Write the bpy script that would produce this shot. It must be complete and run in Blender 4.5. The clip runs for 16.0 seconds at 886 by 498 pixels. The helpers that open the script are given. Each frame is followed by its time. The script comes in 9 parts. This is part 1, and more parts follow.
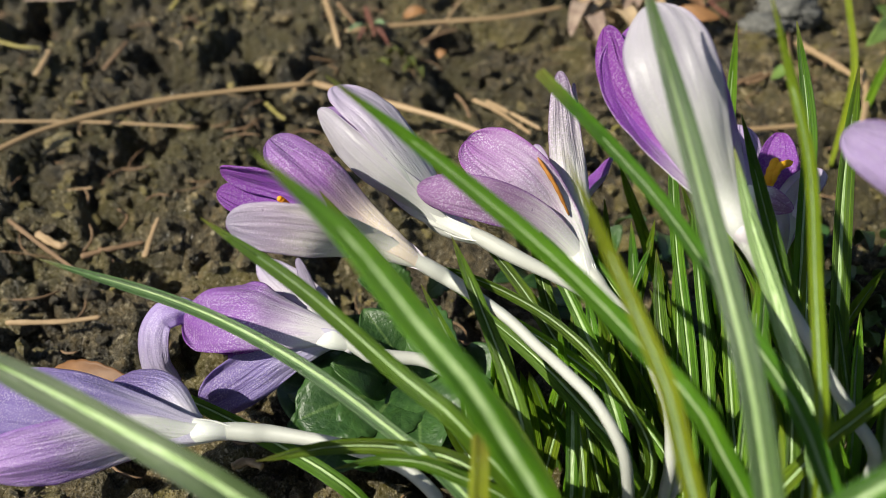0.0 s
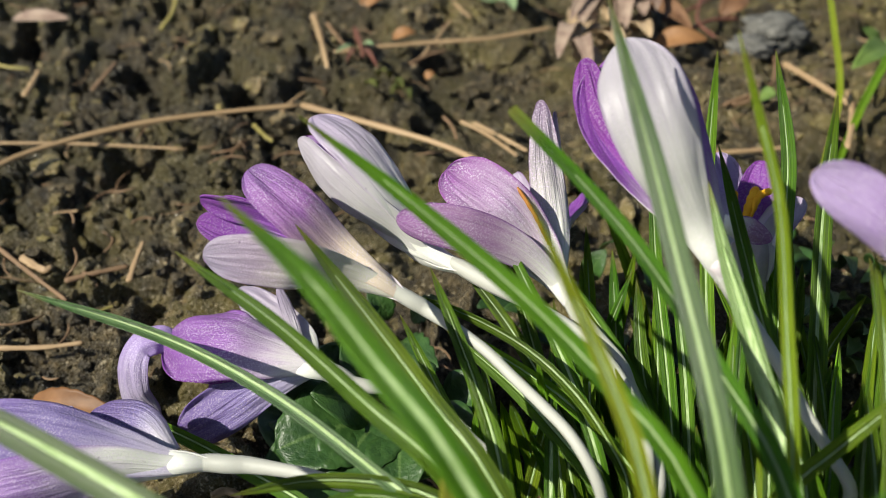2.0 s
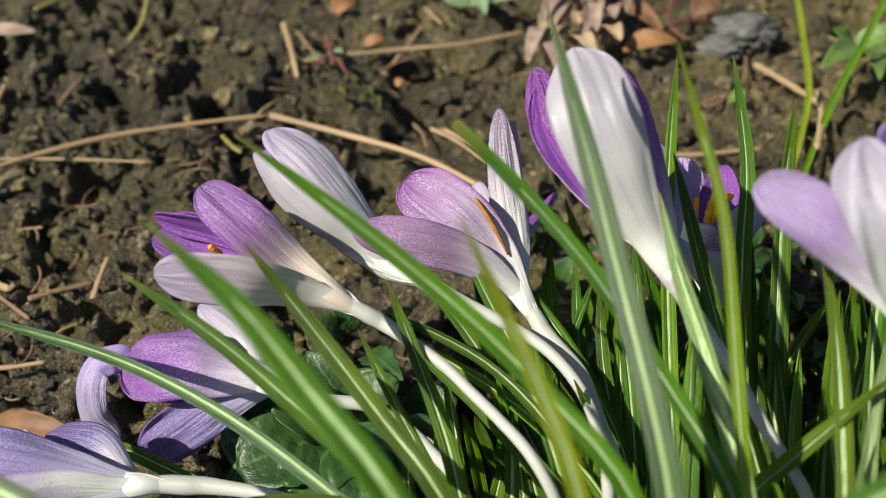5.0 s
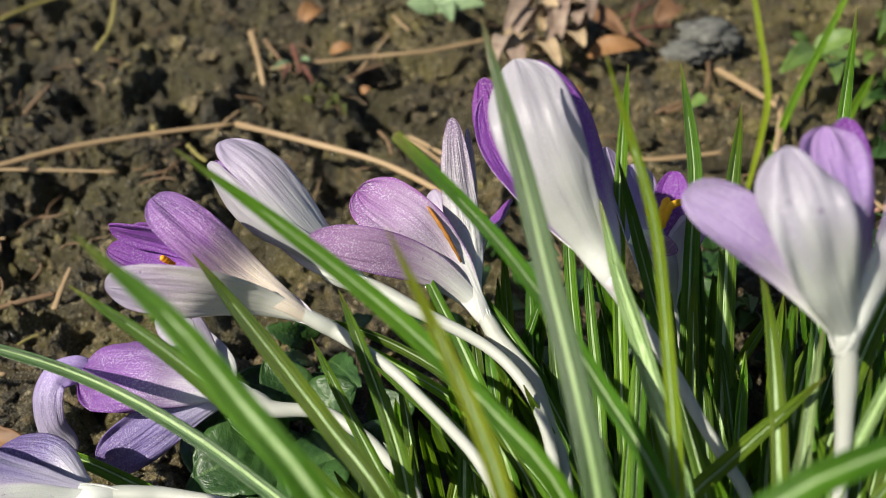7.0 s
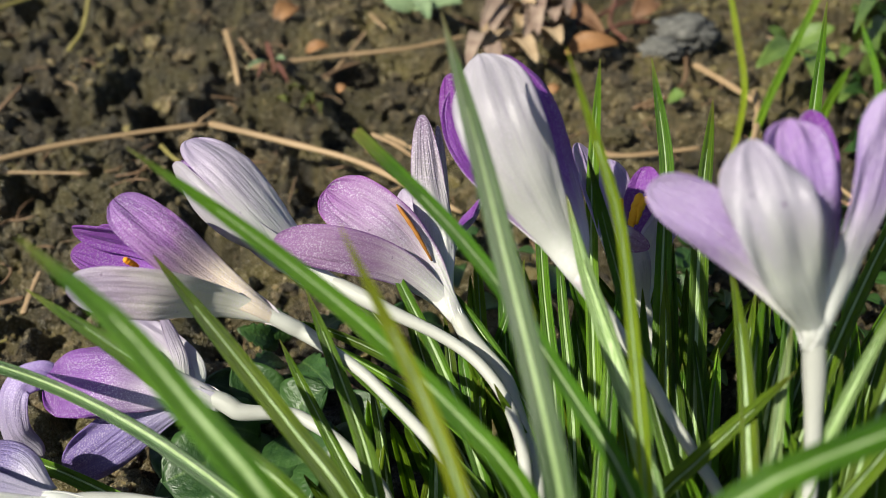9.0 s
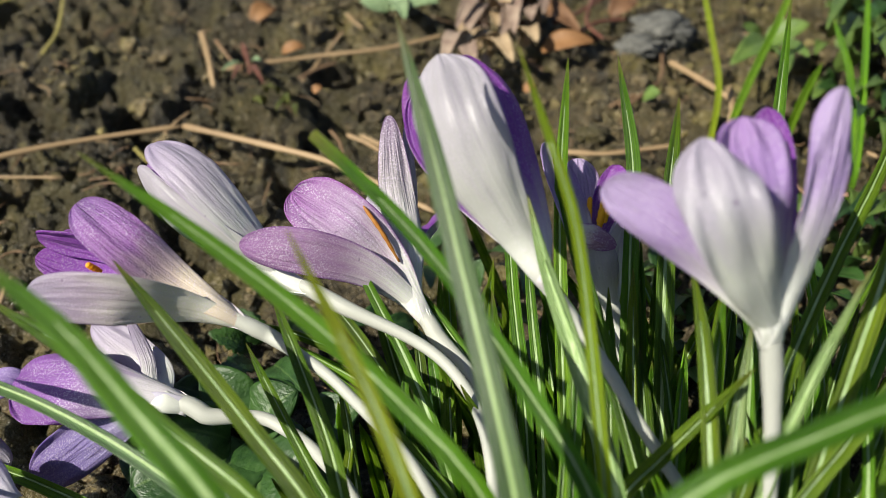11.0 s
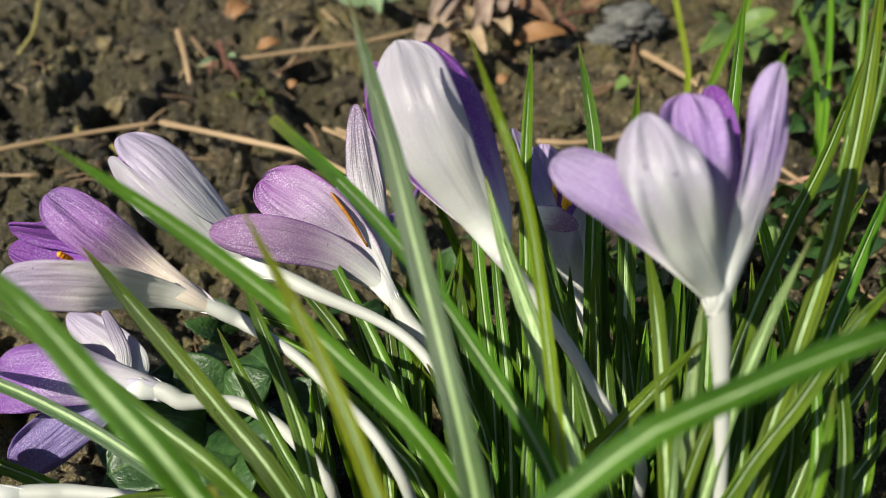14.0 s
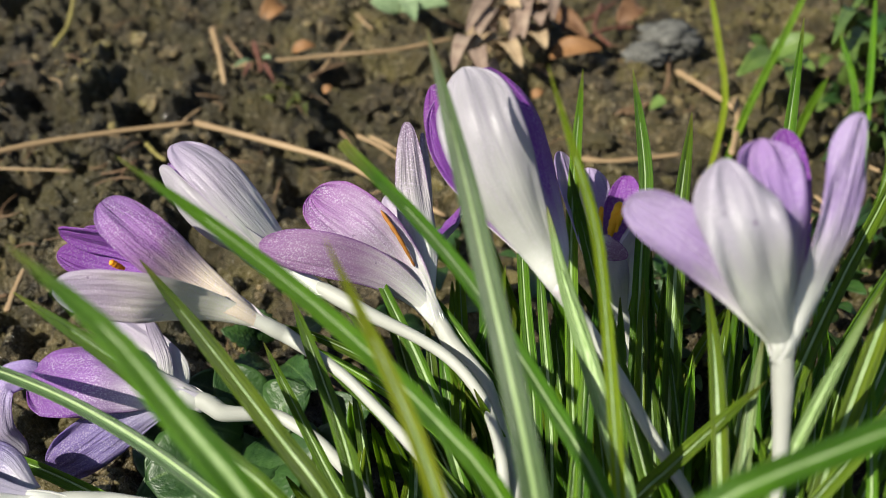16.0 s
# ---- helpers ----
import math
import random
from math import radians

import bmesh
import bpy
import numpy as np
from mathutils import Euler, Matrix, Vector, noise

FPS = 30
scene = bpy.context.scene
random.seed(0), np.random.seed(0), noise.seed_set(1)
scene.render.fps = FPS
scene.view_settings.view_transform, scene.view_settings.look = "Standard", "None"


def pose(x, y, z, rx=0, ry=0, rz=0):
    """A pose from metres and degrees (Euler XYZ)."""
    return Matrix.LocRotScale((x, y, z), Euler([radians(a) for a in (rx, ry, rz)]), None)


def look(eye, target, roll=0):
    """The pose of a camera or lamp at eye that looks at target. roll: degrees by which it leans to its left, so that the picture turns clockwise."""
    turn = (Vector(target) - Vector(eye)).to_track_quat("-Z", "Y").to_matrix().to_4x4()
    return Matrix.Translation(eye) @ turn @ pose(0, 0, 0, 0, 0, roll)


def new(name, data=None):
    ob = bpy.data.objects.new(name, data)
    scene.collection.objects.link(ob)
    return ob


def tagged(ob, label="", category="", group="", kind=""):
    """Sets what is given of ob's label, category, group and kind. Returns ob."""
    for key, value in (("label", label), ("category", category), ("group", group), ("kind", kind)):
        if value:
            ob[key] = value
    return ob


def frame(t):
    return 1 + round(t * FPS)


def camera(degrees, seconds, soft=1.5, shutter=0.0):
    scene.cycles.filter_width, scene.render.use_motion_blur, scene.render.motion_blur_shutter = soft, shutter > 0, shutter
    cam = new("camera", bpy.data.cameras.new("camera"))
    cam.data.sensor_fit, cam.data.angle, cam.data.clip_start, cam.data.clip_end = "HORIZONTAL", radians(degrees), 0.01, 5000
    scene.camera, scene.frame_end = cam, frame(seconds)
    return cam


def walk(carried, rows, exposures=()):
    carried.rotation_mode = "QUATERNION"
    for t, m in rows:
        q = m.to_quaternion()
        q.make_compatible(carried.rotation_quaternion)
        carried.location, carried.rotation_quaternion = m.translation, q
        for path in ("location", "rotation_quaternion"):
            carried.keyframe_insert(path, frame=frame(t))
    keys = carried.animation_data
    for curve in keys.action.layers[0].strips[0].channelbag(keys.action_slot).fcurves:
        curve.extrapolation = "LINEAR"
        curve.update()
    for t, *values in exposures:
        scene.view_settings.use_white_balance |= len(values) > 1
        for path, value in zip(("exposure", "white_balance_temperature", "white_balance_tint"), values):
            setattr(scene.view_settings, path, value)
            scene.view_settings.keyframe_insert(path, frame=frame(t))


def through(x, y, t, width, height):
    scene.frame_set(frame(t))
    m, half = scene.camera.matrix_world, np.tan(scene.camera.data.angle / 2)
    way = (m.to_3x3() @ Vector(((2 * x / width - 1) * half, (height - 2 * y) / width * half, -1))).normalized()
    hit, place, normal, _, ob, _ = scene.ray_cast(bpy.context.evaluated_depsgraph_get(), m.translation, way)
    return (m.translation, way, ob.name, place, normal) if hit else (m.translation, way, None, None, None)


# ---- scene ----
cam = camera(55.0, 16.0, 0.7)
PATH = [
    (0, 0.01184, 0.01600, 0.16813, 50.103, -0.165, 0.563),
    (0.5, 0.01326, 0.01743, 0.17041, 50.327, -0.171, 0.515),
    (1, 0.01368, 0.01756, 0.17062, 50.507, -0.210, 0.506),
    (1.5, 0.01450, 0.01815, 0.17096, 50.704, -0.244, 0.477),
    (2, 0.01551, 0.01854, 0.17107, 50.859, -0.303, 0.438),
    (2.5, 0.01608, 0.01874, 0.17092, 50.808, -0.304, 0.408),
    (3, 0.01734, 0.02053, 0.17173, 50.812, -0.062, 0.140),
    (5.5, 0.02387, 0.02115, 0.17165, 51.031, 0.189, -1.082),
    (6, 0.02572, 0.02046, 0.17170, 50.998, 0.059, -1.480),
    (6.5, 0.02731, 0.01980, 0.17193, 51.022, -0.008, -1.772),
    (7, 0.02867, 0.01979, 0.17371, 51.261, 0.013, -2.065),
    (7.5, 0.02946, 0.02023, 0.17291, 51.269, -0.062, -2.360),
    (8, 0.03050, 0.02055, 0.17307, 51.271, -0.050, -2.633),
    (8.5, 0.03120, 0.02087, 0.17245, 51.239, -0.048, -2.892),
    (9, 0.03238, 0.02130, 0.17219, 51.202, 0.002, -3.131),
    (11.5, 0.03826, 0.02165, 0.17226, 51.120, 0.209, -4.401),
    (12, 0.03962, 0.02176, 0.17180, 51.132, 0.381, -4.713),
    (12.5, 0.04126, 0.02138, 0.17234, 51.121, 0.444, -5.014),
    (13, 0.04230, 0.02009, 0.17246, 51.086, 0.552, -5.247),
    (13.5, 0.04289, 0.01913, 0.17217, 51.048, 0.510, -5.426),
    (14, 0.04145, 0.01612, 0.17233, 51.013, 0.499, -5.353),
    (14.5, 0.03970, 0.01480, 0.17314, 50.981, 0.401, -5.126),
    (15, 0.03690, 0.01638, 0.17513, 51.032, -0.118, -4.652),
    (15.5, 0.03383, 0.01905, 0.17463, 51.042, -0.804, -3.949),
    (16, 0.03245, 0.02023, 0.17583, 50.929, -1.296, -3.510),
]
walk(cam, [(t, pose(*row)) for t, *row in PATH])
cam.data.dof.use_dof = True
cam.data.dof.focus_distance = 0.180
cam.data.dof.aperture_fstop = 16.0

# ---- light: low spring sun and a clear sky ----
SUN_FROM = Vector((-0.64, -0.32, 0.70)).normalized()
world = bpy.data.worlds.new("sky")
scene.world = world
world.use_nodes = True
sky = world.node_tree.nodes.new("ShaderNodeTexSky")
sky.sky_type, sky.sun_disc = "NISHITA", False
sky.sun_elevation = math.asin(SUN_FROM.z)
sky.sun_rotation = math.atan2(SUN_FROM.x, SUN_FROM.y)
back = world.node_tree.nodes["Background"]
back.inputs["Strength"].default_value = 0.058
world.node_tree.links.new(sky.outputs["Color"], back.inputs["Color"])
lamp = bpy.data.lights.new("sun", "SUN")
lamp.energy, lamp.angle, lamp.color = 5.0, radians(0.6), (1.0, 0.955, 0.82)
sun = new("sun", lamp)
sun.matrix_world = look(SUN_FROM * 5, (0, 0, 0))
scene.view_settings.exposure = 0.62


# ---- materials ----
def material(name):
    m = bpy.data.materials.new(name)
    m.use_nodes = True
    t = m.node_tree
    t.nodes.clear()
    return m, t, t.nodes.new("ShaderNodeOutputMaterial")


def node(t, kind, **values):
    n = t.nodes.new(kind)
    for key, value in values.items():
        if key in n.inputs:
            n.inputs[key].default_value = value
    return n


def ramp(t, source, *stops):
    n = t.nodes.new("ShaderNodeValToRGB")
    while len(n.color_ramp.elements) < len(stops):
        n.color_ramp.elements.new(0.5)
    for e, (at, col) in zip(n.color_ramp.elements, stops):
        e.position, e.color = at, (*col, 1)
    t.links.new(source, n.inputs[0])
    return n.outputs[0]


def mix(t, fac, a, b, blend="MIX"):
    n = t.nodes.new("ShaderNodeMix")
    n.data_type, n.blend_type = "RGBA", blend
    for i, v in ((0, fac), (6, a), (7, b)):
        if isinstance(v, bpy.types.NodeSocket):
            t.links.new(v, n.inputs[i])
        elif i == 0:
            n.inputs[0].default_value = v
        else:
            n.inputs[i].default_value = (*v, 1)
    return n.outputs[2]


def calc(t, op, a, b=0.0):
    n = t.nodes.new("ShaderNodeMath")
    n.operation = op
    for i, v in ((0, a), (1, b)):
        if isinstance(v, bpy.types.NodeSocket):
            t.links.new(v, n.inputs[i])
        else:
            n.inputs[i].default_value = v
    return n.outputs[0]


def stretched(t, space, sx, sy, sz, scale, detail=3.0, rough=0.5, warp=0.0):
    """Noise in stretched coordinates."""
    c = t.nodes.new("ShaderNodeTexCoord")
    v = t.nodes.new("ShaderNodeVectorMath")
    v.operation = "MULTIPLY"
    v.inputs[1].default_value = (sx, sy, sz)
    t.links.new(c.outputs[space], v.inputs[0])
    info = t.nodes.new("ShaderNodeObjectInfo")
    add = t.nodes.new("ShaderNodeVectorMath")
    shift = t.nodes.new("ShaderNodeCombineXYZ")
    t.links.new(calc(t, "MULTIPLY", info.outputs["Random"], 57.0), shift.inputs[2])
    t.links.new(v.outputs[0], add.inputs[0])
    t.links.new(shift.outputs[0], add.inputs[1])
    n = node(t, "ShaderNodeTexNoise", Scale=scale, Detail=detail, Roughness=rough, Distortion=warp)
    t.links.new(add.outputs[0], n.inputs["Vector"])
    return n.outputs["Fac"]


def bumped(t, height, strength, distance):
    b = node(t, "ShaderNodeBump", Strength=strength, Distance=distance)
    t.links.new(height, b.inputs["Height"])
    return b.outputs[0]


def finish(t, out, colour, rough, bump=None, through=0.0, glow_colour=None, spec=0.5, coat=0.0, sheen=0.0):
    """A surface, thin enough for the share of light that passes through it."""
    p = t.nodes.new("ShaderNodeBsdfPrincipled")
    p.inputs["Specular IOR Level"].default_value = spec
    p.inputs["Coat Weight"].default_value = coat
    p.inputs["Coat Roughness"].default_value = 0.25
    p.inputs["Sheen Weight"].default_value = sheen
    if isinstance(colour, bpy.types.NodeSocket):
        t.links.new(colour, p.inputs["Base Color"])
    else:
        p.inputs["Base Color"].default_value = (*colour, 1)
    if isinstance(rough, bpy.types.NodeSocket):
        t.links.new(rough, p.inputs["Roughness"])
    else:
        p.inputs["Roughness"].default_value = rough
    if bump:
        t.links.new(bump, p.inputs["Normal"])
    if through == 0.0:
        t.links.new(p.outputs[0], out.inputs[0])
        return
    tr = t.nodes.new("ShaderNodeBsdfTranslucent")
    src = glow_colour if glow_colour is not None else colour
    if isinstance(src, bpy.types.NodeSocket):
        t.links.new(src, tr.inputs[0])
    else:
        tr.inputs[0].default_value = (*src, 1)
    if bump:
        t.links.new(bump, tr.inputs["Normal"])
    ms = t.nodes.new("ShaderNodeMixShader")
    if isinstance(through, bpy.types.NodeSocket):
        t.links.new(through, ms.inputs[0])
    else:
        ms.inputs[0].default_value = through
    t.links.new(p.outputs[0], ms.inputs[1])
    t.links.new(tr.outputs[0], ms.inputs[2])
    t.links.new(ms.outputs[0], out.inputs[0])


def uv(t):
    c = t.nodes.new("ShaderNodeTexCoord")
    s = t.nodes.new("ShaderNodeSeparateXYZ")
    t.links.new(c.outputs["UV"], s.inputs[0])
    return s.outputs[0], s.outputs[1]


def leaf_material(name, dark, light, glow, through=0.35, rough=0.27, shine=0.5):
    """Smooth blade: fine lengthwise nerves, a waxy sheen broken by rows of tiny cells, scattered pale specks and a dry
    tip.
    """
    m, t, out = material(name)
    u, v = uv(t)
    streak = stretched(t, "UV", 12, 0.6, 1, 1.0, 3, 0.6)
    nerve = stretched(t, "UV", 30, 1.0, 1, 1.0, 2, 0.6)
    blotch = stretched(t, "Object", 1, 1, 1, 55, 4, 0.6)
    grain = stretched(t, "Object", 1, 1, 1, 2300, 2, 0.6)
    # Streaks also hold ridge shading in their colour: grooves darker, ridges lighter.
    col = ramp(t, streak, (0.36, tuple(c * 0.66 for c in dark)), (0.5, tuple(0.5 * (c + d) for c, d in zip(dark, light))), (0.62, tuple(c * 1.2 for c in light)))
    col = mix(t, ramp(t, blotch, (0.45, (0, 0, 0)), (0.75, (0.35, 0.35, 0.35))), col, glow)
    pale_specks = calc(t, "MULTIPLY", ramp(t, grain, (0.60, (0, 0, 0)), (0.70, (1, 1, 1))), ramp(t, stretched(t, "Object", 1, 1, 1, 170, 3), (0.50, (0, 0, 0)), (0.64, (0.4, 0.4, 0.4))))
    col = mix(t, pale_specks, col, (0.34, 0.46, 0.20))
    tip = ramp(t, v, (0.95, (0, 0, 0)), (1.0, (0.6, 0.6, 0.6)))
    col = mix(t, tip, col, (0.30, 0.22, 0.06))
    info = t.nodes.new("ShaderNodeObjectInfo")
    hsv = node(t, "ShaderNodeHueSaturation")
    t.links.new(calc(t, "MULTIPLY_ADD", info.outputs["Random"], 0.045), hsv.inputs["Hue"])
    hsv.inputs["Hue"].links[0].from_node.inputs[2].default_value = 0.476
    t.links.new(calc(t, "MULTIPLY_ADD", info.outputs["Random"], 0.5), hsv.inputs["Value"])
    hsv.inputs["Value"].links[0].from_node.inputs[2].default_value = 0.75
    t.links.new(col, hsv.inputs["Color"])
    r = calc(t, "MULTIPLY_ADD", streak, 0.3)
    r.node.inputs[2].default_value = rough
    h = calc(t, "ADD", calc(t, "MULTIPLY", nerve, 0.7), calc(t, "ADD", calc(t, "MULTIPLY", streak, 0.7), calc(t, "MULTIPLY", grain, 0.30)))
    b = bumped(t, h, 0.9, 0.0007)
    finish(t, out, hsv.outputs[0], r, b, through, mix(t, 0.7, hsv.outputs[0], glow), spec=shine)
    return m


def petal_material(name, base, middle, tip, vein, veins=0.5, through=0.46, white_at=0.30, painted_sparkle=0.25, relief=1.0):
    """Thin petal: pale claw, coloured blade, a fan of fine veins and a skin of tiny cells, their glisten partly put
    into the colour.
    """
    base, middle, tip = [(c[0] * 0.90, c[1] * 0.94, c[2] * 0.87) for c in (base, middle, tip)]
    m, t, out = material(name)
    u, v = uv(t)
    wob = stretched(t, "UV", 3, 2, 1, 1.4, 3)
    vv = calc(t, "ADD", v, calc(t, "MULTIPLY", calc(t, "SUBTRACT", wob, 0.5), 0.30))
    col = ramp(t, vv, (0.05, base), (white_at, base), (white_at + 0.28, middle), (0.95, tip))
    fine = stretched(t, "UV", 22, 2.0, 1, 1.0, 3, 0.65, 0.9)
    hair = stretched(t, "UV", 50, 4.5, 1, 1.0, 3, 0.6, 1.2)
    line = ramp(t, fine, (0.54, (0, 0, 0)), (0.60, (0.55, 0.55, 0.55)), (0.64, (0.15, 0.15, 0.15)))
    thread = ramp(t, hair, (0.55, (0, 0, 0)), (0.60, (0.45, 0.45, 0.45)), (0.66, (0.1, 0.1, 0.1)))
    fade = ramp(t, vv, (max(0.08, white_at - 0.15), (0.15 * veins, 0.15 * veins, 0.15 * veins)), (white_at + 0.12, (veins, veins, veins)), (0.9, (veins * 0.75, veins * 0.75, veins * 0.75)))
    col = mix(t, mix(t, 1.0, mix(t, 1.0, line, thread, "LIGHTEN"), fade, "MULTIPLY"), col, vein)
    edge = calc(t, "ABSOLUTE", calc(t, "SUBTRACT", u, 0.5))
    rim = ramp(t, edge, (0.44, (0, 0, 0)), (0.5, (1.4, 1.4, 1.4)))
    col = mix(t, mix(t, 1.0, rim, fade, "MULTIPLY"), col, vein)
    cells = stretched(t, "Object", 1, 1, 1, 2700, 3, 0.65)
    patch = ramp(t, stretched(t, "UV", 3, 3, 1, 1.2, 3), (0.40, (0.3, 0.3, 0.3)), (0.60, (1, 1, 1)))
    # Pale grains put the sparkle of the cells into the colour.
    pale = mix(t, 1.0, ramp(t, cells, (0.50, (0, 0, 0)), (0.62, (painted_sparkle * 1.6, painted_sparkle * 1.6, painted_sparkle * 1.6))), patch, "MULTIPLY")
    col = mix(t, pale, col, (0.82, 0.74, 0.86))
    dirt = stretched(t, "Object", 1, 1, 1, 620, 2)
    col = mix(t, ramp(t, dirt, (0.74, (0, 0, 0)), (0.77, (0.55, 0.55, 0.55))), col, (0.16, 0.10, 0.20))
    big = stretched(t, "Object", 1, 1, 1, 120, 3)
    hsv = node(t, "ShaderNodeHueSaturation")
    hsv.inputs["Saturation"].default_value = 1.12
    t.links.new(calc(t, "MULTIPLY_ADD", big, 0.3), hsv.inputs["Value"])
    hsv.inputs["Value"].links[0].from_node.inputs[2].default_value = 0.82
    t.links.new(col, hsv.inputs["Color"])
    wrinkle = stretched(t, "UV", 9, 2.5, 1, 1.3, 3)
    pleat = stretched(t, "UV", 16, 1.2, 1, 1.0, 2)
    h = calc(t, "ADD", calc(t, "MULTIPLY", fine, 0.12), calc(t, "ADD", calc(t, "MULTIPLY", cells, 0.40), calc(t, "ADD", wrinkle, calc(t, "MULTIPLY", pleat, 0.3))))
    h = calc(t, "MULTIPLY", h, ramp(t, v, (0.05, (0.15, 0.15, 0.15)), (0.50, (1, 1, 1))))
    b = bumped(t, h, relief, 0.00062)
    thin = ramp(t, v, (0.12, (0.15, 0.15, 0.15)), (0.55, (through, through, through)))
    finish(t, out, hsv.outputs[0], 0.30, b, thin, hsv.outputs[0], spec=0.55, sheen=0.1)
    return m


WHITE, LILAC = (0.84, 0.82, 0.81), (0.64, 0.48, 0.72)
PURPLE, DEEP = (0.32, 0.12, 0.52), (0.17, 0.03, 0.30)
petal_white = petal_material("petal_white", (0.66, 0.64, 0.65), (0.60, 0.56, 0.63), (0.62, 0.57, 0.66), (0.42, 0.34, 0.52), 0.40, 0.48, 0.3, 0.15, 0.4)
petal_silk = petal_material("petal_silk", (0.64, 0.64, 0.62), (0.50, 0.46, 0.56), (0.53, 0.46, 0.61), (0.48, 0.40, 0.58), 0.25, 0.40, 0.3, 0.2, 0.5)
petal_orchid = petal_material("petal_orchid", WHITE, (0.54, 0.39, 0.72), (0.64, 0.50, 0.80), (0.38, 0.22, 0.58), 0.3, white_at=0.25, painted_sparkle=0.3)
petal_pale = petal_material("petal_pale", WHITE, (0.66, 0.58, 0.72), (0.60, 0.50, 0.71), (0.44, 0.30, 0.58), 0.20, relief=0.6)
petal_pearl = petal_material("petal_pearl", (0.80, 0.75, 0.70), (0.56, 0.47, 0.60), (0.60, 0.54, 0.70), (0.44, 0.28, 0.55), 0.22, 0.58, white_at=0.34, painted_sparkle=0.3, relief=0.6)
petal_lilac = petal_material("petal_lilac", WHITE, LILAC, (0.56, 0.36, 0.68), DEEP, 0.32)
petal_rose = petal_material("petal_rose", WHITE, (0.64, 0.47, 0.70), (0.44, 0.18, 0.53), (0.38, 0.08, 0.46), 0.55, white_at=0.20, painted_sparkle=0.55)
petal_mauve = petal_material("petal_mauve", (0.82, 0.68, 0.60), (0.44, 0.21, 0.54), (0.40, 0.21, 0.56), DEEP, 0.22, white_at=0.24, painted_sparkle=0.34)
petal_plum = petal_material("petal_plum", (0.70, 0.62, 0.70), (0.32, 0.09, 0.44), (0.32, 0.09, 0.44), DEEP, 0.35, white_at=0.12, painted_sparkle=0.20)
petal_purple = petal_material("petal_purple", (0.80, 0.76, 0.80), PURPLE, (0.34, 0.10, 0.50), DEEP, 0.4, white_at=0.12, painted_sparkle=0.18)
petal_violet = petal_material("petal_violet", WHITE, (0.50, 0.33, 0.70), (0.56, 0.35, 0.74), (0.20, 0.06, 0.40), 0.4, white_at=0.24, painted_sparkle=0.3)
petal_grey = petal_material("petal_grey", WHITE, (0.44, 0.28, 0.46), (0.42, 0.22, 0.48), (0.24, 0.08, 0.32), 0.65, white_at=0.14, painted_sparkle=0.4)
petal_silver = petal_material("petal_silver", WHITE, (0.62, 0.56, 0.62), (0.44, 0.30, 0.50), (0.20, 0.09, 0.27), 0.6, white_at=0.25, painted_sparkle=0.8)
petal_wilt = petal_material("petal_wilt", (0.76, 0.70, 0.78), (0.38, 0.18, 0.55), (0.33, 0.12, 0.50), DEEP, 0.55, white_at=0.16, painted_sparkle=0.45)
petal_curl = petal_material("petal_curl", (0.40, 0.28, 0.60), (0.46, 0.36, 0.66), (0.64, 0.58, 0.74), (0.20, 0.08, 0.38), 0.35, white_at=0.10)
petal_blue = petal_material("petal_blue", (0.60, 0.55, 0.68), (0.30, 0.24, 0.52), (0.26, 0.17, 0.48), (0.14, 0.05, 0.34), 0.16, white_at=0.10)

leaf_green = leaf_material("leaf_green", (0.044, 0.110, 0.006), (0.104, 0.215, 0.010), (0.270, 0.470, 0.008), 0.46)
# Silvery-blue sheen, partly put into the base colour, partly real gloss.
leaf_sheen = leaf_material("leaf_sheen", (0.042, 0.100, 0.028), (0.098, 0.180, 0.058), (0.150, 0.290, 0.045), 0.24, 0.26, 1.0)
leaf_gold = leaf_material("leaf_gold", (0.293, 0.390, 0.024), (0.415, 0.525, 0.037), (0.610, 0.683, 0.037), 0.60)
# Sun glint put into the pale base colour, besides a stronger gloss.
leaf_glint = leaf_material("leaf_glint", (0.16, 0.28, 0.06), (0.36, 0.47, 0.20), (0.48, 0.58, 0.20), 0.40, 0.20, 1.0)
leaf_lime = leaf_material("leaf_lime", (0.100, 0.215, 0.010), (0.190, 0.340, 0.018), (0.410, 0.600, 0.016), 0.50)


def weed_material(name, dark, light, pale, through=0.25, rough=0.42):
    """Broad leaf with a net of pale veins and a puckered surface."""
    m, t, out = material(name)
    u, v = uv(t)
    off = calc(t, "ABSOLUTE", calc(t, "SUBTRACT", u, 0.5))
    rows = calc(t, "SINE", calc(t, "MULTIPLY", calc(t, "SUBTRACT", v, calc(t, "MULTIPLY", off, 0.7)), 46.0))
    net = stretched(t, "UV", 7, 10, 1, 1.2, 3)
    vein = ramp(t, calc(t, "ADD", rows, calc(t, "MULTIPLY", net, 0.5)), (0.96, (0, 0, 0)), (1.0, (0.06, 0.06, 0.06)))
    rib = ramp(t, off, (0.012, (0.35, 0.35, 0.35)), (0.035, (0, 0, 0)))
    blotch = stretched(t, "Object", 1, 1, 1, 140, 4, 0.6)
    col = ramp(t, blotch, (0.35, dark), (0.68, light))
    col = mix(t, vein, col, pale)
    col = mix(t, rib, col, pale)
    b = bumped(t, calc(t, "ADD", net, calc(t, "MULTIPLY", blotch, 0.6)), 0.5, 0.0008)
    finish(t, out, col, rough, b, through, pale, spec=0.5)
    return m


weed_green = weed_material("weed_green", (0.019, 0.055, 0.013), (0.045, 0.110, 0.022), (0.159, 0.256, 0.073))
weed_bright = weed_material("weed_bright", (0.095, 0.165, 0.035), (0.175, 0.270, 0.060), (0.360, 0.450, 0.150), 0.35, 0.45)
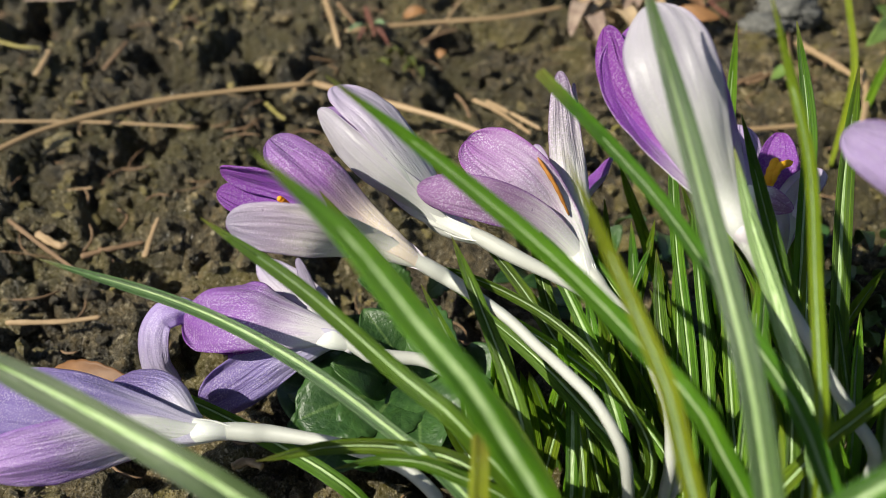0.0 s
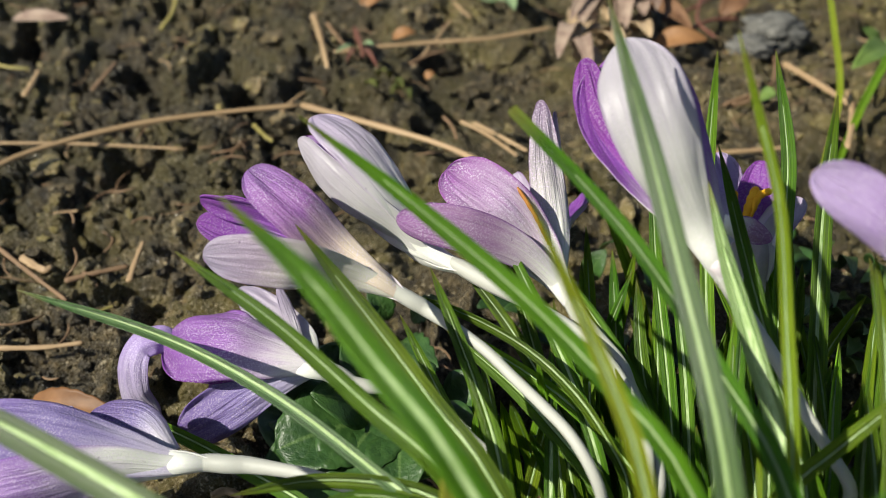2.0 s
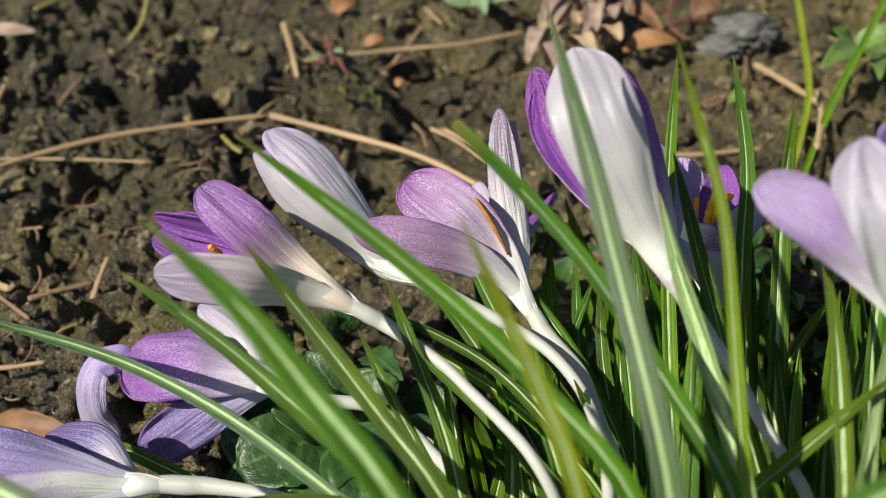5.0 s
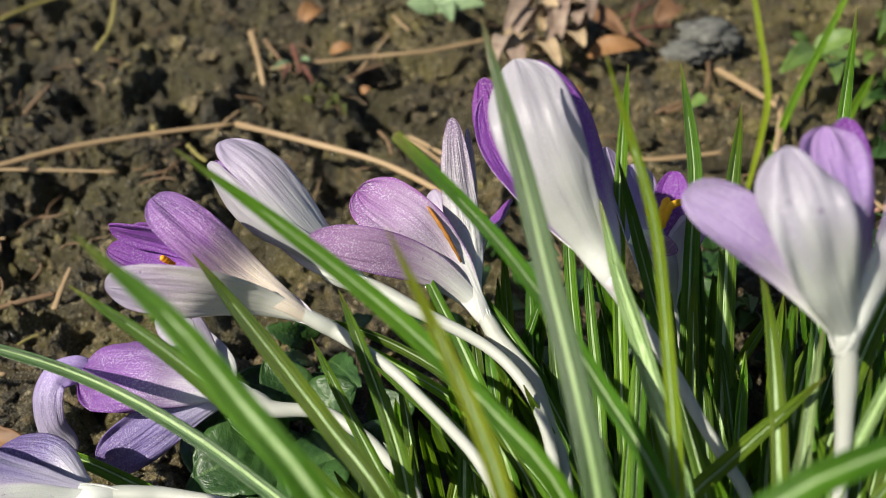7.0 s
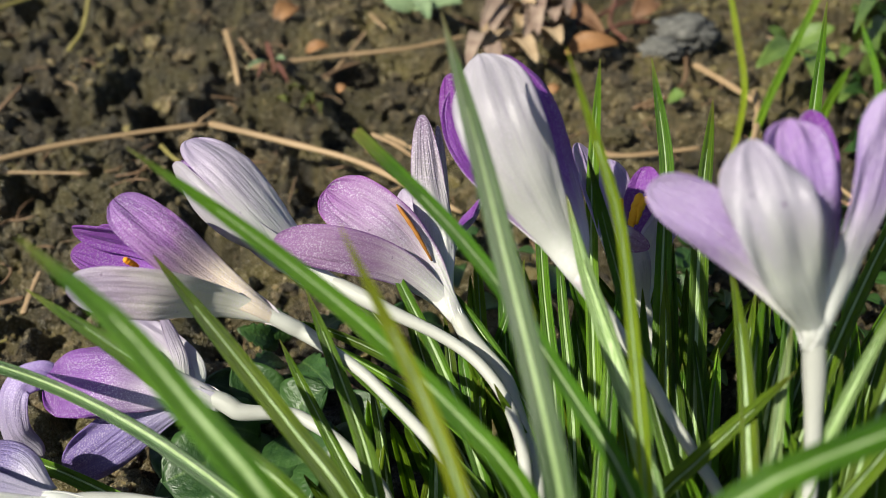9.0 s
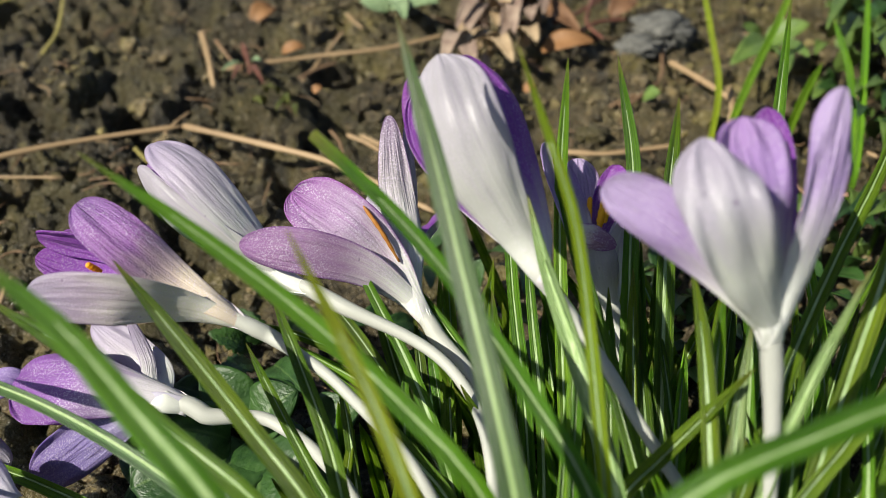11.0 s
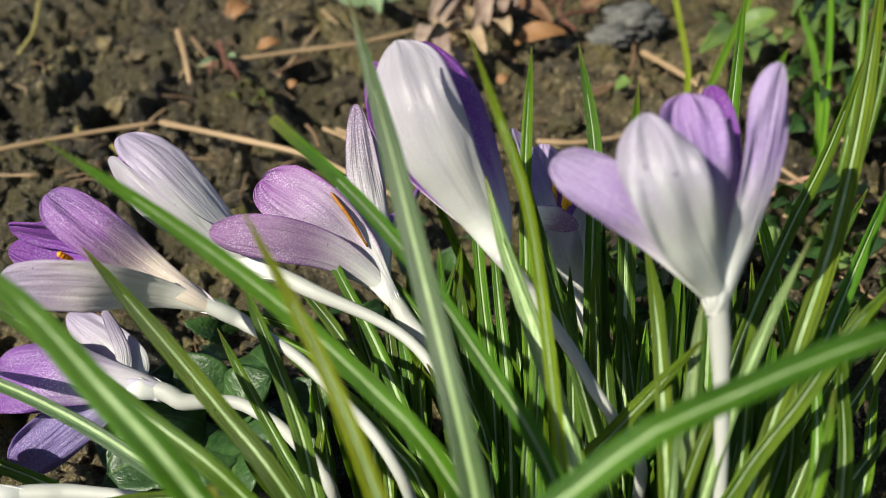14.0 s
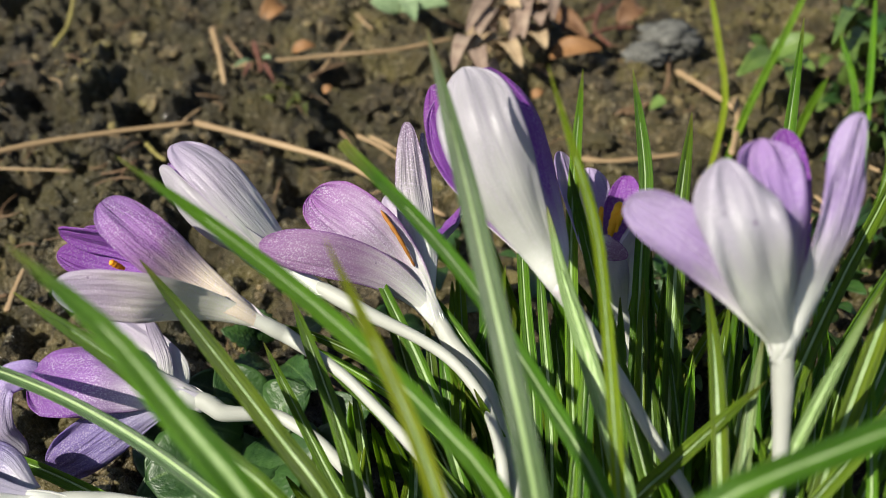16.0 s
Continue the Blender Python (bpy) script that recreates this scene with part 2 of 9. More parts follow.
weed_olive = weed_material("weed_olive", (0.070, 0.085, 0.014), (0.135, 0.145, 0.024), (0.230, 0.230, 0.060), 0.25, 0.5)
weed_pale = weed_material("weed_pale", (0.183, 0.268, 0.134), (0.293, 0.390, 0.207), (0.415, 0.512, 0.293), 0.3, 0.5)


def midrib_material(name="midrib_pale", low=(0.22, 0.36, 0.10), high=(0.47, 0.60, 0.30)):
    m, t, out = material(name)
    u, v = uv(t)
    n = stretched(t, "UV", 5, 40, 1, 1.0, 3)
    col = ramp(t, n, (0.3, low), (0.65, high))
    off = calc(t, "ADD", calc(t, "ABSOLUTE", calc(t, "SUBTRACT", u, 0.5)), calc(t, "MULTIPLY", calc(t, "SUBTRACT", n, 0.5), 0.25))
    col = mix(t, ramp(t, off, (0.30, (0, 0, 0)), (0.48, (1, 1, 1))), col, (0.055, 0.14, 0.014))
    finish(t, out, col, 0.36, bumped(t, n, 0.6, 0.0004), 0.25, spec=0.55)
    return m


def plain_material(name, a, b, scale, rough, through=0.0, bump=0.4, depth=0.0004, stretch=(1, 1, 1), space="Object", spec=0.35):
    m, t, out = material(name)
    n = stretched(t, space, *stretch, scale, 5, 0.6)
    big = stretched(t, "Object", 1, 1, 1, 35, 3)
    col = mix(t, calc(t, "MULTIPLY", big, 0.6), ramp(t, n, (0.32, a), (0.68, b)), a)
    finish(t, out, col, rough, bumped(t, n, bump, depth), through, spec=spec)
    return m


midrib_pale = midrib_material()
midrib_soft = midrib_material("midrib_soft", (0.08, 0.18, 0.03), (0.17, 0.29, 0.09))
stigma_dry = plain_material("stigma_dry", (0.32, 0.12, 0.02), (0.48, 0.22, 0.05), 700, 0.5, 0.15)
tube_white = plain_material("tube_white", (0.50, 0.51, 0.455), (0.60, 0.60, 0.56), 60, 0.38, 0.3, 0.2, 0.0003, (12, 1, 1), "UV")
anther_yellow = plain_material("anther_yellow", (0.862, 0.391, 0.011), (0.950, 0.598, 0.034), 900, 0.7, 0.15)
stigma_orange = plain_material("stigma_orange", (0.85, 0.32, 0.008), (0.92, 0.45, 0.02), 900, 0.5, 0.2)
straw_tan = plain_material("straw_tan", (0.230, 0.149, 0.075), (0.483, 0.345, 0.201), 1.0, 0.6, 0.1, 0.5, 0.0004, (7, 1.6, 1), "UV")
straw_dull = plain_material("straw_dull", (0.180, 0.116, 0.056), (0.400, 0.280, 0.155), 1.0, 0.6, 0.0, 0.5, 0.0004, (7, 0.95, 1), "UV")
dead_orange = plain_material("dead_orange", (0.20, 0.095, 0.036), (0.38, 0.20, 0.085), 160, 0.6, 0.25)
dead_rust = plain_material("dead_rust", (0.13, 0.055, 0.018), (0.26, 0.125, 0.045), 160, 0.55, 0.2)
dead_pink = plain_material("dead_pink", (0.215, 0.143, 0.112), (0.420, 0.325, 0.245), 200, 0.6, 0.2)
red_stalk = plain_material("red_stalk", (0.11, 0.040, 0.028), (0.20, 0.09, 0.06), 200, 0.5, 0.15)
straw_brown = plain_material("straw_brown", (0.103, 0.060, 0.032), (0.265, 0.167, 0.092), 1.0, 0.65, 0.0, 0.5, 0.0004, (7, 1.6, 1), "UV")
straw_olive = plain_material("straw_olive", (0.161, 0.138, 0.034), (0.345, 0.287, 0.092), 1.0, 0.6, 0.1, 0.5, 0.0004, (7, 1.6, 1), "UV")
straw_pink = plain_material("straw_pink", (0.345, 0.172, 0.115), (0.552, 0.345, 0.253), 1.0, 0.6, 0.0, 0.5, 0.0004, (7, 1.6, 1), "UV")
dead_brown = plain_material("dead_brown", (0.115, 0.057, 0.029), (0.299, 0.161, 0.081), 160, 0.6, 0.15)
dead_tan = plain_material("dead_tan", (0.345, 0.241, 0.138), (0.575, 0.437, 0.276), 180, 0.6, 0.2)
lichen_grey = plain_material("lichen_grey", (0.052, 0.052, 0.048), (0.196, 0.190, 0.172), 260, 0.9, 0.0, 0.8, 0.001)
pebble_pale = plain_material("pebble_pale", (0.26, 0.23, 0.19), (0.42, 0.39, 0.34), 150, 0.6)


def soil_material(name, dark, mid, light, wet=0.5):
    """Moist crumbly earth: pores with shade put into their colour, tan and grey crumbs, olive algae in patches, wet
    glints partly as pale flecks.
    """
    m, t, out = material(name)
    big = stretched(t, "Object", 1, 1, 1, 28, 4)
    clump = stretched(t, "Object", 1, 1, 1, 130, 4, 0.6)
    small = stretched(t, "Object", 1, 1, 1, 330, 6, 0.7)
    grit = stretched(t, "Object", 1, 1, 1, 1500, 3, 0.6)
    # Low spots of the bump go near black: pore shade put into the colour.
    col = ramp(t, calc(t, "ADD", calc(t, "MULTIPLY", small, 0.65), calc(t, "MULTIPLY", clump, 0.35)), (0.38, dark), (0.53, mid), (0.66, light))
    col = mix(t, ramp(t, big, (0.44, (0, 0, 0)), (0.60, (0.8, 0.8, 0.8))), col, (mid[0] * 1.25, mid[1] * 1.38, mid[2] * 0.85))
    col = mix(t, ramp(t, grit, (0.58, (0, 0, 0)), (0.66, (0.6, 0.6, 0.6))), col, (0.34, 0.30, 0.23))
    # Tiny glints of the soil, put into the colour as pale flecks.
    glint_fleck = stretched(t, "Object", 1, 1, 1, 560, 3, 0.6)
    col = mix(t, ramp(t, glint_fleck, (0.62, (0, 0, 0)), (0.67, (0.75, 0.75, 0.75))), col, (0.36, 0.31, 0.22))
    # Broad random patches, darker and lighter than the rest.
    broad_tone = ramp(t, stretched(t, "Object", 1, 1, 1, 13, 3, 0.55), (0.40, (0.66, 0.65, 0.62)), (0.60, (1.45, 1.42, 1.30)))
    col = mix(t, 1.0, col, broad_tone, "MULTIPLY")
    isl = t.nodes.new("ShaderNodeNewGeometry")
    hsv = node(t, "ShaderNodeHueSaturation")
    t.links.new(calc(t, "MULTIPLY_ADD", isl.outputs["Random Per Island"], 1.25), hsv.inputs["Value"])
    hsv.inputs["Value"].links[0].from_node.inputs[2].default_value = 0.42
    t.links.new(col, hsv.inputs["Color"])
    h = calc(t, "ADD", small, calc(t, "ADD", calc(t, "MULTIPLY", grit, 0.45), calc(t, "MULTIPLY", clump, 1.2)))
    rough = ramp(t, grit, (0.40, (0.16, 0.16, 0.16)), (0.52, (0.70, 0.70, 0.70)))
    finish(t, out, hsv.outputs[0], rough, bumped(t, h, 1.0, 0.0036), spec=wet)
    return m


# Ground toned darker than the crumbs, as painted shade in the pits between them.
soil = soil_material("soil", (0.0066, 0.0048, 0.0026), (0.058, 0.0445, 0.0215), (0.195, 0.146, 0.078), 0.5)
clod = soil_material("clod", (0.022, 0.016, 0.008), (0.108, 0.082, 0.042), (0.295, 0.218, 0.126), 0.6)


# ---- builders ----
def mesh_object(name, verts, faces, mats, slots=None, uvs=None, parent=None, label=""):
    me = bpy.data.meshes.new(name)
    me.from_pydata([tuple(v) for v in verts], [], faces)
    for m in mats:
        me.materials.append(m)
    if slots is not None:
        me.polygons.foreach_set("material_index", slots)
    me.polygons.foreach_set("use_smooth", [True] * len(me.polygons))
    if uvs is not None:
        layer = me.uv_layers.new(name="UVMap")
        idx = np.zeros(len(me.loops), dtype=np.int32)
        me.loops.foreach_get("vertex_index", idx)
        layer.data.foreach_set("uv", np.asarray(uvs, dtype=np.float32)[idx].ravel())
    me.update()
    ob = new(name, me)
    if parent:
        ob.parent = parent
    if label:
        ob["label"] = label
    return ob


def unit(v):
    return v / np.maximum(np.linalg.norm(v, axis=-1, keepdims=True), 1e-12)


def curve(points, n):
    """A smooth line through a few points: centripetal-like Catmull-Rom, evenly sampled."""
    p = [np.array(q, float) for q in points]
    p = [2 * p[0] - p[1]] + p + [2 * p[-1] - p[-2]]
    out = []
    for i in range(1, len(p) - 2):
        s = np.linspace(0, 1, 24, endpoint=False)[:, None]
        a, b, c, d = p[i - 1:i + 3]
        out.append(0.5 * (2 * b + (c - a) * s + (2 * a - 5 * b + 4 * c - d) * s ** 2 + (3 * b - a - 3 * c + d) * s ** 3))
    out = np.vstack(out + [p[-2][None]])
    step = np.r_[0, np.cumsum(np.linalg.norm(np.diff(out, axis=0), axis=1))]
    want = np.linspace(0, step[-1], n)
    return np.stack([np.interp(want, step, out[:, k]) for k in range(3)], axis=1)


def lattice(x, y, scale, seed):
    """Smooth value noise, -1 to 1."""
    rng = np.random.RandomState(seed)
    tab = rng.rand(256, 256) * 2 - 1
    a, b = x * scale + 40.3, y * scale + 71.9
    i, j = np.floor(a).astype(int), np.floor(b).astype(int)
    f, g = a - i, b - j
    f, g = f * f * (3 - 2 * f), g * g * (3 - 2 * g)
    t = lambda p, q: tab[p % 256, q % 256]
    return (t(i, j) * (1 - f) + t(i + 1, j) * f) * (1 - g) + (t(i, j + 1) * (1 - f) + t(i + 1, j + 1) * f) * g


def frames_along(line, face, turn0, turn1):
    """Tangent, sideways and face vectors along a line; the face turns by so many degrees from its start to its end."""
    tan = unit(np.gradient(line, axis=0))
    face = np.array(face, float)
    nrm = unit(face - (tan @ face)[:, None] * tan)
    side = np.cross(tan, nrm)
    ang = np.radians(np.linspace(turn0, turn1, len(line)))[:, None]
    return tan, side * np.cos(ang) + nrm * np.sin(ang), nrm * np.cos(ang) - side * np.sin(ang)


def shell(name, grid, thick, mats, parent=None, label="", taper=None):
    """A thin closed sheet over a grid of points; slot 0 outside, slot 1 inside."""
    nv, nu, _ = grid.shape
    nrm = unit(np.cross(np.gradient(grid, axis=1), np.gradient(grid, axis=0)))
    th = thick * (np.ones((nv, nu, 1)) if taper is None else taper[..., None])
    verts = np.concatenate([(grid + nrm * th / 2).reshape(-1, 3), (grid - nrm * th / 2).reshape(-1, 3)])
    uu, vv = np.meshgrid(np.linspace(0, 1, nu), np.linspace(0, 1, nv))
    uvs = np.tile(np.stack([uu.ravel(), vv.ravel()], 1), (2, 1))
    k = nv * nu
    faces, slots = [], []
    for j in range(nv - 1):
        for i in range(nu - 1):
            a, b, c, d = j * nu + i, j * nu + i + 1, (j + 1) * nu + i + 1, (j + 1) * nu + i
            faces += [(a, b, c, d), (k + d, k + c, k + b, k + a)]
            slots += [0, 1]
    rim = [i for i in range(nu)] + [j * nu + nu - 1 for j in range(1, nv)] + [(nv - 1) * nu + i for i in range(nu - 2, -1, -1)] + [j * nu for j in range(nv - 2, 0, -1)]
    for a, b in zip(rim, rim[1:] + rim[:1]):
        faces.append((b, a, k + a, k + b))
        slots.append(0)
    return mesh_object(name, verts, faces, mats, slots, uvs, parent, label)


def pipe(name, line, radii, mat, parent=None, label="", sides=12, flat=1.0, face=(0, -0.6, 0.8)):
    """A round or flattened stalk along a line with a radius at each point."""
    line, radii = np.asarray(line), np.asarray(radii)
    n = len(line)
    _, side, nrm = frames_along(line, face, 0, 0)
    a = np.linspace(0, 2 * math.pi, sides, endpoint=False)
    ring = side[:, None] * np.cos(a)[None, :, None] + nrm[:, None] * np.sin(a)[None, :, None] * flat
    pts = line[:, None] + ring * radii[:, None, None]
    verts = np.concatenate([pts.reshape(-1, 3), line[:1], line[-1:]])
    faces = [(j * sides + i, j * sides + (i + 1) % sides, (j + 1) * sides + (i + 1) % sides, (j + 1) * sides + i) for j in range(n - 1) for i in range(sides)]
    faces += [(n * sides, (i + 1) % sides, i) for i in range(sides)] + [(n * sides + 1, (n - 1) * sides + i, (n - 1) * sides + (i + 1) % sides) for i in range(sides)]
    uvs = [(i / sides, j / (n - 1)) for j in range(n) for i in range(sides)] + [(0.5, 0), (0.5, 1)]
    return mesh_object(name, verts, faces, [mat], None, uvs, parent, label)


def blade_width(s, blunt):
    """Width of a crocus leaf along its length, 1 at its broadest."""
    w = 0.62 + 0.38 * np.clip(s / 0.4, 0, 1) ** 0.8
    slow = np.clip((s - 0.55) / 0.45, 0, 1)
    end = np.clip((s - 0.82) / 0.18, 0, 1)
    return w * (1 - 0.30 * slow ** 1.5) * (1 - (0.1 if blunt else 0.90) * end ** 2.2)


def leaf(tuft, points, width, turn=0.0, twist=0.0, mat=None, stripe=0.18, fold=0.30, blunt=False, face=(-0.1, -0.72, 0.66), label="", name="leaf"):
    """A crocus leaf from its tip down to its base in the ground: a channelled blade with a keel and a pale midrib."""
    n = 34
    width = width * 0.80
    line = curve(points[::-1], n)
    s = np.linspace(0, 1, n)
    tan, side, nrm = frames_along(line, face, turn, turn + twist)
    w = width * blade_width(s, blunt) * (1 + 0.03 * np.sin(s * 23 + width * 9000))
    u = np.array([-1, -0.94, -0.82, -0.66, -0.5, -0.34, -0.22, -0.14, 0.14, 0.22, 0.34, 0.5, 0.66, 0.82, 0.94, 1])
    half = np.clip((np.abs(u) - 0.14) / 0.86, 0, 1)
    lift = fold * 0.86 * half + 0.07 * np.sin(np.pi * half ** 0.85)
    top = line[:, None] + side[:, None] * (u * 0.5)[None, :, None] * w[:, None, None] + nrm[:, None] * (lift[None, :, None] * w[:, None, None] + 0.00012)
    low_u = np.array([0.9, 0.5, 0.3, 0.0, -0.3, -0.5, -0.9])
    low_h = np.array([fold * 0.60, fold * 0.25, -0.03, -0.17, -0.03, fold * 0.25, fold * 0.60])
    low = line[:, None] + side[:, None] * (low_u * 0.5)[None, :, None] * w[:, None, None] + nrm[:, None] * (low_h[None, :, None] * w[:, None, None] - 0.00015)
    ring = np.concatenate([top, low], axis=1)
    m = ring.shape[1]
    verts = np.concatenate([ring.reshape(-1, 3), line[-1:] + tan[-1:] * width * 0.15])
    faces = [(j * m + i, j * m + (i + 1) % m, (j + 1) * m + (i + 1) % m, (j + 1) * m + i) for j in range(n - 1) for i in range(m)]
    faces += [((n - 1) * m + i, (n - 1) * m + (i + 1) % m, n * m) for i in range(m)]
    uu = np.r_[(u + 1) / 2, (low_u + 1) / 2]
    uvs = [(x, y) for y in s for x in uu] + [(0.5, 1.0)]
    ob = mesh_object(name, verts, faces, [mat or leaf_green], None, uvs, tuft, label)
    if stripe:
        stripe = min(stripe * 0.95, 0.72)
        k = np.array([-1, -0.4, 0.4, 1])
        thin = np.clip((0.95 - s) / 0.3, 0.02, 1) ** 0.7 * np.clip(0.5 + s * 2, 0, 1)
        g = line[:, None] + side[:, None] * (k * 0.5 * stripe)[None, :, None] * (w * thin)[:, None, None] + nrm[:, None] * (np.array([0.00010, 0.00022, 0.00022, 0.00010]) + np.maximum(0, np.abs(k) * stripe - 0.14) * fold * width * 0.9)[None, :, None]
        rib = midrib_pale if stripe > 0.10 else midrib_soft
        shell("midrib", g[: int(n * 0.94)], 0.00008, [rib, rib], ob)
    return ob


def undergrowth(tuft, seed, count, xs, ys, tall):
    """Shorter leaves packed inside a tuft, each rising from the soil in a slight arc."""
    rng = np.random.RandomState(seed)
    for k in range(count):
        x, y, z = rng.uniform(*xs), rng.uniform(*ys), rng.uniform(*tall)
        lean = np.array((rng.normal(0, 0.35), rng.uniform(0.15, 0.55), 0)) * z
        base = np.array((x, y, -0.006))
        rows = [base + lean * f ** 1.6 + np.array((0, 0, (z + 0.006) * f)) for f in (1.0, 0.75, 0.5, 0.25, 0.0)]
        leaf(tuft, rows, rng.uniform(0.0028, 0.0044), turn=rng.uniform(-45, 45), mat=leaf_lime if rng.rand() < 0.6 else leaf_green, stripe=rng.choice([0.0, 0.09, 0.09, 0.18]))


def petal(flower, points, out, width, mats, cup=0.8, full=0.60, claw=0.2, tip=2.8, ruffle=0.04, label=""):
    """A petal along a line from the throat to its tip. out: the way its outer side faces; cup: half the angle that its breadth bends through; full: where it is broadest; tip: how blunt it ends."""
    nv, nu = 54, 31
    v = 1 - (1 - np.linspace(0, 1, nv)) ** 1.5
    path = curve(points, 240)
    line = np.stack([np.interp(v, np.linspace(0, 1, 240), path[:, k]) for k in range(3)], axis=1)
    length = np.linalg.norm(np.diff(line, axis=0), axis=1).sum()
    tan = unit(np.gradient(line, axis=0))
    out = np.array(out, float)
    nrm = unit(out - (tan @ out)[:, None] * tan)
    line = line - nrm * (0.0005 * np.clip(1 - v / 0.12, 0, 1) ** 1.5)[:, None]
    side = np.cross(tan, nrm)
    u = np.linspace(-1, 1, nu)
    a = np.clip(v / full, 0, 1)
    end = np.clip((v - full) / (1 - full), 0, 1)
    half = width * 0.5 * (claw + (1 - claw) * (0.12 * a + 0.88 * a * a * (3 - 2 * a))) * np.clip(1 - end ** tip, 0, 1) ** 0.5 + 0.00010
    bend = cup * (1 - 0.55 * v ** 2) + np.clip(1 - v / 0.3, 0, 1) * np.maximum(0, 1.3 - cup)
    bend = np.where(np.abs(bend) < 0.03, 0.03, bend)
    r = half / bend
    ang = u[None, :] * bend[:, None]
    seed = float(abs(points[0][0] + points[-1][1] * 3 + width * 7) * 900) % 90
    v = v[:, None]
    wave = ruffle * width * (np.sin(u[None] * 3.1 + v * 7 + seed) + 0.6 * np.sin(u[None] * 7 - v * 11 + seed * 2)) * v ** 1.5 * (0.2 + np.abs(u[None]) ** 2)
    pu, pv = np.broadcast_to(u[None] * 1.3, (nv, nu)) + seed, np.broadcast_to(v * 2.2, (nv, nu))
    wave = wave + width * v * (0.050 * lattice(pu, pv, 1.6, 11) + 0.015 * lattice(pu * 1.6, pv * 0.6, 3.1, 12) + 0.006 * lattice(pu * 2.2, pv, 5.3, 15))
    wave = wave + 0.006 * width * np.cos(u[None] * 15) * v * (1 - v) + 0.030 * width * lattice(pu * 4, pv * 3, 2.3, 14) * np.abs(u[None]) ** 3 * v
    wave = wave - 0.02 * width * np.exp(-(u[None] / 0.10) ** 2) * v * (1 - v)
    notch = 0.020 * length * lattice(pu, pv * 0, 2.2, 13) * np.clip((v - 0.75) / 0.25, 0, 1) ** 2
    calm = np.clip(half / (0.4 * width), 0, 1)[:, None]
    wave, notch = wave * calm, notch * calm
    grid = line[:, None] + side[:, None] * (np.sin(ang) * r[:, None])[..., None] - nrm[:, None] * ((1 - np.cos(ang)) * r[:, None])[..., None] + nrm[:, None] * wave[..., None] + tan[:, None] * notch[..., None]
    return shell("petal", grid, 0.00020, mats, flower, label)


def petal_strip(flower, points, width, face, mats, label=""):
    """A long petal that rolls over, along a line, its face turned the given way."""
    line = curve(points, 36)
    _, side, nrm = frames_along(line, face, 0, 0)
    v = np.linspace(0, 1, 36)
    half = width * 0.5 * (0.45 + 0.55 * np.sin(np.pi * np.clip(v * 0.9 + 0.08, 0, 1)) ** 0.7) * np.sqrt(np.clip(1 - np.clip((v - 0.85) / 0.15, 0, 1) ** 3, 0.02, 1))
    u = np.linspace(-1, 1, 15)
    dip = (u[None] ** 2 * 0.35 + 0.06 * np.sin(u[None] * 9 + v[:, None] * 5)) * half[:, None]
    grid = line[:, None] + side[:, None] * (u[None] * half[:, None])[..., None] - nrm[:, None] * dip[..., None]
    return shell("petal", grid, 0.00022, mats, flower, label)


def thing(name, at, label, category, group="", kind=""):
    ob = new(name)
    ob.location = at
    return tagged(ob, label, category, group, kind)


def settle(ob):
    """Parts were modelled in place: keep them there under their thing."""
    for child in ob.children:
        child.matrix_parent_inverse = Matrix.Translation(-ob.location)
    return ob


def tube(flower, stalk, top, mouth, radii):
    """The white flower tube, from the soil up, flaring into the open funnel in which the petals join."""
    low = curve(stalk[::-1], 200)
    line = curve([low[0], *low[20:180:17], *mouth[1:]], 90)
    steps = np.r_[0, np.cumsum(np.linalg.norm(np.diff(line, axis=0), axis=1))]
    rise = np.r_[0, np.cumsum(np.linalg.norm(np.diff(np.array(mouth[1:]), axis=0), axis=1))]
    neck = steps[-1] - rise[-1]
    flare = np.interp(steps - neck, rise, np.array(radii[1:]) * (1.0, 1.16, 1.10, 0.70))
    r = np.where(steps < neck, top * (0.74 + 0.26 * np.exp((steps - neck) / 0.007) + 0.02 * np.sin(steps * 400)), flare)
    r = np.convolve(np.r_[[r[0]] * 5, r, [r[-1]] * 5], np.ones(11) / 11, "valid")
    _, side, nrm = frames_along(line, (0.1, -0.6, 0.8), 0, 0)
    a = np.linspace(0, 2 * math.pi, 29)[None, :, None]
    grid = line[:, None] - (side[:, None] * np.cos(a) + nrm[:, None] * np.sin(a)) * r[:, None, None]
    return shell("tube", grid, 0.00018, [tube_white, tube_white], flower)


def pistil(flower, name, points, thick, mat):
    """An anther or stigma: a thin stalk that swells and ends blunt, with a grainy surface."""
    n = 18
    s = np.linspace(0, 1, n)
    r = thick * np.interp(s, [0, 0.12, 0.35, 0.75, 0.94, 1], [0.45, 0.6, 0.9, 1.0, 0.8, 0.3]) * (1 + 0.12 * np.sin(s * 31))
    return pipe(name, curve(points, n), r, mat, flower)


def straw(points, radius, mat, label, category="straw", name="dry_straw", flat=0.6, group=""):
    """A dry stalk that lies on the soil, with slight knots."""
    line = curve(points, 26)
    s = np.linspace(0, 1, 26)
    r = radius * (1 - 0.25 * s) * (1 + 0.10 * np.sin(s * 17 + radius * 9e4) + 0.06 * np.sin(s * 41))
    r[0] *= 0.7
    r[-1] *= 0.5
    ob = pipe(name, line, r, mat, None, "", 8, flat)
    return tagged(ob, label, category, group)


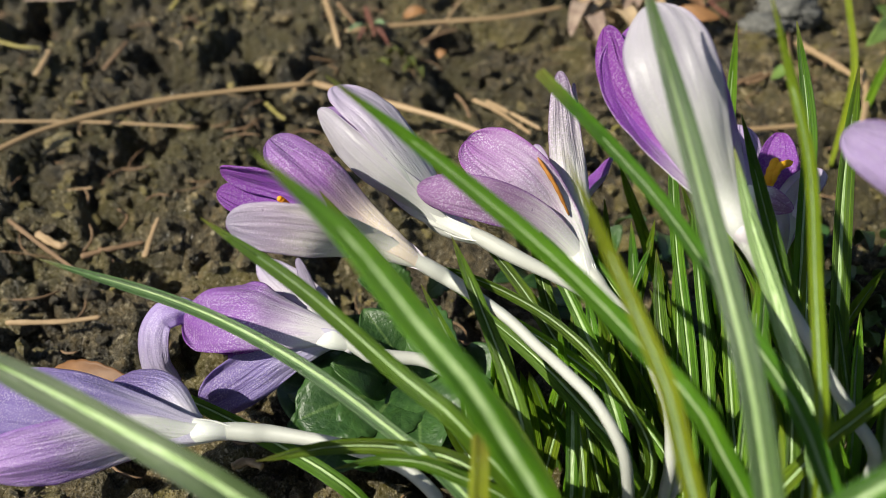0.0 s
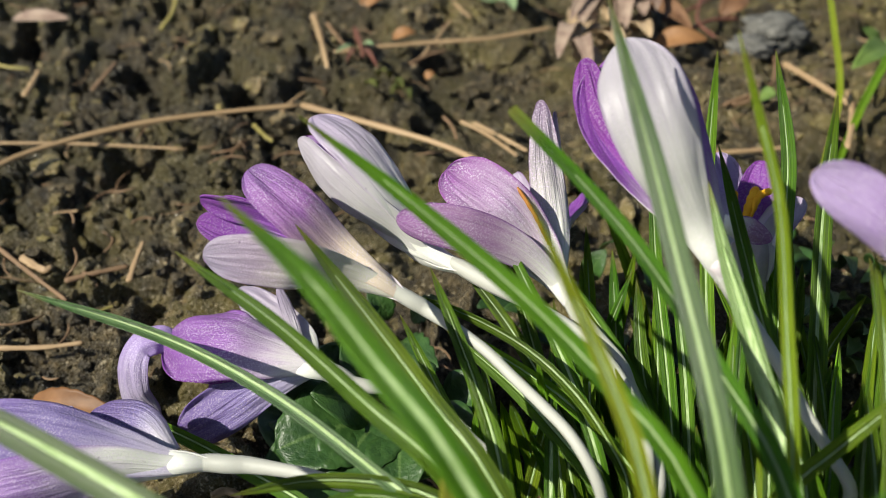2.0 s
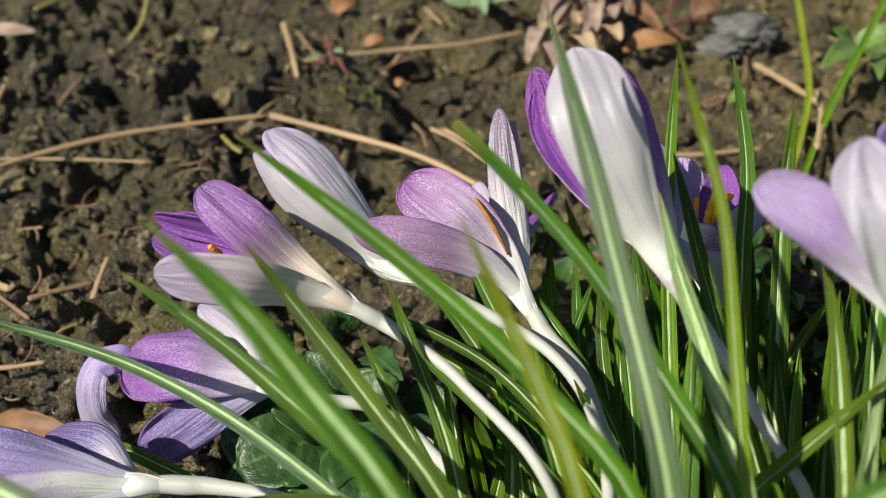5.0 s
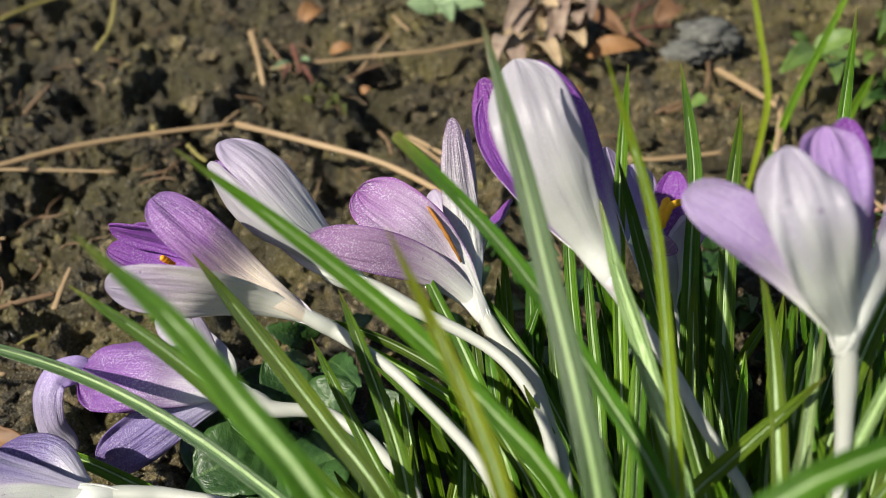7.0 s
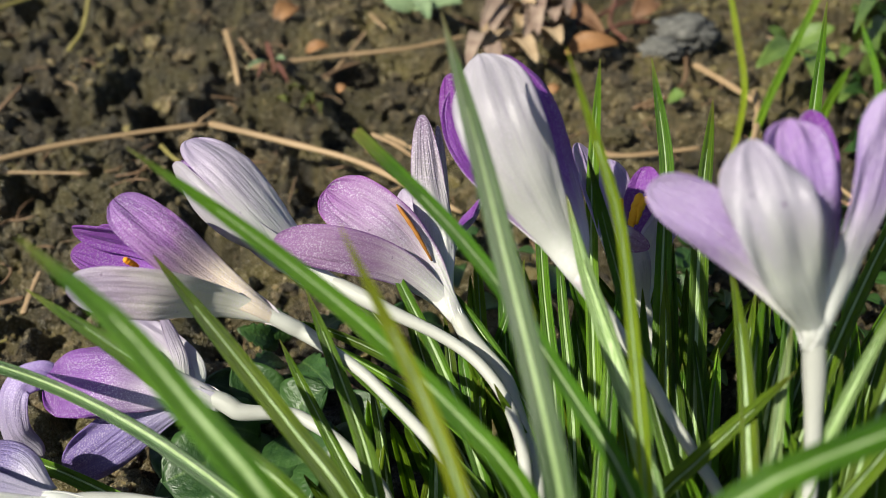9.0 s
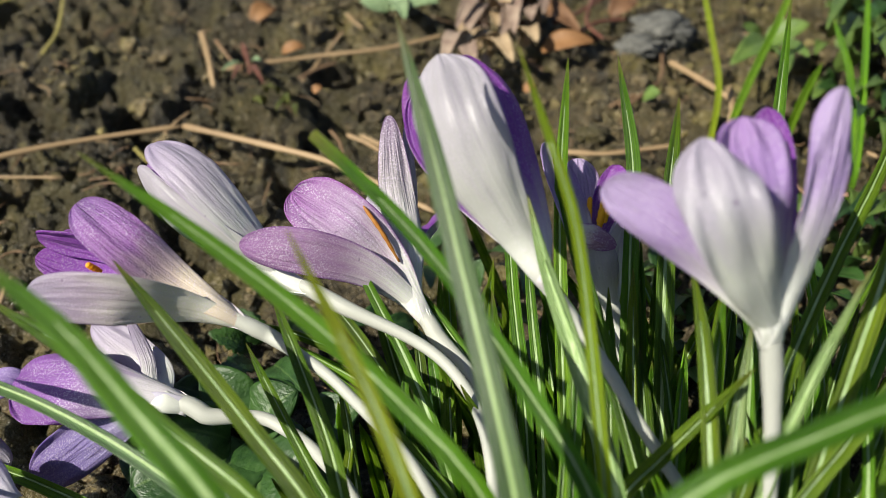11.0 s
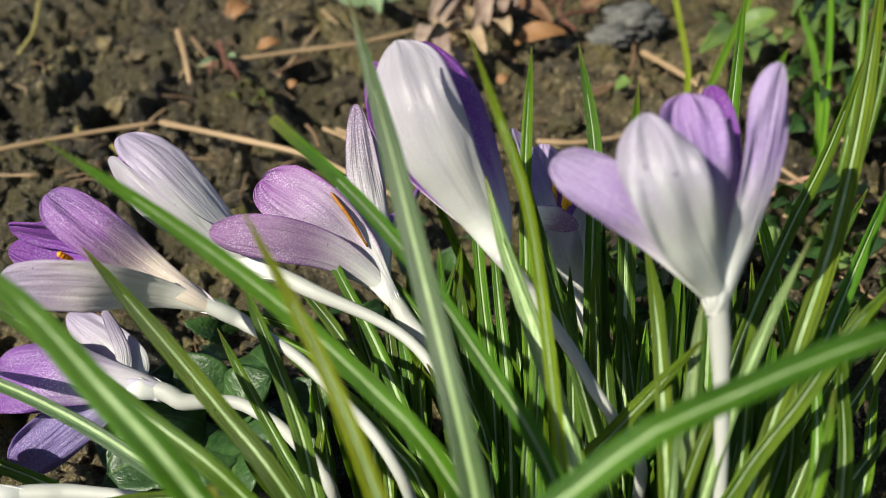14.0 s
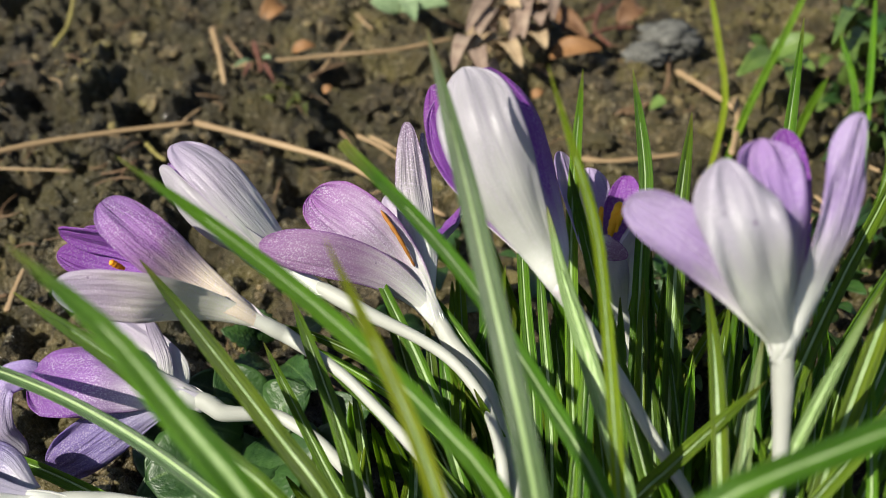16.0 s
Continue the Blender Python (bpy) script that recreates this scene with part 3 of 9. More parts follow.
def ovate(plant, base, tip, face, width, mat, bend=0.15, lobes=0.0, name="leaf", label="", sharp=1.0):
    """A broad leaf from its stalk to its tip, face up; lobes: how deep its margin is cut."""
    base, tip, face = np.array(base, float), np.array(tip, float), np.array(face, float)
    ax = tip - base
    length = np.linalg.norm(ax)
    v = np.linspace(0, 1, 19)[:, None]
    up = unit(face - (face @ ax) / length ** 2 * ax)
    line = base + ax * v + up * (4 * v * (1 - v)) * bend * length
    tan = unit(np.gradient(line, axis=0))
    nrm = unit(face - (tan @ face)[:, None] * tan)
    side = np.cross(tan, nrm)
    u = np.linspace(-1, 1, 11)
    half = width * 0.5 * (np.sin(np.pi * np.clip(v[:, 0], 0.0, 1) ** 0.8) ** (0.75 * sharp) + 0.03) * (1 - lobes * (0.5 + 0.5 * np.cos(v[:, 0] * 38)))
    h = np.abs(u)[None] ** 1.3 * 0.22 * half[:, None] + 0.025 * width * np.sin(v * 9 + u[None] * 4 + width * 900) * np.abs(u)[None]
    grid = line[:, None] + side[:, None] * (u[None] * half[:, None])[..., None] + nrm[:, None] * h[..., None]
    return shell(name, grid, 0.0003, [mat, mat], plant, label)


def fibres(name, count, area, mat, seed, label, category):
    """Fine dry scraps scattered over the soil, joined."""
    rng = np.random.RandomState(seed)
    verts, faces = [], []
    for k in range(count):
        x, y = rng.uniform(area[0], area[1]), rng.uniform(area[2], area[3])
        a, n = rng.uniform(0, 6.3), 6
        length = rng.uniform(0.004, 0.018)
        s = np.linspace(-0.5, 0.5, n)
        bow = rng.uniform(-1.1, 1.1)
        line = np.stack([x + length * (s * math.cos(a) - bow * s * s * math.sin(a)), y + length * (s * math.sin(a) + bow * s * s * math.cos(a)), np.zeros(n)], 1)
        line[:, 2] = soil_height(line[:, 0], line[:, 1]).max() + rng.uniform(0.0008, 0.003) + s * length * rng.uniform(-0.3, 0.3)
        r = rng.uniform(0.00015, 0.00048) * (1 - 0.5 * np.abs(s * 2) ** 3)
        _, side, nrm = frames_along(line, (0, 0, 1), 0, 0)
        ang = np.arange(5) * 2 * math.pi / 5
        ring = line[:, None] + (side[:, None] * np.cos(ang)[None, :, None] + nrm[:, None] * np.sin(ang)[None, :, None]) * r[:, None, None]
        o = len(verts)
        verts += list(ring.reshape(-1, 3))
        faces += [(o + j * 5 + i, o + j * 5 + (i + 1) % 5, o + (j + 1) * 5 + (i + 1) % 5, o + (j + 1) * 5 + i) for j in range(n - 1) for i in range(5)]
        faces += [tuple(o + i for i in range(4, -1, -1)), tuple(o + (n - 1) * 5 + i for i in range(5))]
    return tagged(mesh_object(name, verts, faces, [mat]), label, category, kind="stuff")


# ---- soil ----
def soil_height(x, y):
    wx, wy = x + 0.006 * lattice(x, y, 90, 41), y + 0.006 * lattice(x, y, 90, 42)
    ridge = lambda s, k: 1 - 2 * np.abs(lattice(wx, wy, s, k))
    loose = np.clip(0.85 + 0.8 * lattice(x, y, 14, 43), 0.4, 1.35)
    h = 0.004 * lattice(x, y, 20, 1) + 0.0040 * lattice(wx, wy, 48, 2) + 0.0042 * ridge(95, 3) * (0.5 + 0.5 * lattice(x, y, 30, 6))
    pit = np.clip(0.6 * lattice(wx, wy, 55, 31) + 0.4 * lattice(wx, wy, 130, 32) + 0.13, 0, 1)
    return h - 0.024 * loose * pit ** 1.2 + 0.0032 * loose * lattice(wx, wy, 170, 4) + 0.0030 * ridge(330, 5) * lattice(x, y, 75, 8) + 0.0022 * loose * lattice(wx, wy, 560, 7)


def build_soil():
    """One sheet: fine where the camera looks, coarser out to the horizon."""
    def axis(lo, hi, step, far):
        near = np.arange(lo, hi, step)
        grow = step * 1.6 ** np.arange(1, 40)
        grow = np.cumsum(grow)
        grow = grow[grow < far]
        return np.concatenate([lo - grow[::-1], near, hi + grow])
    xs, ys = axis(-0.30, 0.40, 0.0010, 60.0), axis(0.08, 0.54, 0.0010, 60.0)
    gx, gy = np.meshgrid(xs, ys)
    fade = np.clip(1 - (np.maximum(0, np.hypot(gx, gy - 0.3) - 0.6)) / 1.5, 0, 1)
    gz = soil_height(gx, gy) * fade
    w, h = len(xs), len(ys)
    verts = np.stack([gx.ravel(), gy.ravel(), gz.ravel()], 1)
    a = (np.arange(h - 1)[:, None] * w + np.arange(w - 1)[None]).ravel()
    faces = np.stack([a, a + 1, a + w + 1, a + w], 1)
    me = bpy.data.meshes.new("ground")
    me.from_pydata(verts, [], faces.tolist())
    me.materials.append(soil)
    me.polygons.foreach_set("use_smooth", [True] * len(me.polygons))
    return tagged(new("ground", me), "dark crumbly garden soil, moist and rough", "soil", kind="structure")


def crumbs(name, count, lo, hi, area, mat, seed, fine, label, category):
    """Loose soil crumbs lying in drifts on the ground, rough and joined."""
    rng = np.random.RandomState(seed)
    bm = bmesh.new()
    bmesh.ops.create_icosphere(bm, subdivisions=fine, radius=1)
    ball = np.array([v.co[:] for v in bm.verts])
    tri = np.array([[v.index for v in f.verts] for f in bm.faces])
    bm.free()
    n = len(ball)
    px, py = rng.uniform(area[0], area[1], count * 2), rng.uniform(area[2], area[3], count * 2)
    keep = lattice(px, py, 60, seed + 20) + 0.6 * lattice(px, py, 150, seed + 21) + rng.uniform(-0.3, 0.5, count * 2) > 0
    px, py = px[keep][:count], py[keep][:count]
    count = len(px)
    size = lo + (hi - lo) * rng.rand(count) ** 3
    lumps = np.zeros((count, n, 3))
    for k in range(count):
        w = ball @ rng.normal(0, 1.9, (3, 3)) + rng.rand(3) * 6
        f = ball @ rng.normal(0, 5.0, (3, 3)) + rng.rand(3) * 6
        r = 1 + 0.20 * np.abs(np.sin(w)).sum(1) - 0.30 + 0.09 * np.sin(f).sum(1) + rng.normal(0, 0.13, n)
        q = rng.rand() * 6.3
        turn = np.array([[math.cos(q), -math.sin(q), 0], [math.sin(q), math.cos(q), 0], [0, 0, 1]])
        lumps[k] = (ball * r[:, None] * (1, rng.uniform(0.55, 1.0), rng.uniform(0.45, 0.95))) @ turn * size[k]
    lumps += np.stack([px, py, soil_height(px, py) + size * 0.2], 1)[:, None]
    faces = (tri[None] + (np.arange(count) * n)[:, None, None]).reshape(-1, 3)
    me = bpy.data.meshes.new(name)
    me.from_pydata(lumps.reshape(-1, 3), [], faces.tolist())
    me.materials.append(mat)
    me.polygons.foreach_set("use_smooth", [False] * len(me.polygons))
    return tagged(new(name, me), label, category, kind="stuff")


def lump(name, at, radius, mat, label, category, seed):
    """A rough rounded lump pressed into the soil."""
    bm = bmesh.new()
    bmesh.ops.create_icosphere(bm, subdivisions=4, radius=radius)
    for v in bm.verts:
        d = v.co.normalized()
        k = 1 + 0.35 * noise.noise(d * 1.7 + Vector((seed, 0, 0))) + 0.26 * noise.noise(d * 5 + Vector((0, seed, 0))) + 0.22 * noise.noise(d * 13) + 0.16 * noise.noise(d * 31)
        v.co = Vector((v.co.x * k * 1.15, v.co.y * k, v.co.z * k * 0.5))
    for f in bm.faces:
        f.smooth = True
    me = bpy.data.meshes.new(name)
    bm.to_mesh(me)
    bm.free()
    me.materials.append(mat)
    ob = new(name, me)
    ob.location = (at[0], at[1], float(soil_height(np.array(at[0]), np.array(at[1]))) + radius * 0.3)
    return tagged(ob, label, category)


build_soil()
BED = (-0.30, 0.40, 0.08, 0.54)
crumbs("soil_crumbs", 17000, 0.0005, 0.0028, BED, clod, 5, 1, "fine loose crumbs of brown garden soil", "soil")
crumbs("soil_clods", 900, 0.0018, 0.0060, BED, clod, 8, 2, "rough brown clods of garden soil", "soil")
fibres("plant_litter", 420, BED, straw_brown, 3, "fine brown roots and straw scraps in the soil", "plant litter")
fibres("pale_litter", 60, BED, straw_tan, 4, "pale straw scraps scattered on the soil", "plant litter")


# ---- leaves and flowers ----
tuft = thing("crocus_leaf_tuft", (0.035, 0.098, 0.0), "tuft of broad green crocus leaves leaning over the soil, pale midribs", "leaf tuft", "crocus leaf tufts")
leaf(tuft, [(-0.0051, 0.1226, 0.1101), (0.0096, 0.1154, 0.1018), (0.0252, 0.1054, 0.0933), (0.0372, 0.0961, 0.0854), (0.0473, 0.0865, 0.0770), (0.0561, 0.0778, 0.0521), (0.0417, 0.0911, -0.0060)], 0.0039)
leaf(tuft, [(-0.0108, 0.0986, 0.1135), (0.0001, 0.0917, 0.1070), (0.0084, 0.0845, 0.1000), (0.0172, 0.0766, 0.0922), (0.0308, 0.0675, 0.0618), (0.0252, 0.0852, -0.0060)], 0.0054, stripe=0.36, label="pale-striped leaf arching low")
leaf(tuft, [(-0.0296, 0.1288, 0.0800), (-0.0122, 0.1184, 0.0742), (0.0038, 0.1069, 0.0670), (0.0156, 0.0977, 0.0625), (0.0272, 0.0900, 0.0449), (0.0243, 0.0978, -0.0060)], 0.0042)
leaf(tuft, [(-0.0103, 0.1353, 0.0809), (0.0027, 0.1216, 0.0724), (0.0142, 0.1088, 0.0650), (0.0224, 0.0987, 0.0608), (0.0311, 0.0892, 0.0434), (0.0281, 0.0984, -0.0060)], 0.0046, twist=-15)
leaf(tuft, [(-0.0685, 0.1428, 0.0585), (-0.0374, 0.1317, 0.0573), (-0.0145, 0.1195, 0.0550), (0.0052, 0.1063, 0.0497), (0.0111, 0.1015, 0.0486), (0.0211, 0.0949, 0.0362), (0.0219, 0.1001, -0.0060)], 0.0036, turn=12, mat=leaf_sheen, stripe=0.3)
leaf(tuft, [(0.0127, 0.1463, 0.0621), (0.0183, 0.1332, 0.0556), (0.0236, 0.1191, 0.0495), (0.0260, 0.1093, 0.0453), (0.0289, 0.0998, 0.0315), (0.0300, 0.1048, -0.0060)], 0.0042)
leaf(tuft, [(0.0066, 0.1435, 0.0519), (0.0135, 0.1310, 0.0463), (0.0201, 0.1191, 0.0414), (0.0233, 0.1135, 0.0394), (0.0282, 0.1054, 0.0278), (0.0285, 0.1073, -0.0060)], 0.0033)
leaf(tuft, [(0.0039, 0.1452, 0.0572), (0.0181, 0.1410, 0.0558), (0.0333, 0.1317, 0.0528), (0.0442, 0.1184, 0.0479), (0.0495, 0.1092, 0.0343), (0.0401, 0.1102, -0.0060)], 0.0028, turn=25, stripe=0.2)
leaf(tuft, [(-0.0215, 0.1070, 0.0429), (-0.0077, 0.1075, 0.0466), (0.0052, 0.1055, 0.0488), (0.0158, 0.1005, 0.0506), (0.0271, 0.0959, 0.0409), (0.0244, 0.0995, -0.0060)], 0.0041)
leaf(tuft, [(-0.0611, 0.1455, 0.0208), (-0.0419, 0.1365, 0.0222), (-0.0229, 0.1261, 0.0220), (-0.0113, 0.1186, 0.0222), (-0.0032, 0.1144, 0.0167), (0.0095, 0.1103, -0.0060)], 0.0044)
leaf(tuft, [(-0.0608, 0.0968, 0.0861), (-0.0475, 0.0923, 0.0837), (-0.0312, 0.0855, 0.0801), (-0.0137, 0.0776, 0.0752), (0.0047, 0.0730, 0.0551), (0.0082, 0.0858, -0.0060)], 0.0062, stripe=0.45, mat=leaf_sheen, label="broad leaf with a bluish sheen in its colour and a silvery midrib")
leaf(tuft, [(0.0360, 0.1663, 0.0513), (0.0476, 0.1513, 0.0444), (0.0576, 0.1315, 0.0361), (0.0593, 0.1176, 0.0317), (0.0579, 0.1097, 0.0221), (0.0484, 0.1098, -0.0060)], 0.0040)
leaf(tuft, [(0.0180, 0.1676, 0.0474), (0.0304, 0.1511, 0.0401), (0.0417, 0.1324, 0.0301), (0.0456, 0.1217, 0.0265), (0.0464, 0.1148, 0.0183), (0.0408, 0.1122, -0.0060)], 0.0041)
leaf(tuft, [(-0.0065, 0.1002, 0.0503), (0.0020, 0.1007, 0.0524), (0.0122, 0.0977, 0.0534), (0.0250, 0.0946, 0.0427), (0.0224, 0.0978, -0.0060)], 0.0033)
leaf(tuft, [(0.0163, 0.0862, 0.0774), (0.0164, 0.0834, 0.0741), (0.0162, 0.0800, 0.0716), (0.0174, 0.0694, 0.0471), (0.0247, 0.0872, -0.0060)], 0.0046, mat=leaf_gold, blunt=True, stripe=0.26, label="short yellow-green stub of a cut leaf")
leaf(tuft, [(0.0159, 0.1480, 0.0437), (0.0300, 0.1354, 0.0397), (0.0407, 0.1221, 0.0364), (0.0447, 0.1163, 0.0342), (0.0477, 0.1092, 0.0240), (0.0403, 0.1090, -0.0060)], 0.0050)
leaf(tuft, [(0.0107, 0.1541, 0.0430), (0.0302, 0.1396, 0.0418), (0.0421, 0.1281, 0.0408), (0.0530, 0.1149, 0.0359), (0.0560, 0.1079, 0.0255), (0.0449, 0.1081, -0.0060)], 0.0034, mat=leaf_lime, stripe=0.2)
leaf(tuft, [(0.0154, 0.1423, 0.0262), (0.0159, 0.1343, 0.0259), (0.0165, 0.1232, 0.0249), (0.0185, 0.1160, 0.0182), (0.0248, 0.1131, -0.0060)], 0.0032, turn=-11, mat=leaf_green, stripe=0.30)
leaf(tuft, [(0.0265, 0.1377, 0.0306), (0.0256, 0.1301, 0.0306), (0.0247, 0.1194, 0.0300), (0.0251, 0.1114, 0.0224), (0.0293, 0.1108, -0.0060)], 0.0033, turn=21, mat=leaf_lime, stripe=0.18)
leaf(tuft, [(0.0236, 0.1478, 0.0363), (0.0257, 0.1369, 0.0324), (0.0275, 0.1217, 0.0264), (0.0288, 0.1147, 0.0179), (0.0309, 0.1122, -0.0060)], 0.0036, turn=25, mat=leaf_green, stripe=0.30)
leaf(tuft, [(0.0378, 0.1442, 0.0434), (0.0372, 0.1330, 0.0390), (0.0363, 0.1174, 0.0323), (0.0359, 0.1096, 0.0219), (0.0357, 0.1096, -0.0060)], 0.0034, turn=-1, mat=leaf_green, stripe=0.40)
leaf(tuft, [(0.0364, 0.1456, 0.0355), (0.0379, 0.1352, 0.0323), (0.0391, 0.1208, 0.0272), (0.0391, 0.1136, 0.0186), (0.0372, 0.1117, -0.0060)], 0.0031, turn=-12, mat=leaf_lime, stripe=0.30)
undergrowth(tuft, 21, 14, (0.022, 0.050), (0.112, 0.150), (0.020, 0.036))
settle(tuft)

tuft = thing("crocus_leaf_tuft", (0.058, 0.105, 0.0), "upright tuft of long green crocus leaves among white flower tubes", "leaf tuft", "crocus leaf tufts")
leaf(tuft, [(0.0385, 0.1371, 0.1222), (0.0419, 0.1226, 0.1122), (0.0450, 0.1070, 0.1025), (0.0501, 0.0816, 0.0839), (0.0537, 0.0694, 0.0556), (0.0537, 0.0910, -0.0060)], 0.0046, stripe=0.24, mat=leaf_sheen, label="tall leaf with a broad pale midrib")
leaf(tuft, [(0.0255, 0.1322, 0.1059), (0.0367, 0.1229, 0.0980), (0.0450, 0.1137, 0.0917), (0.0540, 0.1020, 0.0823), (0.0622, 0.0889, 0.0727), (0.0687, 0.0792, 0.0490), (0.0603, 0.0953, -0.0060)], 0.0036, blunt=True, label="leaf with a torn dry tip", stripe=0.16)
leaf(tuft, [(0.0250, 0.0979, 0.1142), (0.0297, 0.0914, 0.1063), (0.0339, 0.0845, 0.0995), (0.0378, 0.0765, 0.0913), (0.0457, 0.0660, 0.0588), (0.0469, 0.0879, -0.0060)], 0.0031, mat=leaf_gold, stripe=0.3, label="yellow-green leaf")
leaf(tuft, [(0.0267, 0.1637, 0.0604), (0.0324, 0.1527, 0.0534), (0.0383, 0.1409, 0.0469), (0.0431, 0.1261, 0.0415), (0.0469, 0.1166, 0.0292), (0.0498, 0.1177, -0.0060)], 0.0035, stripe=0.3)
# The glint is in the colour: pale blade and very wide pale midrib.
leaf(tuft, [(0.0592, 0.1354, 0.0906), (0.0616, 0.1264, 0.0826), (0.0656, 0.1142, 0.0724), (0.0695, 0.0976, 0.0599), (0.0708, 0.0883, 0.0393), (0.0643, 0.1005, -0.0060)], 0.0046, mat=leaf_glint, stripe=0.9, face=(-0.6, -0.5, 0.6), label="leaf with a glint put into its pale face colour")
leaf(tuft, [(0.0485, 0.1769, 0.0491), (0.0486, 0.1577, 0.0363), (0.0479, 0.1396, 0.0266), (0.0469, 0.1264, 0.0197), (0.0519, 0.1178, -0.0060)], 0.0038, stripe=0.2, mat=leaf_lime)
leaf(tuft, [(0.0537, 0.1695, 0.0481), (0.0536, 0.1508, 0.0360), (0.0546, 0.1337, 0.0260), (0.0544, 0.1249, 0.0214), (0.0546, 0.1194, 0.0138), (0.0560, 0.1170, -0.0060)], 0.0040)
leaf(tuft, [(0.0657, 0.1676, 0.0559), (0.0652, 0.1523, 0.0479), (0.0649, 0.1348, 0.0389), (0.0634, 0.1181, 0.0308), (0.0623, 0.1112, 0.0206), (0.0609, 0.1128, -0.0060)], 0.0033, stripe=0.35)
leaf(tuft, [(0.0575, 0.1593, 0.0484), (0.0576, 0.1449, 0.0384), (0.0590, 0.1298, 0.0308), (0.0593, 0.1212, 0.0265), (0.0593, 0.1149, 0.0175), (0.0587, 0.1147, -0.0060)], 0.0041)
leaf(tuft, [(0.0434, 0.1579, 0.0363), (0.0451, 0.1441, 0.0289), (0.0464, 0.1270, 0.0188), (0.0516, 0.1182, -0.0060)], 0.0042)
leaf(tuft, [(0.0634, 0.1864, 0.0632), (0.0623, 0.1622, 0.0490), (0.0620, 0.1383, 0.0384), (0.0608, 0.1187, 0.0299), (0.0602, 0.1119, 0.0203), (0.0595, 0.1132, -0.0060)], 0.0037)
leaf(tuft, [(0.0309, 0.1694, 0.0438), (0.0355, 0.1535, 0.0338), (0.0409, 0.1355, 0.0244), (0.0428, 0.1265, 0.0197), (0.0496, 0.1179, -0.0060)], 0.0045)
leaf(tuft, [(0.0696, 0.1353, 0.0637), (0.0677, 0.1233, 0.0552), (0.0653, 0.1079, 0.0453), (0.0634, 0.0997, 0.0300), (0.0620, 0.1067, -0.0060)], 0.0031, mat=leaf_lime)
leaf(tuft, [(0.0404, 0.1626, 0.0390), (0.0415, 0.1479, 0.0303), (0.0422, 0.1273, 0.0175), (0.0493, 0.1184, -0.0060)], 0.0035, turn=-20, mat=leaf_green, stripe=0.18)
leaf(tuft, [(0.0465, 0.1664, 0.0469), (0.0472, 0.1496, 0.0356), (0.0473, 0.1261, 0.0191), (0.0521, 0.1177, -0.0060)], 0.0048, turn=32, mat=leaf_lime, stripe=0.18)
leaf(tuft, [(0.0531, 0.1564, 0.0388), (0.0538, 0.1431, 0.0317), (0.0540, 0.1244, 0.0212), (0.0544, 0.1189, 0.0136), (0.0558, 0.1166, -0.0060)], 0.0048, turn=4, mat=leaf_green, stripe=0.18)
leaf(tuft, [(0.0603, 0.1622, 0.0331), (0.0592, 0.1484, 0.0255), (0.0576, 0.1291, 0.0141), (0.0578, 0.1195, -0.0060)], 0.0050, turn=21, mat=leaf_green, stripe=0.30)
leaf(tuft, [(0.0631, 0.1634, 0.0492), (0.0616, 0.1468, 0.0381), (0.0596, 0.1237, 0.0219), (0.0591, 0.1184, 0.0137), (0.0589, 0.1162, -0.0060)], 0.0035, turn=30, mat=leaf_lime, stripe=0.18)
leaf(tuft, [(0.0744, 0.1681, 0.0402), (0.0705, 0.1519, 0.0294), (0.0661, 0.1292, 0.0136), (0.0625, 0.1195, -0.0060)], 0.0047, turn=-11, mat=leaf_green, stripe=0.18)
leaf(tuft, [(0.0703, 0.1632, 0.0393), (0.0705, 0.1482, 0.0301), (0.0699, 0.1270, 0.0165), (0.0645, 0.1182, -0.0060)], 0.0049, turn=34, mat=leaf_green, stripe=0.30)
undergrowth(tuft, 22, 22, (0.042, 0.078), (0.112, 0.160), (0.026, 0.050))
settle(tuft)

tuft = thing("crocus_leaf_tuft", (0.086, 0.112, 0.0), "dense tuft of upright crocus leaves with bright pale midribs", "leaf tuft", "crocus leaf tufts")
leaf(tuft, [(0.0547, 0.1259, 0.1217), (0.0582, 0.1207, 0.1121), (0.0619, 0.1143, 0.1012), (0.0638, 0.1057, 0.0873), (0.0649, 0.0912, 0.0693), (0.0675, 0.0837, 0.0429), (0.0744, 0.0995, -0.0060)], 0.0025, mat=leaf_gold, stripe=0.2, label="slender yellow-green leaf")
leaf(tuft, [(0.0805, 0.2075, 0.0791), (0.0759, 0.1842, 0.0643), (0.0733, 0.1665, 0.0533), (0.0703, 0.1381, 0.0384), (0.0686, 0.1185, 0.0299), (0.0697, 0.1122, 0.0203), (0.0764, 0.1159, -0.0060)], 0.0038, mat=leaf_lime, stripe=0.23)
leaf(tuft, [(0.0883, 0.1926, 0.0864), (0.0891, 0.1737, 0.0709), (0.0863, 0.1583, 0.0596), (0.0817, 0.1336, 0.0430), (0.0777, 0.1163, 0.0325), (0.0772, 0.1103, 0.0213), (0.0814, 0.1146, -0.0060)], 0.0045, stripe=0.2)
leaf(tuft, [(0.1005, 0.1836, 0.0805), (0.0947, 0.1633, 0.0661), (0.0897, 0.1405, 0.0519), (0.0850, 0.1166, 0.0363), (0.0838, 0.1099, 0.0237), (0.0854, 0.1148, -0.0060)], 0.0049, stripe=0.27)
leaf(tuft, [(0.0866, 0.1286, 0.0802), (0.0873, 0.1179, 0.0717), (0.0875, 0.1048, 0.0617), (0.0871, 0.0984, 0.0570), (0.0866, 0.0899, 0.0372), (0.0866, 0.1039, -0.0060)], 0.0035)
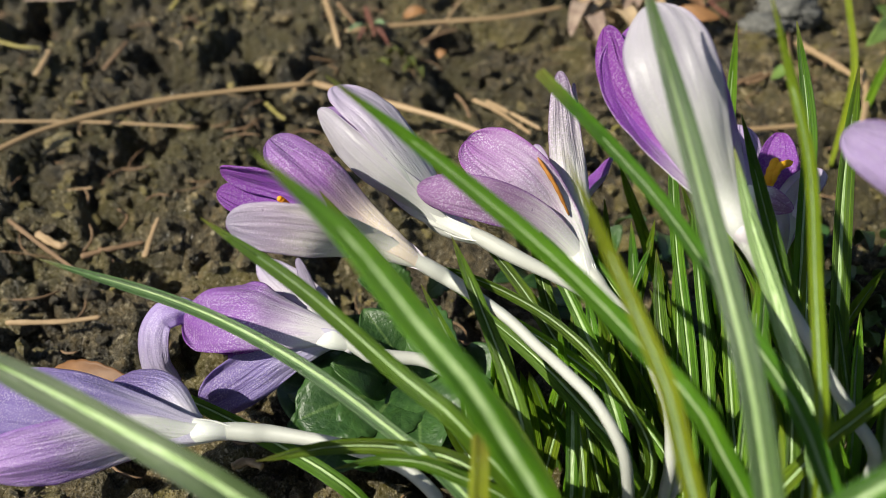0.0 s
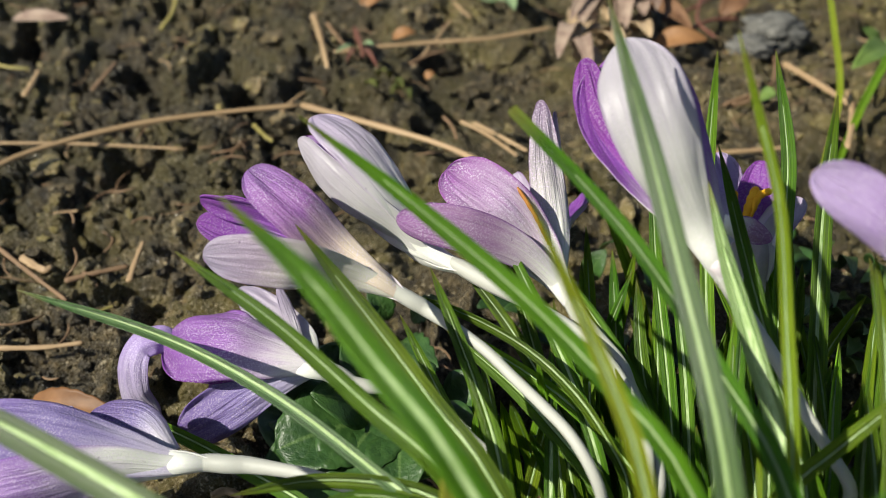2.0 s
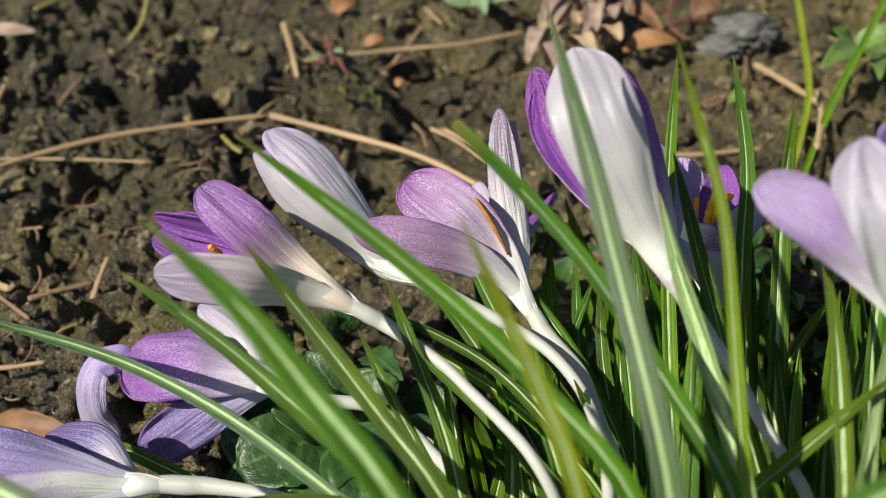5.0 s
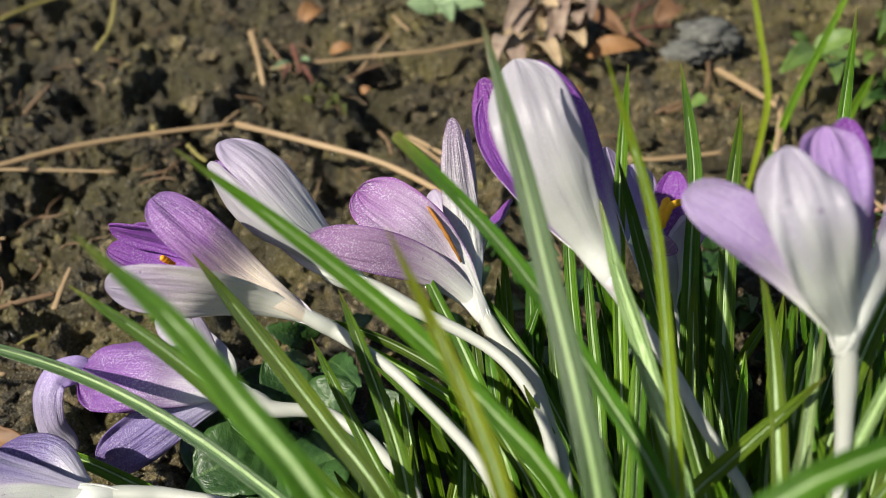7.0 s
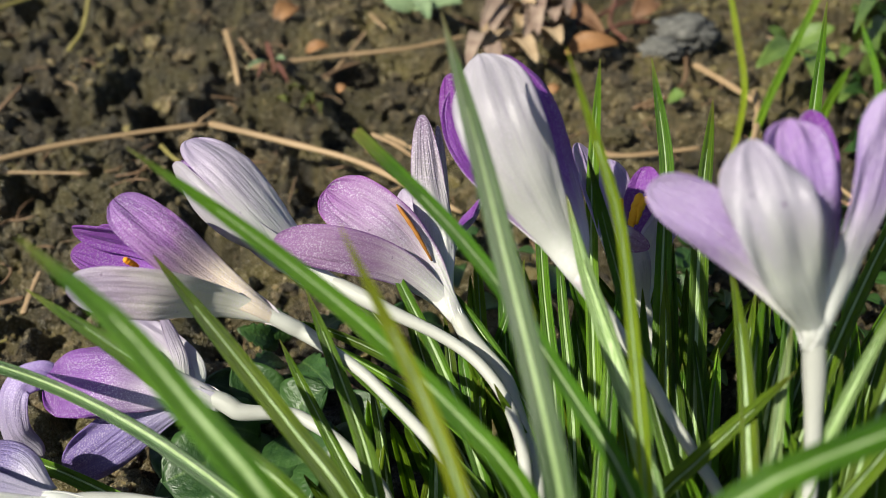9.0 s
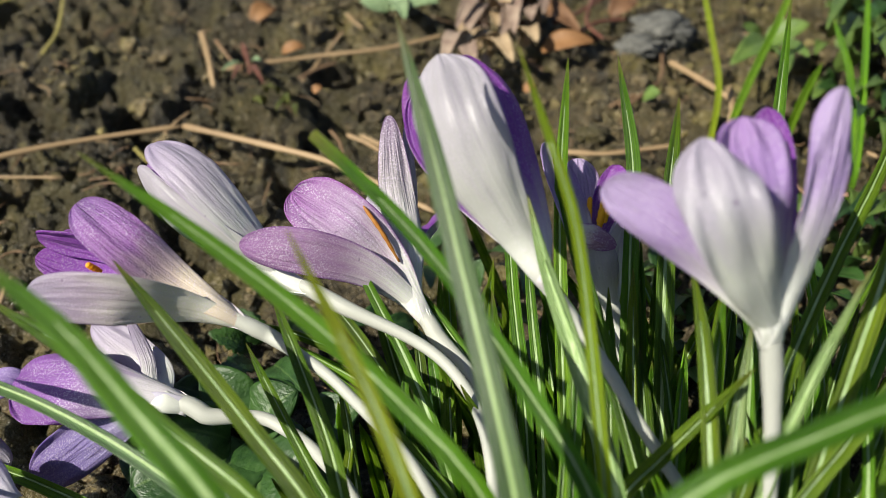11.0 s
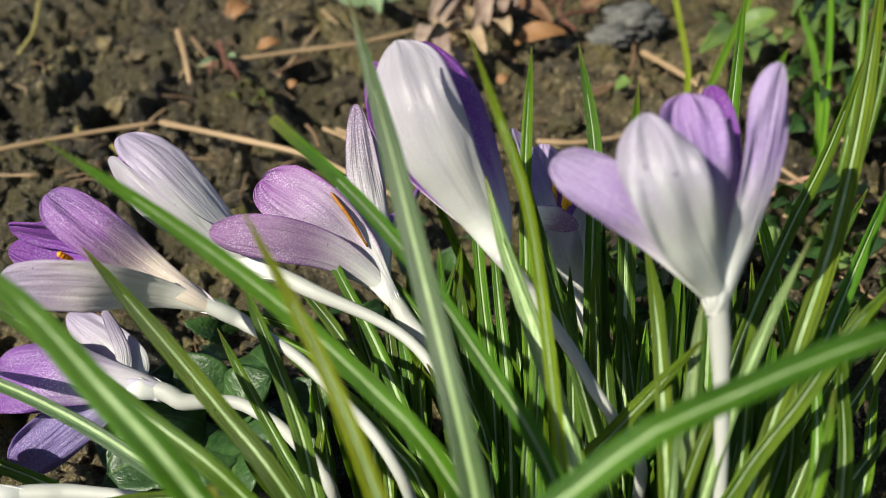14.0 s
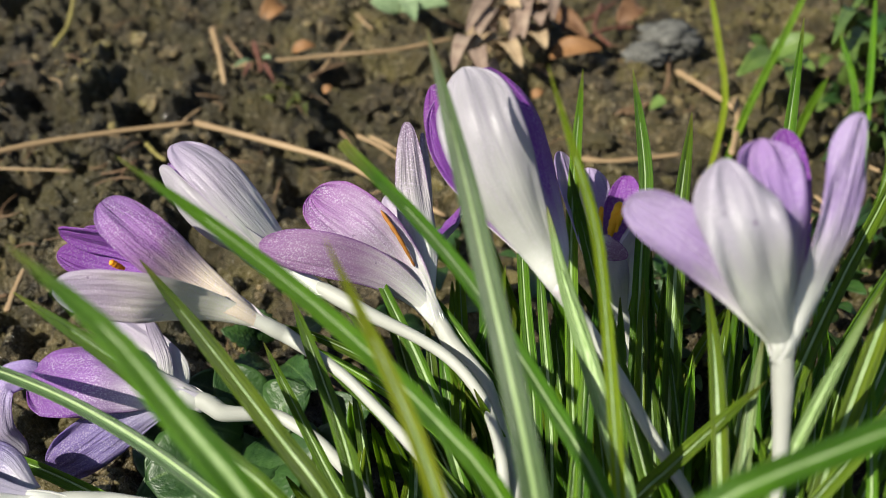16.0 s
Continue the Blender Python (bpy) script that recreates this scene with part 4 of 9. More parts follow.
leaf(tuft, [(0.0903, 0.1068, 0.0771), (0.0839, 0.1053, 0.0685), (0.0767, 0.1033, 0.0594), (0.0721, 0.1016, 0.0539), (0.0664, 0.0999, 0.0334), (0.0784, 0.1058, -0.0060)], 0.0038, mat=leaf_lime, face=(-0.7, -0.4, 0.6), stripe=0.2, label="yellow-green leaf bent sideways")
leaf(tuft, [(0.0678, 0.1577, 0.0835), (0.0699, 0.1439, 0.0745), (0.0724, 0.1302, 0.0655), (0.0752, 0.1146, 0.0558), (0.0766, 0.1045, 0.0496), (0.0786, 0.0962, 0.0331), (0.0808, 0.1075, -0.0060)], 0.0041, stripe=0.15)
leaf(tuft, [(0.1020, 0.1444, 0.0583), (0.0977, 0.1309, 0.0507), (0.0920, 0.1152, 0.0435), (0.0900, 0.1080, 0.0392), (0.0877, 0.1015, 0.0260), (0.0882, 0.1096, -0.0060)], 0.0041, stripe=0.35)
leaf(tuft, [(0.1093, 0.1426, 0.0600), (0.1026, 0.1311, 0.0531), (0.0973, 0.1200, 0.0468), (0.0911, 0.1061, 0.0417), (0.0873, 0.0990, 0.0294), (0.0888, 0.1085, -0.0060)], 0.0041, stripe=0.41)
leaf(tuft, [(0.1077, 0.1515, 0.0569), (0.1027, 0.1386, 0.0501), (0.0982, 0.1248, 0.0424), (0.0943, 0.1128, 0.0368), (0.0914, 0.1060, 0.0251), (0.0906, 0.1125, -0.0060)], 0.0038)
leaf(tuft, [(0.1134, 0.1395, 0.0582), (0.1053, 0.1267, 0.0514), (0.0985, 0.1164, 0.0463), (0.0949, 0.1092, 0.0419), (0.0906, 0.1025, 0.0281), (0.0909, 0.1103, -0.0060)], 0.0040, stripe=0.35)
leaf(tuft, [(0.0898, 0.1621, 0.0580), (0.0865, 0.1449, 0.0477), (0.0836, 0.1245, 0.0365), (0.0826, 0.1162, 0.0325), (0.0822, 0.1097, 0.0219), (0.0842, 0.1145, -0.0060)], 0.0037)
leaf(tuft, [(0.0883, 0.1621, 0.0579), (0.0855, 0.1426, 0.0464), (0.0830, 0.1224, 0.0355), (0.0819, 0.1141, 0.0315), (0.0816, 0.1080, 0.0212), (0.0838, 0.1133, -0.0060)], 0.0035)
leaf(tuft, [(0.0726, 0.1431, 0.0537), (0.0731, 0.1283, 0.0465), (0.0738, 0.1101, 0.0385), (0.0752, 0.1029, 0.0263), (0.0793, 0.1108, -0.0060)], 0.0037)
leaf(tuft, [(0.0723, 0.1408, 0.0618), (0.0683, 0.1273, 0.0543), (0.0639, 0.1085, 0.0436), (0.0641, 0.1010, 0.0292), (0.0739, 0.1099, -0.0060)], 0.0028, turn=-23, mat=leaf_lime, stripe=0.30)
leaf(tuft, [(0.0722, 0.1416, 0.0684), (0.0690, 0.1268, 0.0594), (0.0652, 0.1064, 0.0466), (0.0656, 0.0987, 0.0309), (0.0746, 0.1086, -0.0060)], 0.0029, turn=-25, mat=leaf_green, stripe=0.18)
leaf(tuft, [(0.0711, 0.1335, 0.0511), (0.0714, 0.1231, 0.0479), (0.0708, 0.1088, 0.0428), (0.0718, 0.1006, 0.0300), (0.0776, 0.1101, -0.0060)], 0.0039, turn=-2, mat=leaf_lime, stripe=0.18)
leaf(tuft, [(0.0776, 0.1423, 0.0629), (0.0757, 0.1282, 0.0548), (0.0731, 0.1086, 0.0430), (0.0732, 0.1012, 0.0286), (0.0789, 0.1099, -0.0060)], 0.0035, turn=-6, mat=leaf_green, stripe=0.18)
leaf(tuft, [(0.0858, 0.1529, 0.0583), (0.0834, 0.1371, 0.0480), (0.0801, 0.1151, 0.0333), (0.0798, 0.1091, 0.0215), (0.0828, 0.1139, -0.0060)], 0.0038, turn=24, mat=leaf_lime, stripe=0.30)
leaf(tuft, [(0.0845, 0.1383, 0.0500), (0.0832, 0.1270, 0.0455), (0.0810, 0.1113, 0.0386), (0.0804, 0.1040, 0.0265), (0.0833, 0.1116, -0.0060)], 0.0043, turn=-19, mat=leaf_green, stripe=0.40)
leaf(tuft, [(0.0939, 0.1384, 0.0501), (0.0901, 0.1271, 0.0454), (0.0856, 0.1113, 0.0384), (0.0836, 0.1043, 0.0263), (0.0858, 0.1116, -0.0060)], 0.0044, turn=-32, mat=leaf_lime, stripe=0.40)
leaf(tuft, [(0.0888, 0.1429, 0.0530), (0.0885, 0.1300, 0.0466), (0.0871, 0.1122, 0.0371), (0.0865, 0.1053, 0.0248), (0.0866, 0.1121, -0.0060)], 0.0036, turn=-29, mat=leaf_green, stripe=0.40)
undergrowth(tuft, 23, 22, (0.066, 0.100), (0.106, 0.165), (0.030, 0.056))
settle(tuft)

tuft = thing("crocus_leaf_tuft", (0.112, 0.108, 0.0), "tuft of crocus leaves spreading to the open side, some in shade", "leaf tuft", "crocus leaf tufts")
leaf(tuft, [(0.1254, 0.1942, 0.0980), (0.1189, 0.1751, 0.0835), (0.1108, 0.1518, 0.0685), (0.1032, 0.1301, 0.0556), (0.0966, 0.1079, 0.0436), (0.0956, 0.1001, 0.0295), (0.1035, 0.1080, -0.0060)], 0.0038, stripe=0.3)
# Pale blade colour and broad stripe carry the sun's glint.
leaf(tuft, [(0.1022, 0.1066, 0.0960), (0.0970, 0.1018, 0.0847), (0.0930, 0.0977, 0.0713), (0.0900, 0.0934, 0.0594), (0.0890, 0.0905, 0.0349), (0.0999, 0.0993, -0.0060)], 0.0028, mat=leaf_glint, stripe=0.9, face=(-0.6, -0.5, 0.6), label="leaf with sun glint put into its pale face colour")
leaf(tuft, [(0.1387, 0.1629, 0.0961), (0.1274, 0.1477, 0.0841), (0.1160, 0.1345, 0.0746), (0.1035, 0.1185, 0.0630), (0.0920, 0.1007, 0.0494), (0.0890, 0.0939, 0.0327), (0.1010, 0.1036, -0.0060)], 0.0037, stripe=0.24)
leaf(tuft, [(0.1344, 0.1603, 0.1163), (0.1256, 0.1392, 0.0972), (0.1173, 0.1234, 0.0833), (0.1075, 0.1086, 0.0703), (0.0977, 0.0939, 0.0576), (0.0936, 0.0869, 0.0378), (0.1041, 0.0995, -0.0060)], 0.0043, mat=leaf_lime, stripe=0.3)
leaf(tuft, [(0.1209, 0.1075, 0.0894), (0.1123, 0.1039, 0.0810), (0.1032, 0.0981, 0.0696), (0.0943, 0.0924, 0.0602), (0.0880, 0.0887, 0.0385), (0.1023, 0.0987, -0.0060)], 0.0037, mat=leaf_lime, stripe=0.2, turn=-15)
leaf(tuft, [(0.1036, 0.0921, 0.0799), (0.1024, 0.0885, 0.0753), (0.1004, 0.0843, 0.0698), (0.0973, 0.0775, 0.0436), (0.1056, 0.0938, -0.0060)], 0.0033, mat=leaf_lime)
leaf(tuft, [(0.1447, 0.1498, 0.0757), (0.1311, 0.1332, 0.0633), (0.1182, 0.1168, 0.0513), (0.1083, 0.1033, 0.0433), (0.1038, 0.0971, 0.0295), (0.1100, 0.1052, -0.0060)], 0.0040, stripe=0.27)
leaf(tuft, [(0.1425, 0.1279, 0.0612), (0.1303, 0.1170, 0.0544), (0.1177, 0.1066, 0.0482), (0.1108, 0.1004, 0.0447), (0.1044, 0.0952, 0.0312), (0.1113, 0.1034, -0.0060)], 0.0037, stripe=0.27)
leaf(tuft, [(0.1141, 0.0793, 0.1098), (0.0947, 0.0766, 0.1076), (0.0782, 0.0735, 0.1036), (0.0631, 0.0694, 0.0985), (0.0485, 0.0673, 0.0713), (0.0851, 0.0848, -0.0060)], 0.0044, stripe=0.2, label="leaf slanting across the tuft", turn=20)
leaf(tuft, [(0.1155, 0.1304, 0.0615), (0.1076, 0.1184, 0.0538), (0.1000, 0.1035, 0.0442), (0.0974, 0.0967, 0.0295), (0.1054, 0.1053, -0.0060)], 0.0035)
leaf(tuft, [(0.0843, 0.1242, 0.0849), (0.0849, 0.1178, 0.0786), (0.0848, 0.1091, 0.0710), (0.0833, 0.0959, 0.0609), (0.0848, 0.0868, 0.0397), (0.0962, 0.1008, -0.0060)], 0.0037, mat=leaf_lime, stripe=0.45)
leaf(tuft, [(0.0917, 0.1249, 0.0799), (0.0897, 0.1193, 0.0744), (0.0877, 0.1122, 0.0686), (0.0859, 0.1035, 0.0625), (0.0860, 0.0933, 0.0414), (0.0976, 0.1053, -0.0060)], 0.0029, mat=leaf_lime, stripe=0.5)
leaf(tuft, [(0.0923, 0.1146, 0.0798), (0.0907, 0.1103, 0.0745), (0.0885, 0.1037, 0.0677), (0.0868, 0.0963, 0.0600), (0.0871, 0.0886, 0.0378), (0.0982, 0.1010, -0.0060)], 0.0032, mat=leaf_glint, stripe=0.4)
leaf(tuft, [(0.0859, 0.1005, 0.0699), (0.0849, 0.0976, 0.0662), (0.0837, 0.0939, 0.0631), (0.0832, 0.0851, 0.0410), (0.0964, 0.0995, -0.0060)], 0.0022, mat=leaf_glint, stripe=0.6)
leaf(tuft, [(0.0940, 0.1030, 0.0735), (0.0912, 0.0994, 0.0689), (0.0871, 0.0945, 0.0626), (0.0833, 0.0885, 0.0396), (0.0983, 0.0999, -0.0060)], 0.0029, mat=leaf_lime, stripe=0.3)
leaf(tuft, [(0.1251, 0.1360, 0.0614), (0.1153, 0.1210, 0.0531), (0.1053, 0.1036, 0.0433), (0.1019, 0.0969, 0.0294), (0.1083, 0.1054, -0.0060)], 0.0038)
leaf(tuft, [(0.1283, 0.1219, 0.0683), (0.1193, 0.1113, 0.0605), (0.1085, 0.0974, 0.0518), (0.1029, 0.0905, 0.0354), (0.1101, 0.1016, -0.0060)], 0.0035)
leaf(tuft, [(0.1269, 0.1030, 0.0607), (0.1197, 0.0978, 0.0566), (0.1127, 0.0926, 0.0528), (0.1045, 0.0878, 0.0365), (0.1124, 0.0988, -0.0060)], 0.0033, stripe=0.35)
leaf(tuft, [(0.1018, 0.1451, 0.0594), (0.0969, 0.1308, 0.0510), (0.0913, 0.1109, 0.0387), (0.0912, 0.1039, 0.0257), (0.1006, 0.1097, -0.0060)], 0.0031, turn=34, mat=leaf_lime, stripe=0.30)
leaf(tuft, [(0.0958, 0.1310, 0.0501), (0.0941, 0.1212, 0.0475), (0.0915, 0.1077, 0.0433), (0.0917, 0.0992, 0.0308), (0.1007, 0.1078, -0.0060)], 0.0036, turn=-13, mat=leaf_green, stripe=0.40)
leaf(tuft, [(0.0989, 0.1298, 0.0488), (0.0981, 0.1205, 0.0468), (0.0962, 0.1076, 0.0433), (0.0963, 0.0989, 0.0311), (0.1033, 0.1077, -0.0060)], 0.0041, turn=5, mat=leaf_lime, stripe=0.40)
leaf(tuft, [(0.1059, 0.1245, 0.0575), (0.1014, 0.1150, 0.0552), (0.0960, 0.1020, 0.0514), (0.0934, 0.0928, 0.0372), (0.1032, 0.1044, -0.0060)], 0.0037, turn=-7, mat=leaf_green, stripe=0.30)
leaf(tuft, [(0.1162, 0.1439, 0.0593), (0.1124, 0.1298, 0.0510), (0.1075, 0.1101, 0.0391), (0.1062, 0.1031, 0.0259), (0.1095, 0.1092, -0.0060)], 0.0036, turn=-27, mat=leaf_lime, stripe=0.30)
leaf(tuft, [(0.1192, 0.1337, 0.0495), (0.1148, 0.1233, 0.0460), (0.1093, 0.1089, 0.0406), (0.1067, 0.1013, 0.0285), (0.1105, 0.1086, -0.0060)], 0.0042, turn=15, mat=leaf_green, stripe=0.30)
leaf(tuft, [(0.0960, 0.1138, 0.0580), (0.0952, 0.1058, 0.0577), (0.0932, 0.0949, 0.0567), (0.0928, 0.0843, 0.0432), (0.1017, 0.1002, -0.0060)], 0.0037, turn=13, mat=leaf_lime, stripe=0.18)
leaf(tuft, [(0.1051, 0.1177, 0.0680), (0.1005, 0.1074, 0.0644), (0.0948, 0.0932, 0.0590), (0.0920, 0.0835, 0.0419), (0.1025, 0.0991, -0.0060)], 0.0025, turn=21, mat=leaf_green, stripe=0.30)
leaf(tuft, [(0.1102, 0.1163, 0.0619), (0.1055, 0.1072, 0.0597), (0.0999, 0.0946, 0.0563), (0.0963, 0.0852, 0.0410), (0.1053, 0.1000, -0.0060)], 0.0027, turn=6, mat=leaf_lime, stripe=0.30)
leaf(tuft, [(0.1192, 0.1278, 0.0659), (0.1137, 0.1154, 0.0595), (0.1070, 0.0981, 0.0502), (0.1041, 0.0901, 0.0342), (0.1093, 0.1021, -0.0060)], 0.0033, turn=-10, mat=leaf_green, stripe=0.18)
leaf(tuft, [(0.1161, 0.1194, 0.0696), (0.1123, 0.1081, 0.0649), (0.1072, 0.0927, 0.0580), (0.1041, 0.0832, 0.0405), (0.1093, 0.0988, -0.0060)], 0.0026, turn=16, mat=leaf_lime, stripe=0.40)
leaf(tuft, [(0.1188, 0.1154, 0.0686), (0.1153, 0.1051, 0.0651), (0.1104, 0.0910, 0.0600), (0.1066, 0.0811, 0.0426), (0.1111, 0.0978, -0.0060)], 0.0033, turn=6, mat=leaf_green, stripe=0.18)
leaf(tuft, [(0.1365, 0.1221, 0.0456), (0.1313, 0.1138, 0.0443), (0.1250, 0.1021, 0.0419), (0.1197, 0.0949, 0.0308), (0.1191, 0.1044, -0.0060)], 0.0032, turn=11, mat=leaf_lime, stripe=0.40)
undergrowth(tuft, 24, 26, (0.092, 0.140), (0.098, 0.160), (0.032, 0.060))
settle(tuft)

flower = thing("crocus_flower", (0.0838, 0.1014, 0.0), "tall white crocus flower with purple inner petals, half closed", "crocus", "crocus flowers")
tube(flower, [(0.0661, 0.1268, 0.0716), (0.0710, 0.1208, 0.0666), (0.0780, 0.1093, 0.0573), (0.0822, 0.1016, 0.0511), (0.0838, 0.1014, -0.0040)], 0.00132, [(0.0668, 0.1259, 0.0709), (0.0661, 0.1268, 0.0716), (0.0649, 0.1275, 0.0733), (0.0637, 0.1283, 0.0749), (0.0621, 0.1299, 0.0769)], [0.00105, 0.00134, 0.00144, 0.00154, 0.00133])
petal(flower, [(0.0640, 0.1273, 0.0747), (0.0611, 0.1289, 0.0789), (0.0578, 0.1325, 0.0838), (0.0512, 0.1354, 0.0958), (0.0472, 0.1411, 0.1041), (0.0455, 0.1522, 0.1083)], (-0.30, -0.66, 0.68), 0.0146, [petal_white, petal_pale], cup=0.6, full=0.7, tip=3.0, claw=0.23)
petal(flower, [(0.0645, 0.1276, 0.0749), (0.0623, 0.1295, 0.0794), (0.0623, 0.1371, 0.0826), (0.0593, 0.1451, 0.0908), (0.0561, 0.1524, 0.0981), (0.0501, 0.1592, 0.1046)], (0.41, -0.58, 0.70), 0.0112, [petal_purple, petal_purple], cup=0.8, full=0.66, claw=0.28)
petal(flower, [(0.0639, 0.1273, 0.0746), (0.0610, 0.1288, 0.0789), (0.0600, 0.1380, 0.0800), (0.0500, 0.1500, 0.0856), (0.0434, 0.1577, 0.0912), (0.0411, 0.1655, 0.0978)], (-0.48, -0.61, 0.63), 0.0080, [petal_plum, petal_purple], cup=0.45, full=0.66, claw=0.35)
petal(flower, [(0.0645, 0.1286, 0.0740), (0.0624, 0.1325, 0.0770), (0.0601, 0.1394, 0.0790), (0.0553, 0.1523, 0.0851), (0.0496, 0.1609, 0.0923), (0.0475, 0.1660, 0.0985)], (0.34, 0.91, -0.24), 0.0138, [petal_lilac, petal_purple], full=0.66, claw=0.23)
petal(flower, [(0.0641, 0.1286, 0.0737), (0.0613, 0.1323, 0.0763), (0.0581, 0.1395, 0.0790), (0.0501, 0.1525, 0.0851), (0.0453, 0.1598, 0.0906), (0.0434, 0.1646, 0.0964)], (-0.33, 0.91, -0.24), 0.0138, [petal_lilac, petal_purple], full=0.66, claw=0.23)
settle(flower)

flower = thing("crocus_flower", (0.0551, 0.1106, 0.0), "lilac crocus flower opening sideways, silvery outer petals", "crocus", "crocus flowers")
tube(flower, [(0.0455, 0.1493, 0.0440), (0.0503, 0.1428, 0.0435), (0.0535, 0.1284, 0.0417), (0.0547, 0.1118, 0.0402), (0.0551, 0.1106, -0.0040)], 0.00173, [(0.0462, 0.1483, 0.0439), (0.0455, 0.1493, 0.0440), (0.0442, 0.1515, 0.0450), (0.0430, 0.1537, 0.0461), (0.0410, 0.1562, 0.0480)], [0.00138, 0.00177, 0.00185, 0.00193, 0.00167])
petal(flower, [(0.0434, 0.1522, 0.0465), (0.0398, 0.1556, 0.0508), (0.0345, 0.1604, 0.0572), (0.0262, 0.1637, 0.0655), (0.0157, 0.1718, 0.0685)], (-0.22, -0.50, 0.84), 0.0135, [petal_rose, petal_purple], cup=-0.15, full=0.62, tip=4.5, claw=0.29)
petal(flower, [(0.0432, 0.1521, 0.0464), (0.0394, 0.1554, 0.0505), (0.0306, 0.1567, 0.0586), (0.0193, 0.1565, 0.0640), (0.0054, 0.1593, 0.0650)], (-0.28, -0.68, 0.68), 0.0092, [petal_grey, petal_purple], cup=0.3, full=0.66, tip=2.8, claw=0.43)
petal(flower, [(0.0434, 0.1522, 0.0465), (0.0399, 0.1556, 0.0508), (0.0393, 0.1642, 0.0574), (0.0376, 0.1760, 0.0671), (0.0368, 0.1885, 0.0762)], (0.06, -0.78, 0.62), 0.0084, [petal_silver, petal_purple], cup=0.7, ruffle=0.10, full=0.52, tip=1.5, claw=0.48)
petal(flower, [(0.0442, 0.1529, 0.0464), (0.0421, 0.1576, 0.0505), (0.0414, 0.1680, 0.0542), (0.0417, 0.1791, 0.0617), (0.0407, 0.1910, 0.0717)], (0.92, -0.25, 0.31), 0.0064, [petal_silver, petal_lilac], cup=0.6, full=0.64, claw=0.61)
petal(flower, [(0.0441, 0.1535, 0.0454), (0.0418, 0.1592, 0.0479), (0.0371, 0.1721, 0.0511), (0.0342, 0.1811, 0.0525), (0.0322, 0.1883, 0.0565)], (0.16, 0.99, 0.03), 0.0080, [petal_lilac, petal_pale], claw=0.49)
petal(flower, [(0.0442, 0.1535, 0.0455), (0.0420, 0.1591, 0.0484), (0.0437, 0.1733, 0.0498), (0.0484, 0.1828, 0.0507), (0.0511, 0.1901, 0.0520)], (0.70, 0.69, -0.16), 0.0094, [petal_lilac, petal_purple], claw=0.42)
pistil(flower, "stigma", [(0.0376, 0.1599, 0.0575), (0.0342, 0.1625, 0.0637), (0.0306, 0.1661, 0.0680)], 0.00048, stigma_dry)
settle(flower)

flower = thing("crocus_flower", (0.0532, 0.1096, 0.0), "pale lilac crocus bud, closed, leaning on a white tube", "crocus", "crocus flowers")
tube(flower, [(0.0269, 0.1509, 0.0528), (0.0429, 0.1414, 0.0494), (0.0508, 0.1286, 0.0466), (0.0525, 0.1107, 0.0419), (0.0532, 0.1096, -0.0040)], 0.00147, [(0.0293, 0.1495, 0.0523), (0.0269, 0.1509, 0.0528), (0.0227, 0.1536, 0.0535), (0.0186, 0.1563, 0.0542), (0.0136, 0.1591, 0.0551)], [0.00118, 0.00150, 0.00159, 0.00168, 0.00145])
petal(flower, [(0.0204, 0.1550, 0.0547), (0.0116, 0.1597, 0.0578), (0.0086, 0.1622, 0.0625), (0.0022, 0.1649, 0.0719), (-0.0039, 0.1694, 0.0771), (-0.0125, 0.1781, 0.0778)], (0.34, -0.37, 0.87), 0.0109, [petal_pale, petal_purple], cup=0.6, full=0.7, tip=3.0, claw=0.32)
petal(flower, [(0.0199, 0.1544, 0.0539), (0.0101, 0.1582, 0.0553), (0.0056, 0.1600, 0.0603), (-0.0028, 0.1616, 0.0664), (-0.0099, 0.1664, 0.0706), (-0.0165, 0.1759, 0.0730)], (-0.46, -0.87, 0.14), 0.0092, [petal_white, petal_purple], cup=0.6, full=0.62, claw=0.45)
petal(flower, [(0.0201, 0.1552, 0.0531), (0.0108, 0.1602, 0.0531), (0.0036, 0.1683, 0.0570), (-0.0063, 0.1767, 0.0636), (-0.0163, 0.1841, 0.0690)], (-0.78, 0.34, -0.53), 0.0100, [petal_lilac, petal_purple], claw=0.34)
petal(flower, [(0.0207, 0.1559, 0.0538), (0.0125, 0.1623, 0.0553), (0.0072, 0.1697, 0.0574), (-0.0002, 0.1780, 0.0640), (-0.0120, 0.1859, 0.0715)], (0.47, 0.88, -0.05), 0.0108, [petal_pale, petal_purple], claw=0.32)
petal(flower, [(0.0201, 0.1546, 0.0545), (0.0108, 0.1586, 0.0571), (0.0038, 0.1625, 0.0598), (-0.0049, 0.1680, 0.0678), (-0.0148, 0.1770, 0.0728)], (-0.23, -0.69, 0.69), 0.0073, [petal_violet, petal_purple], claw=0.47)
settle(flower)

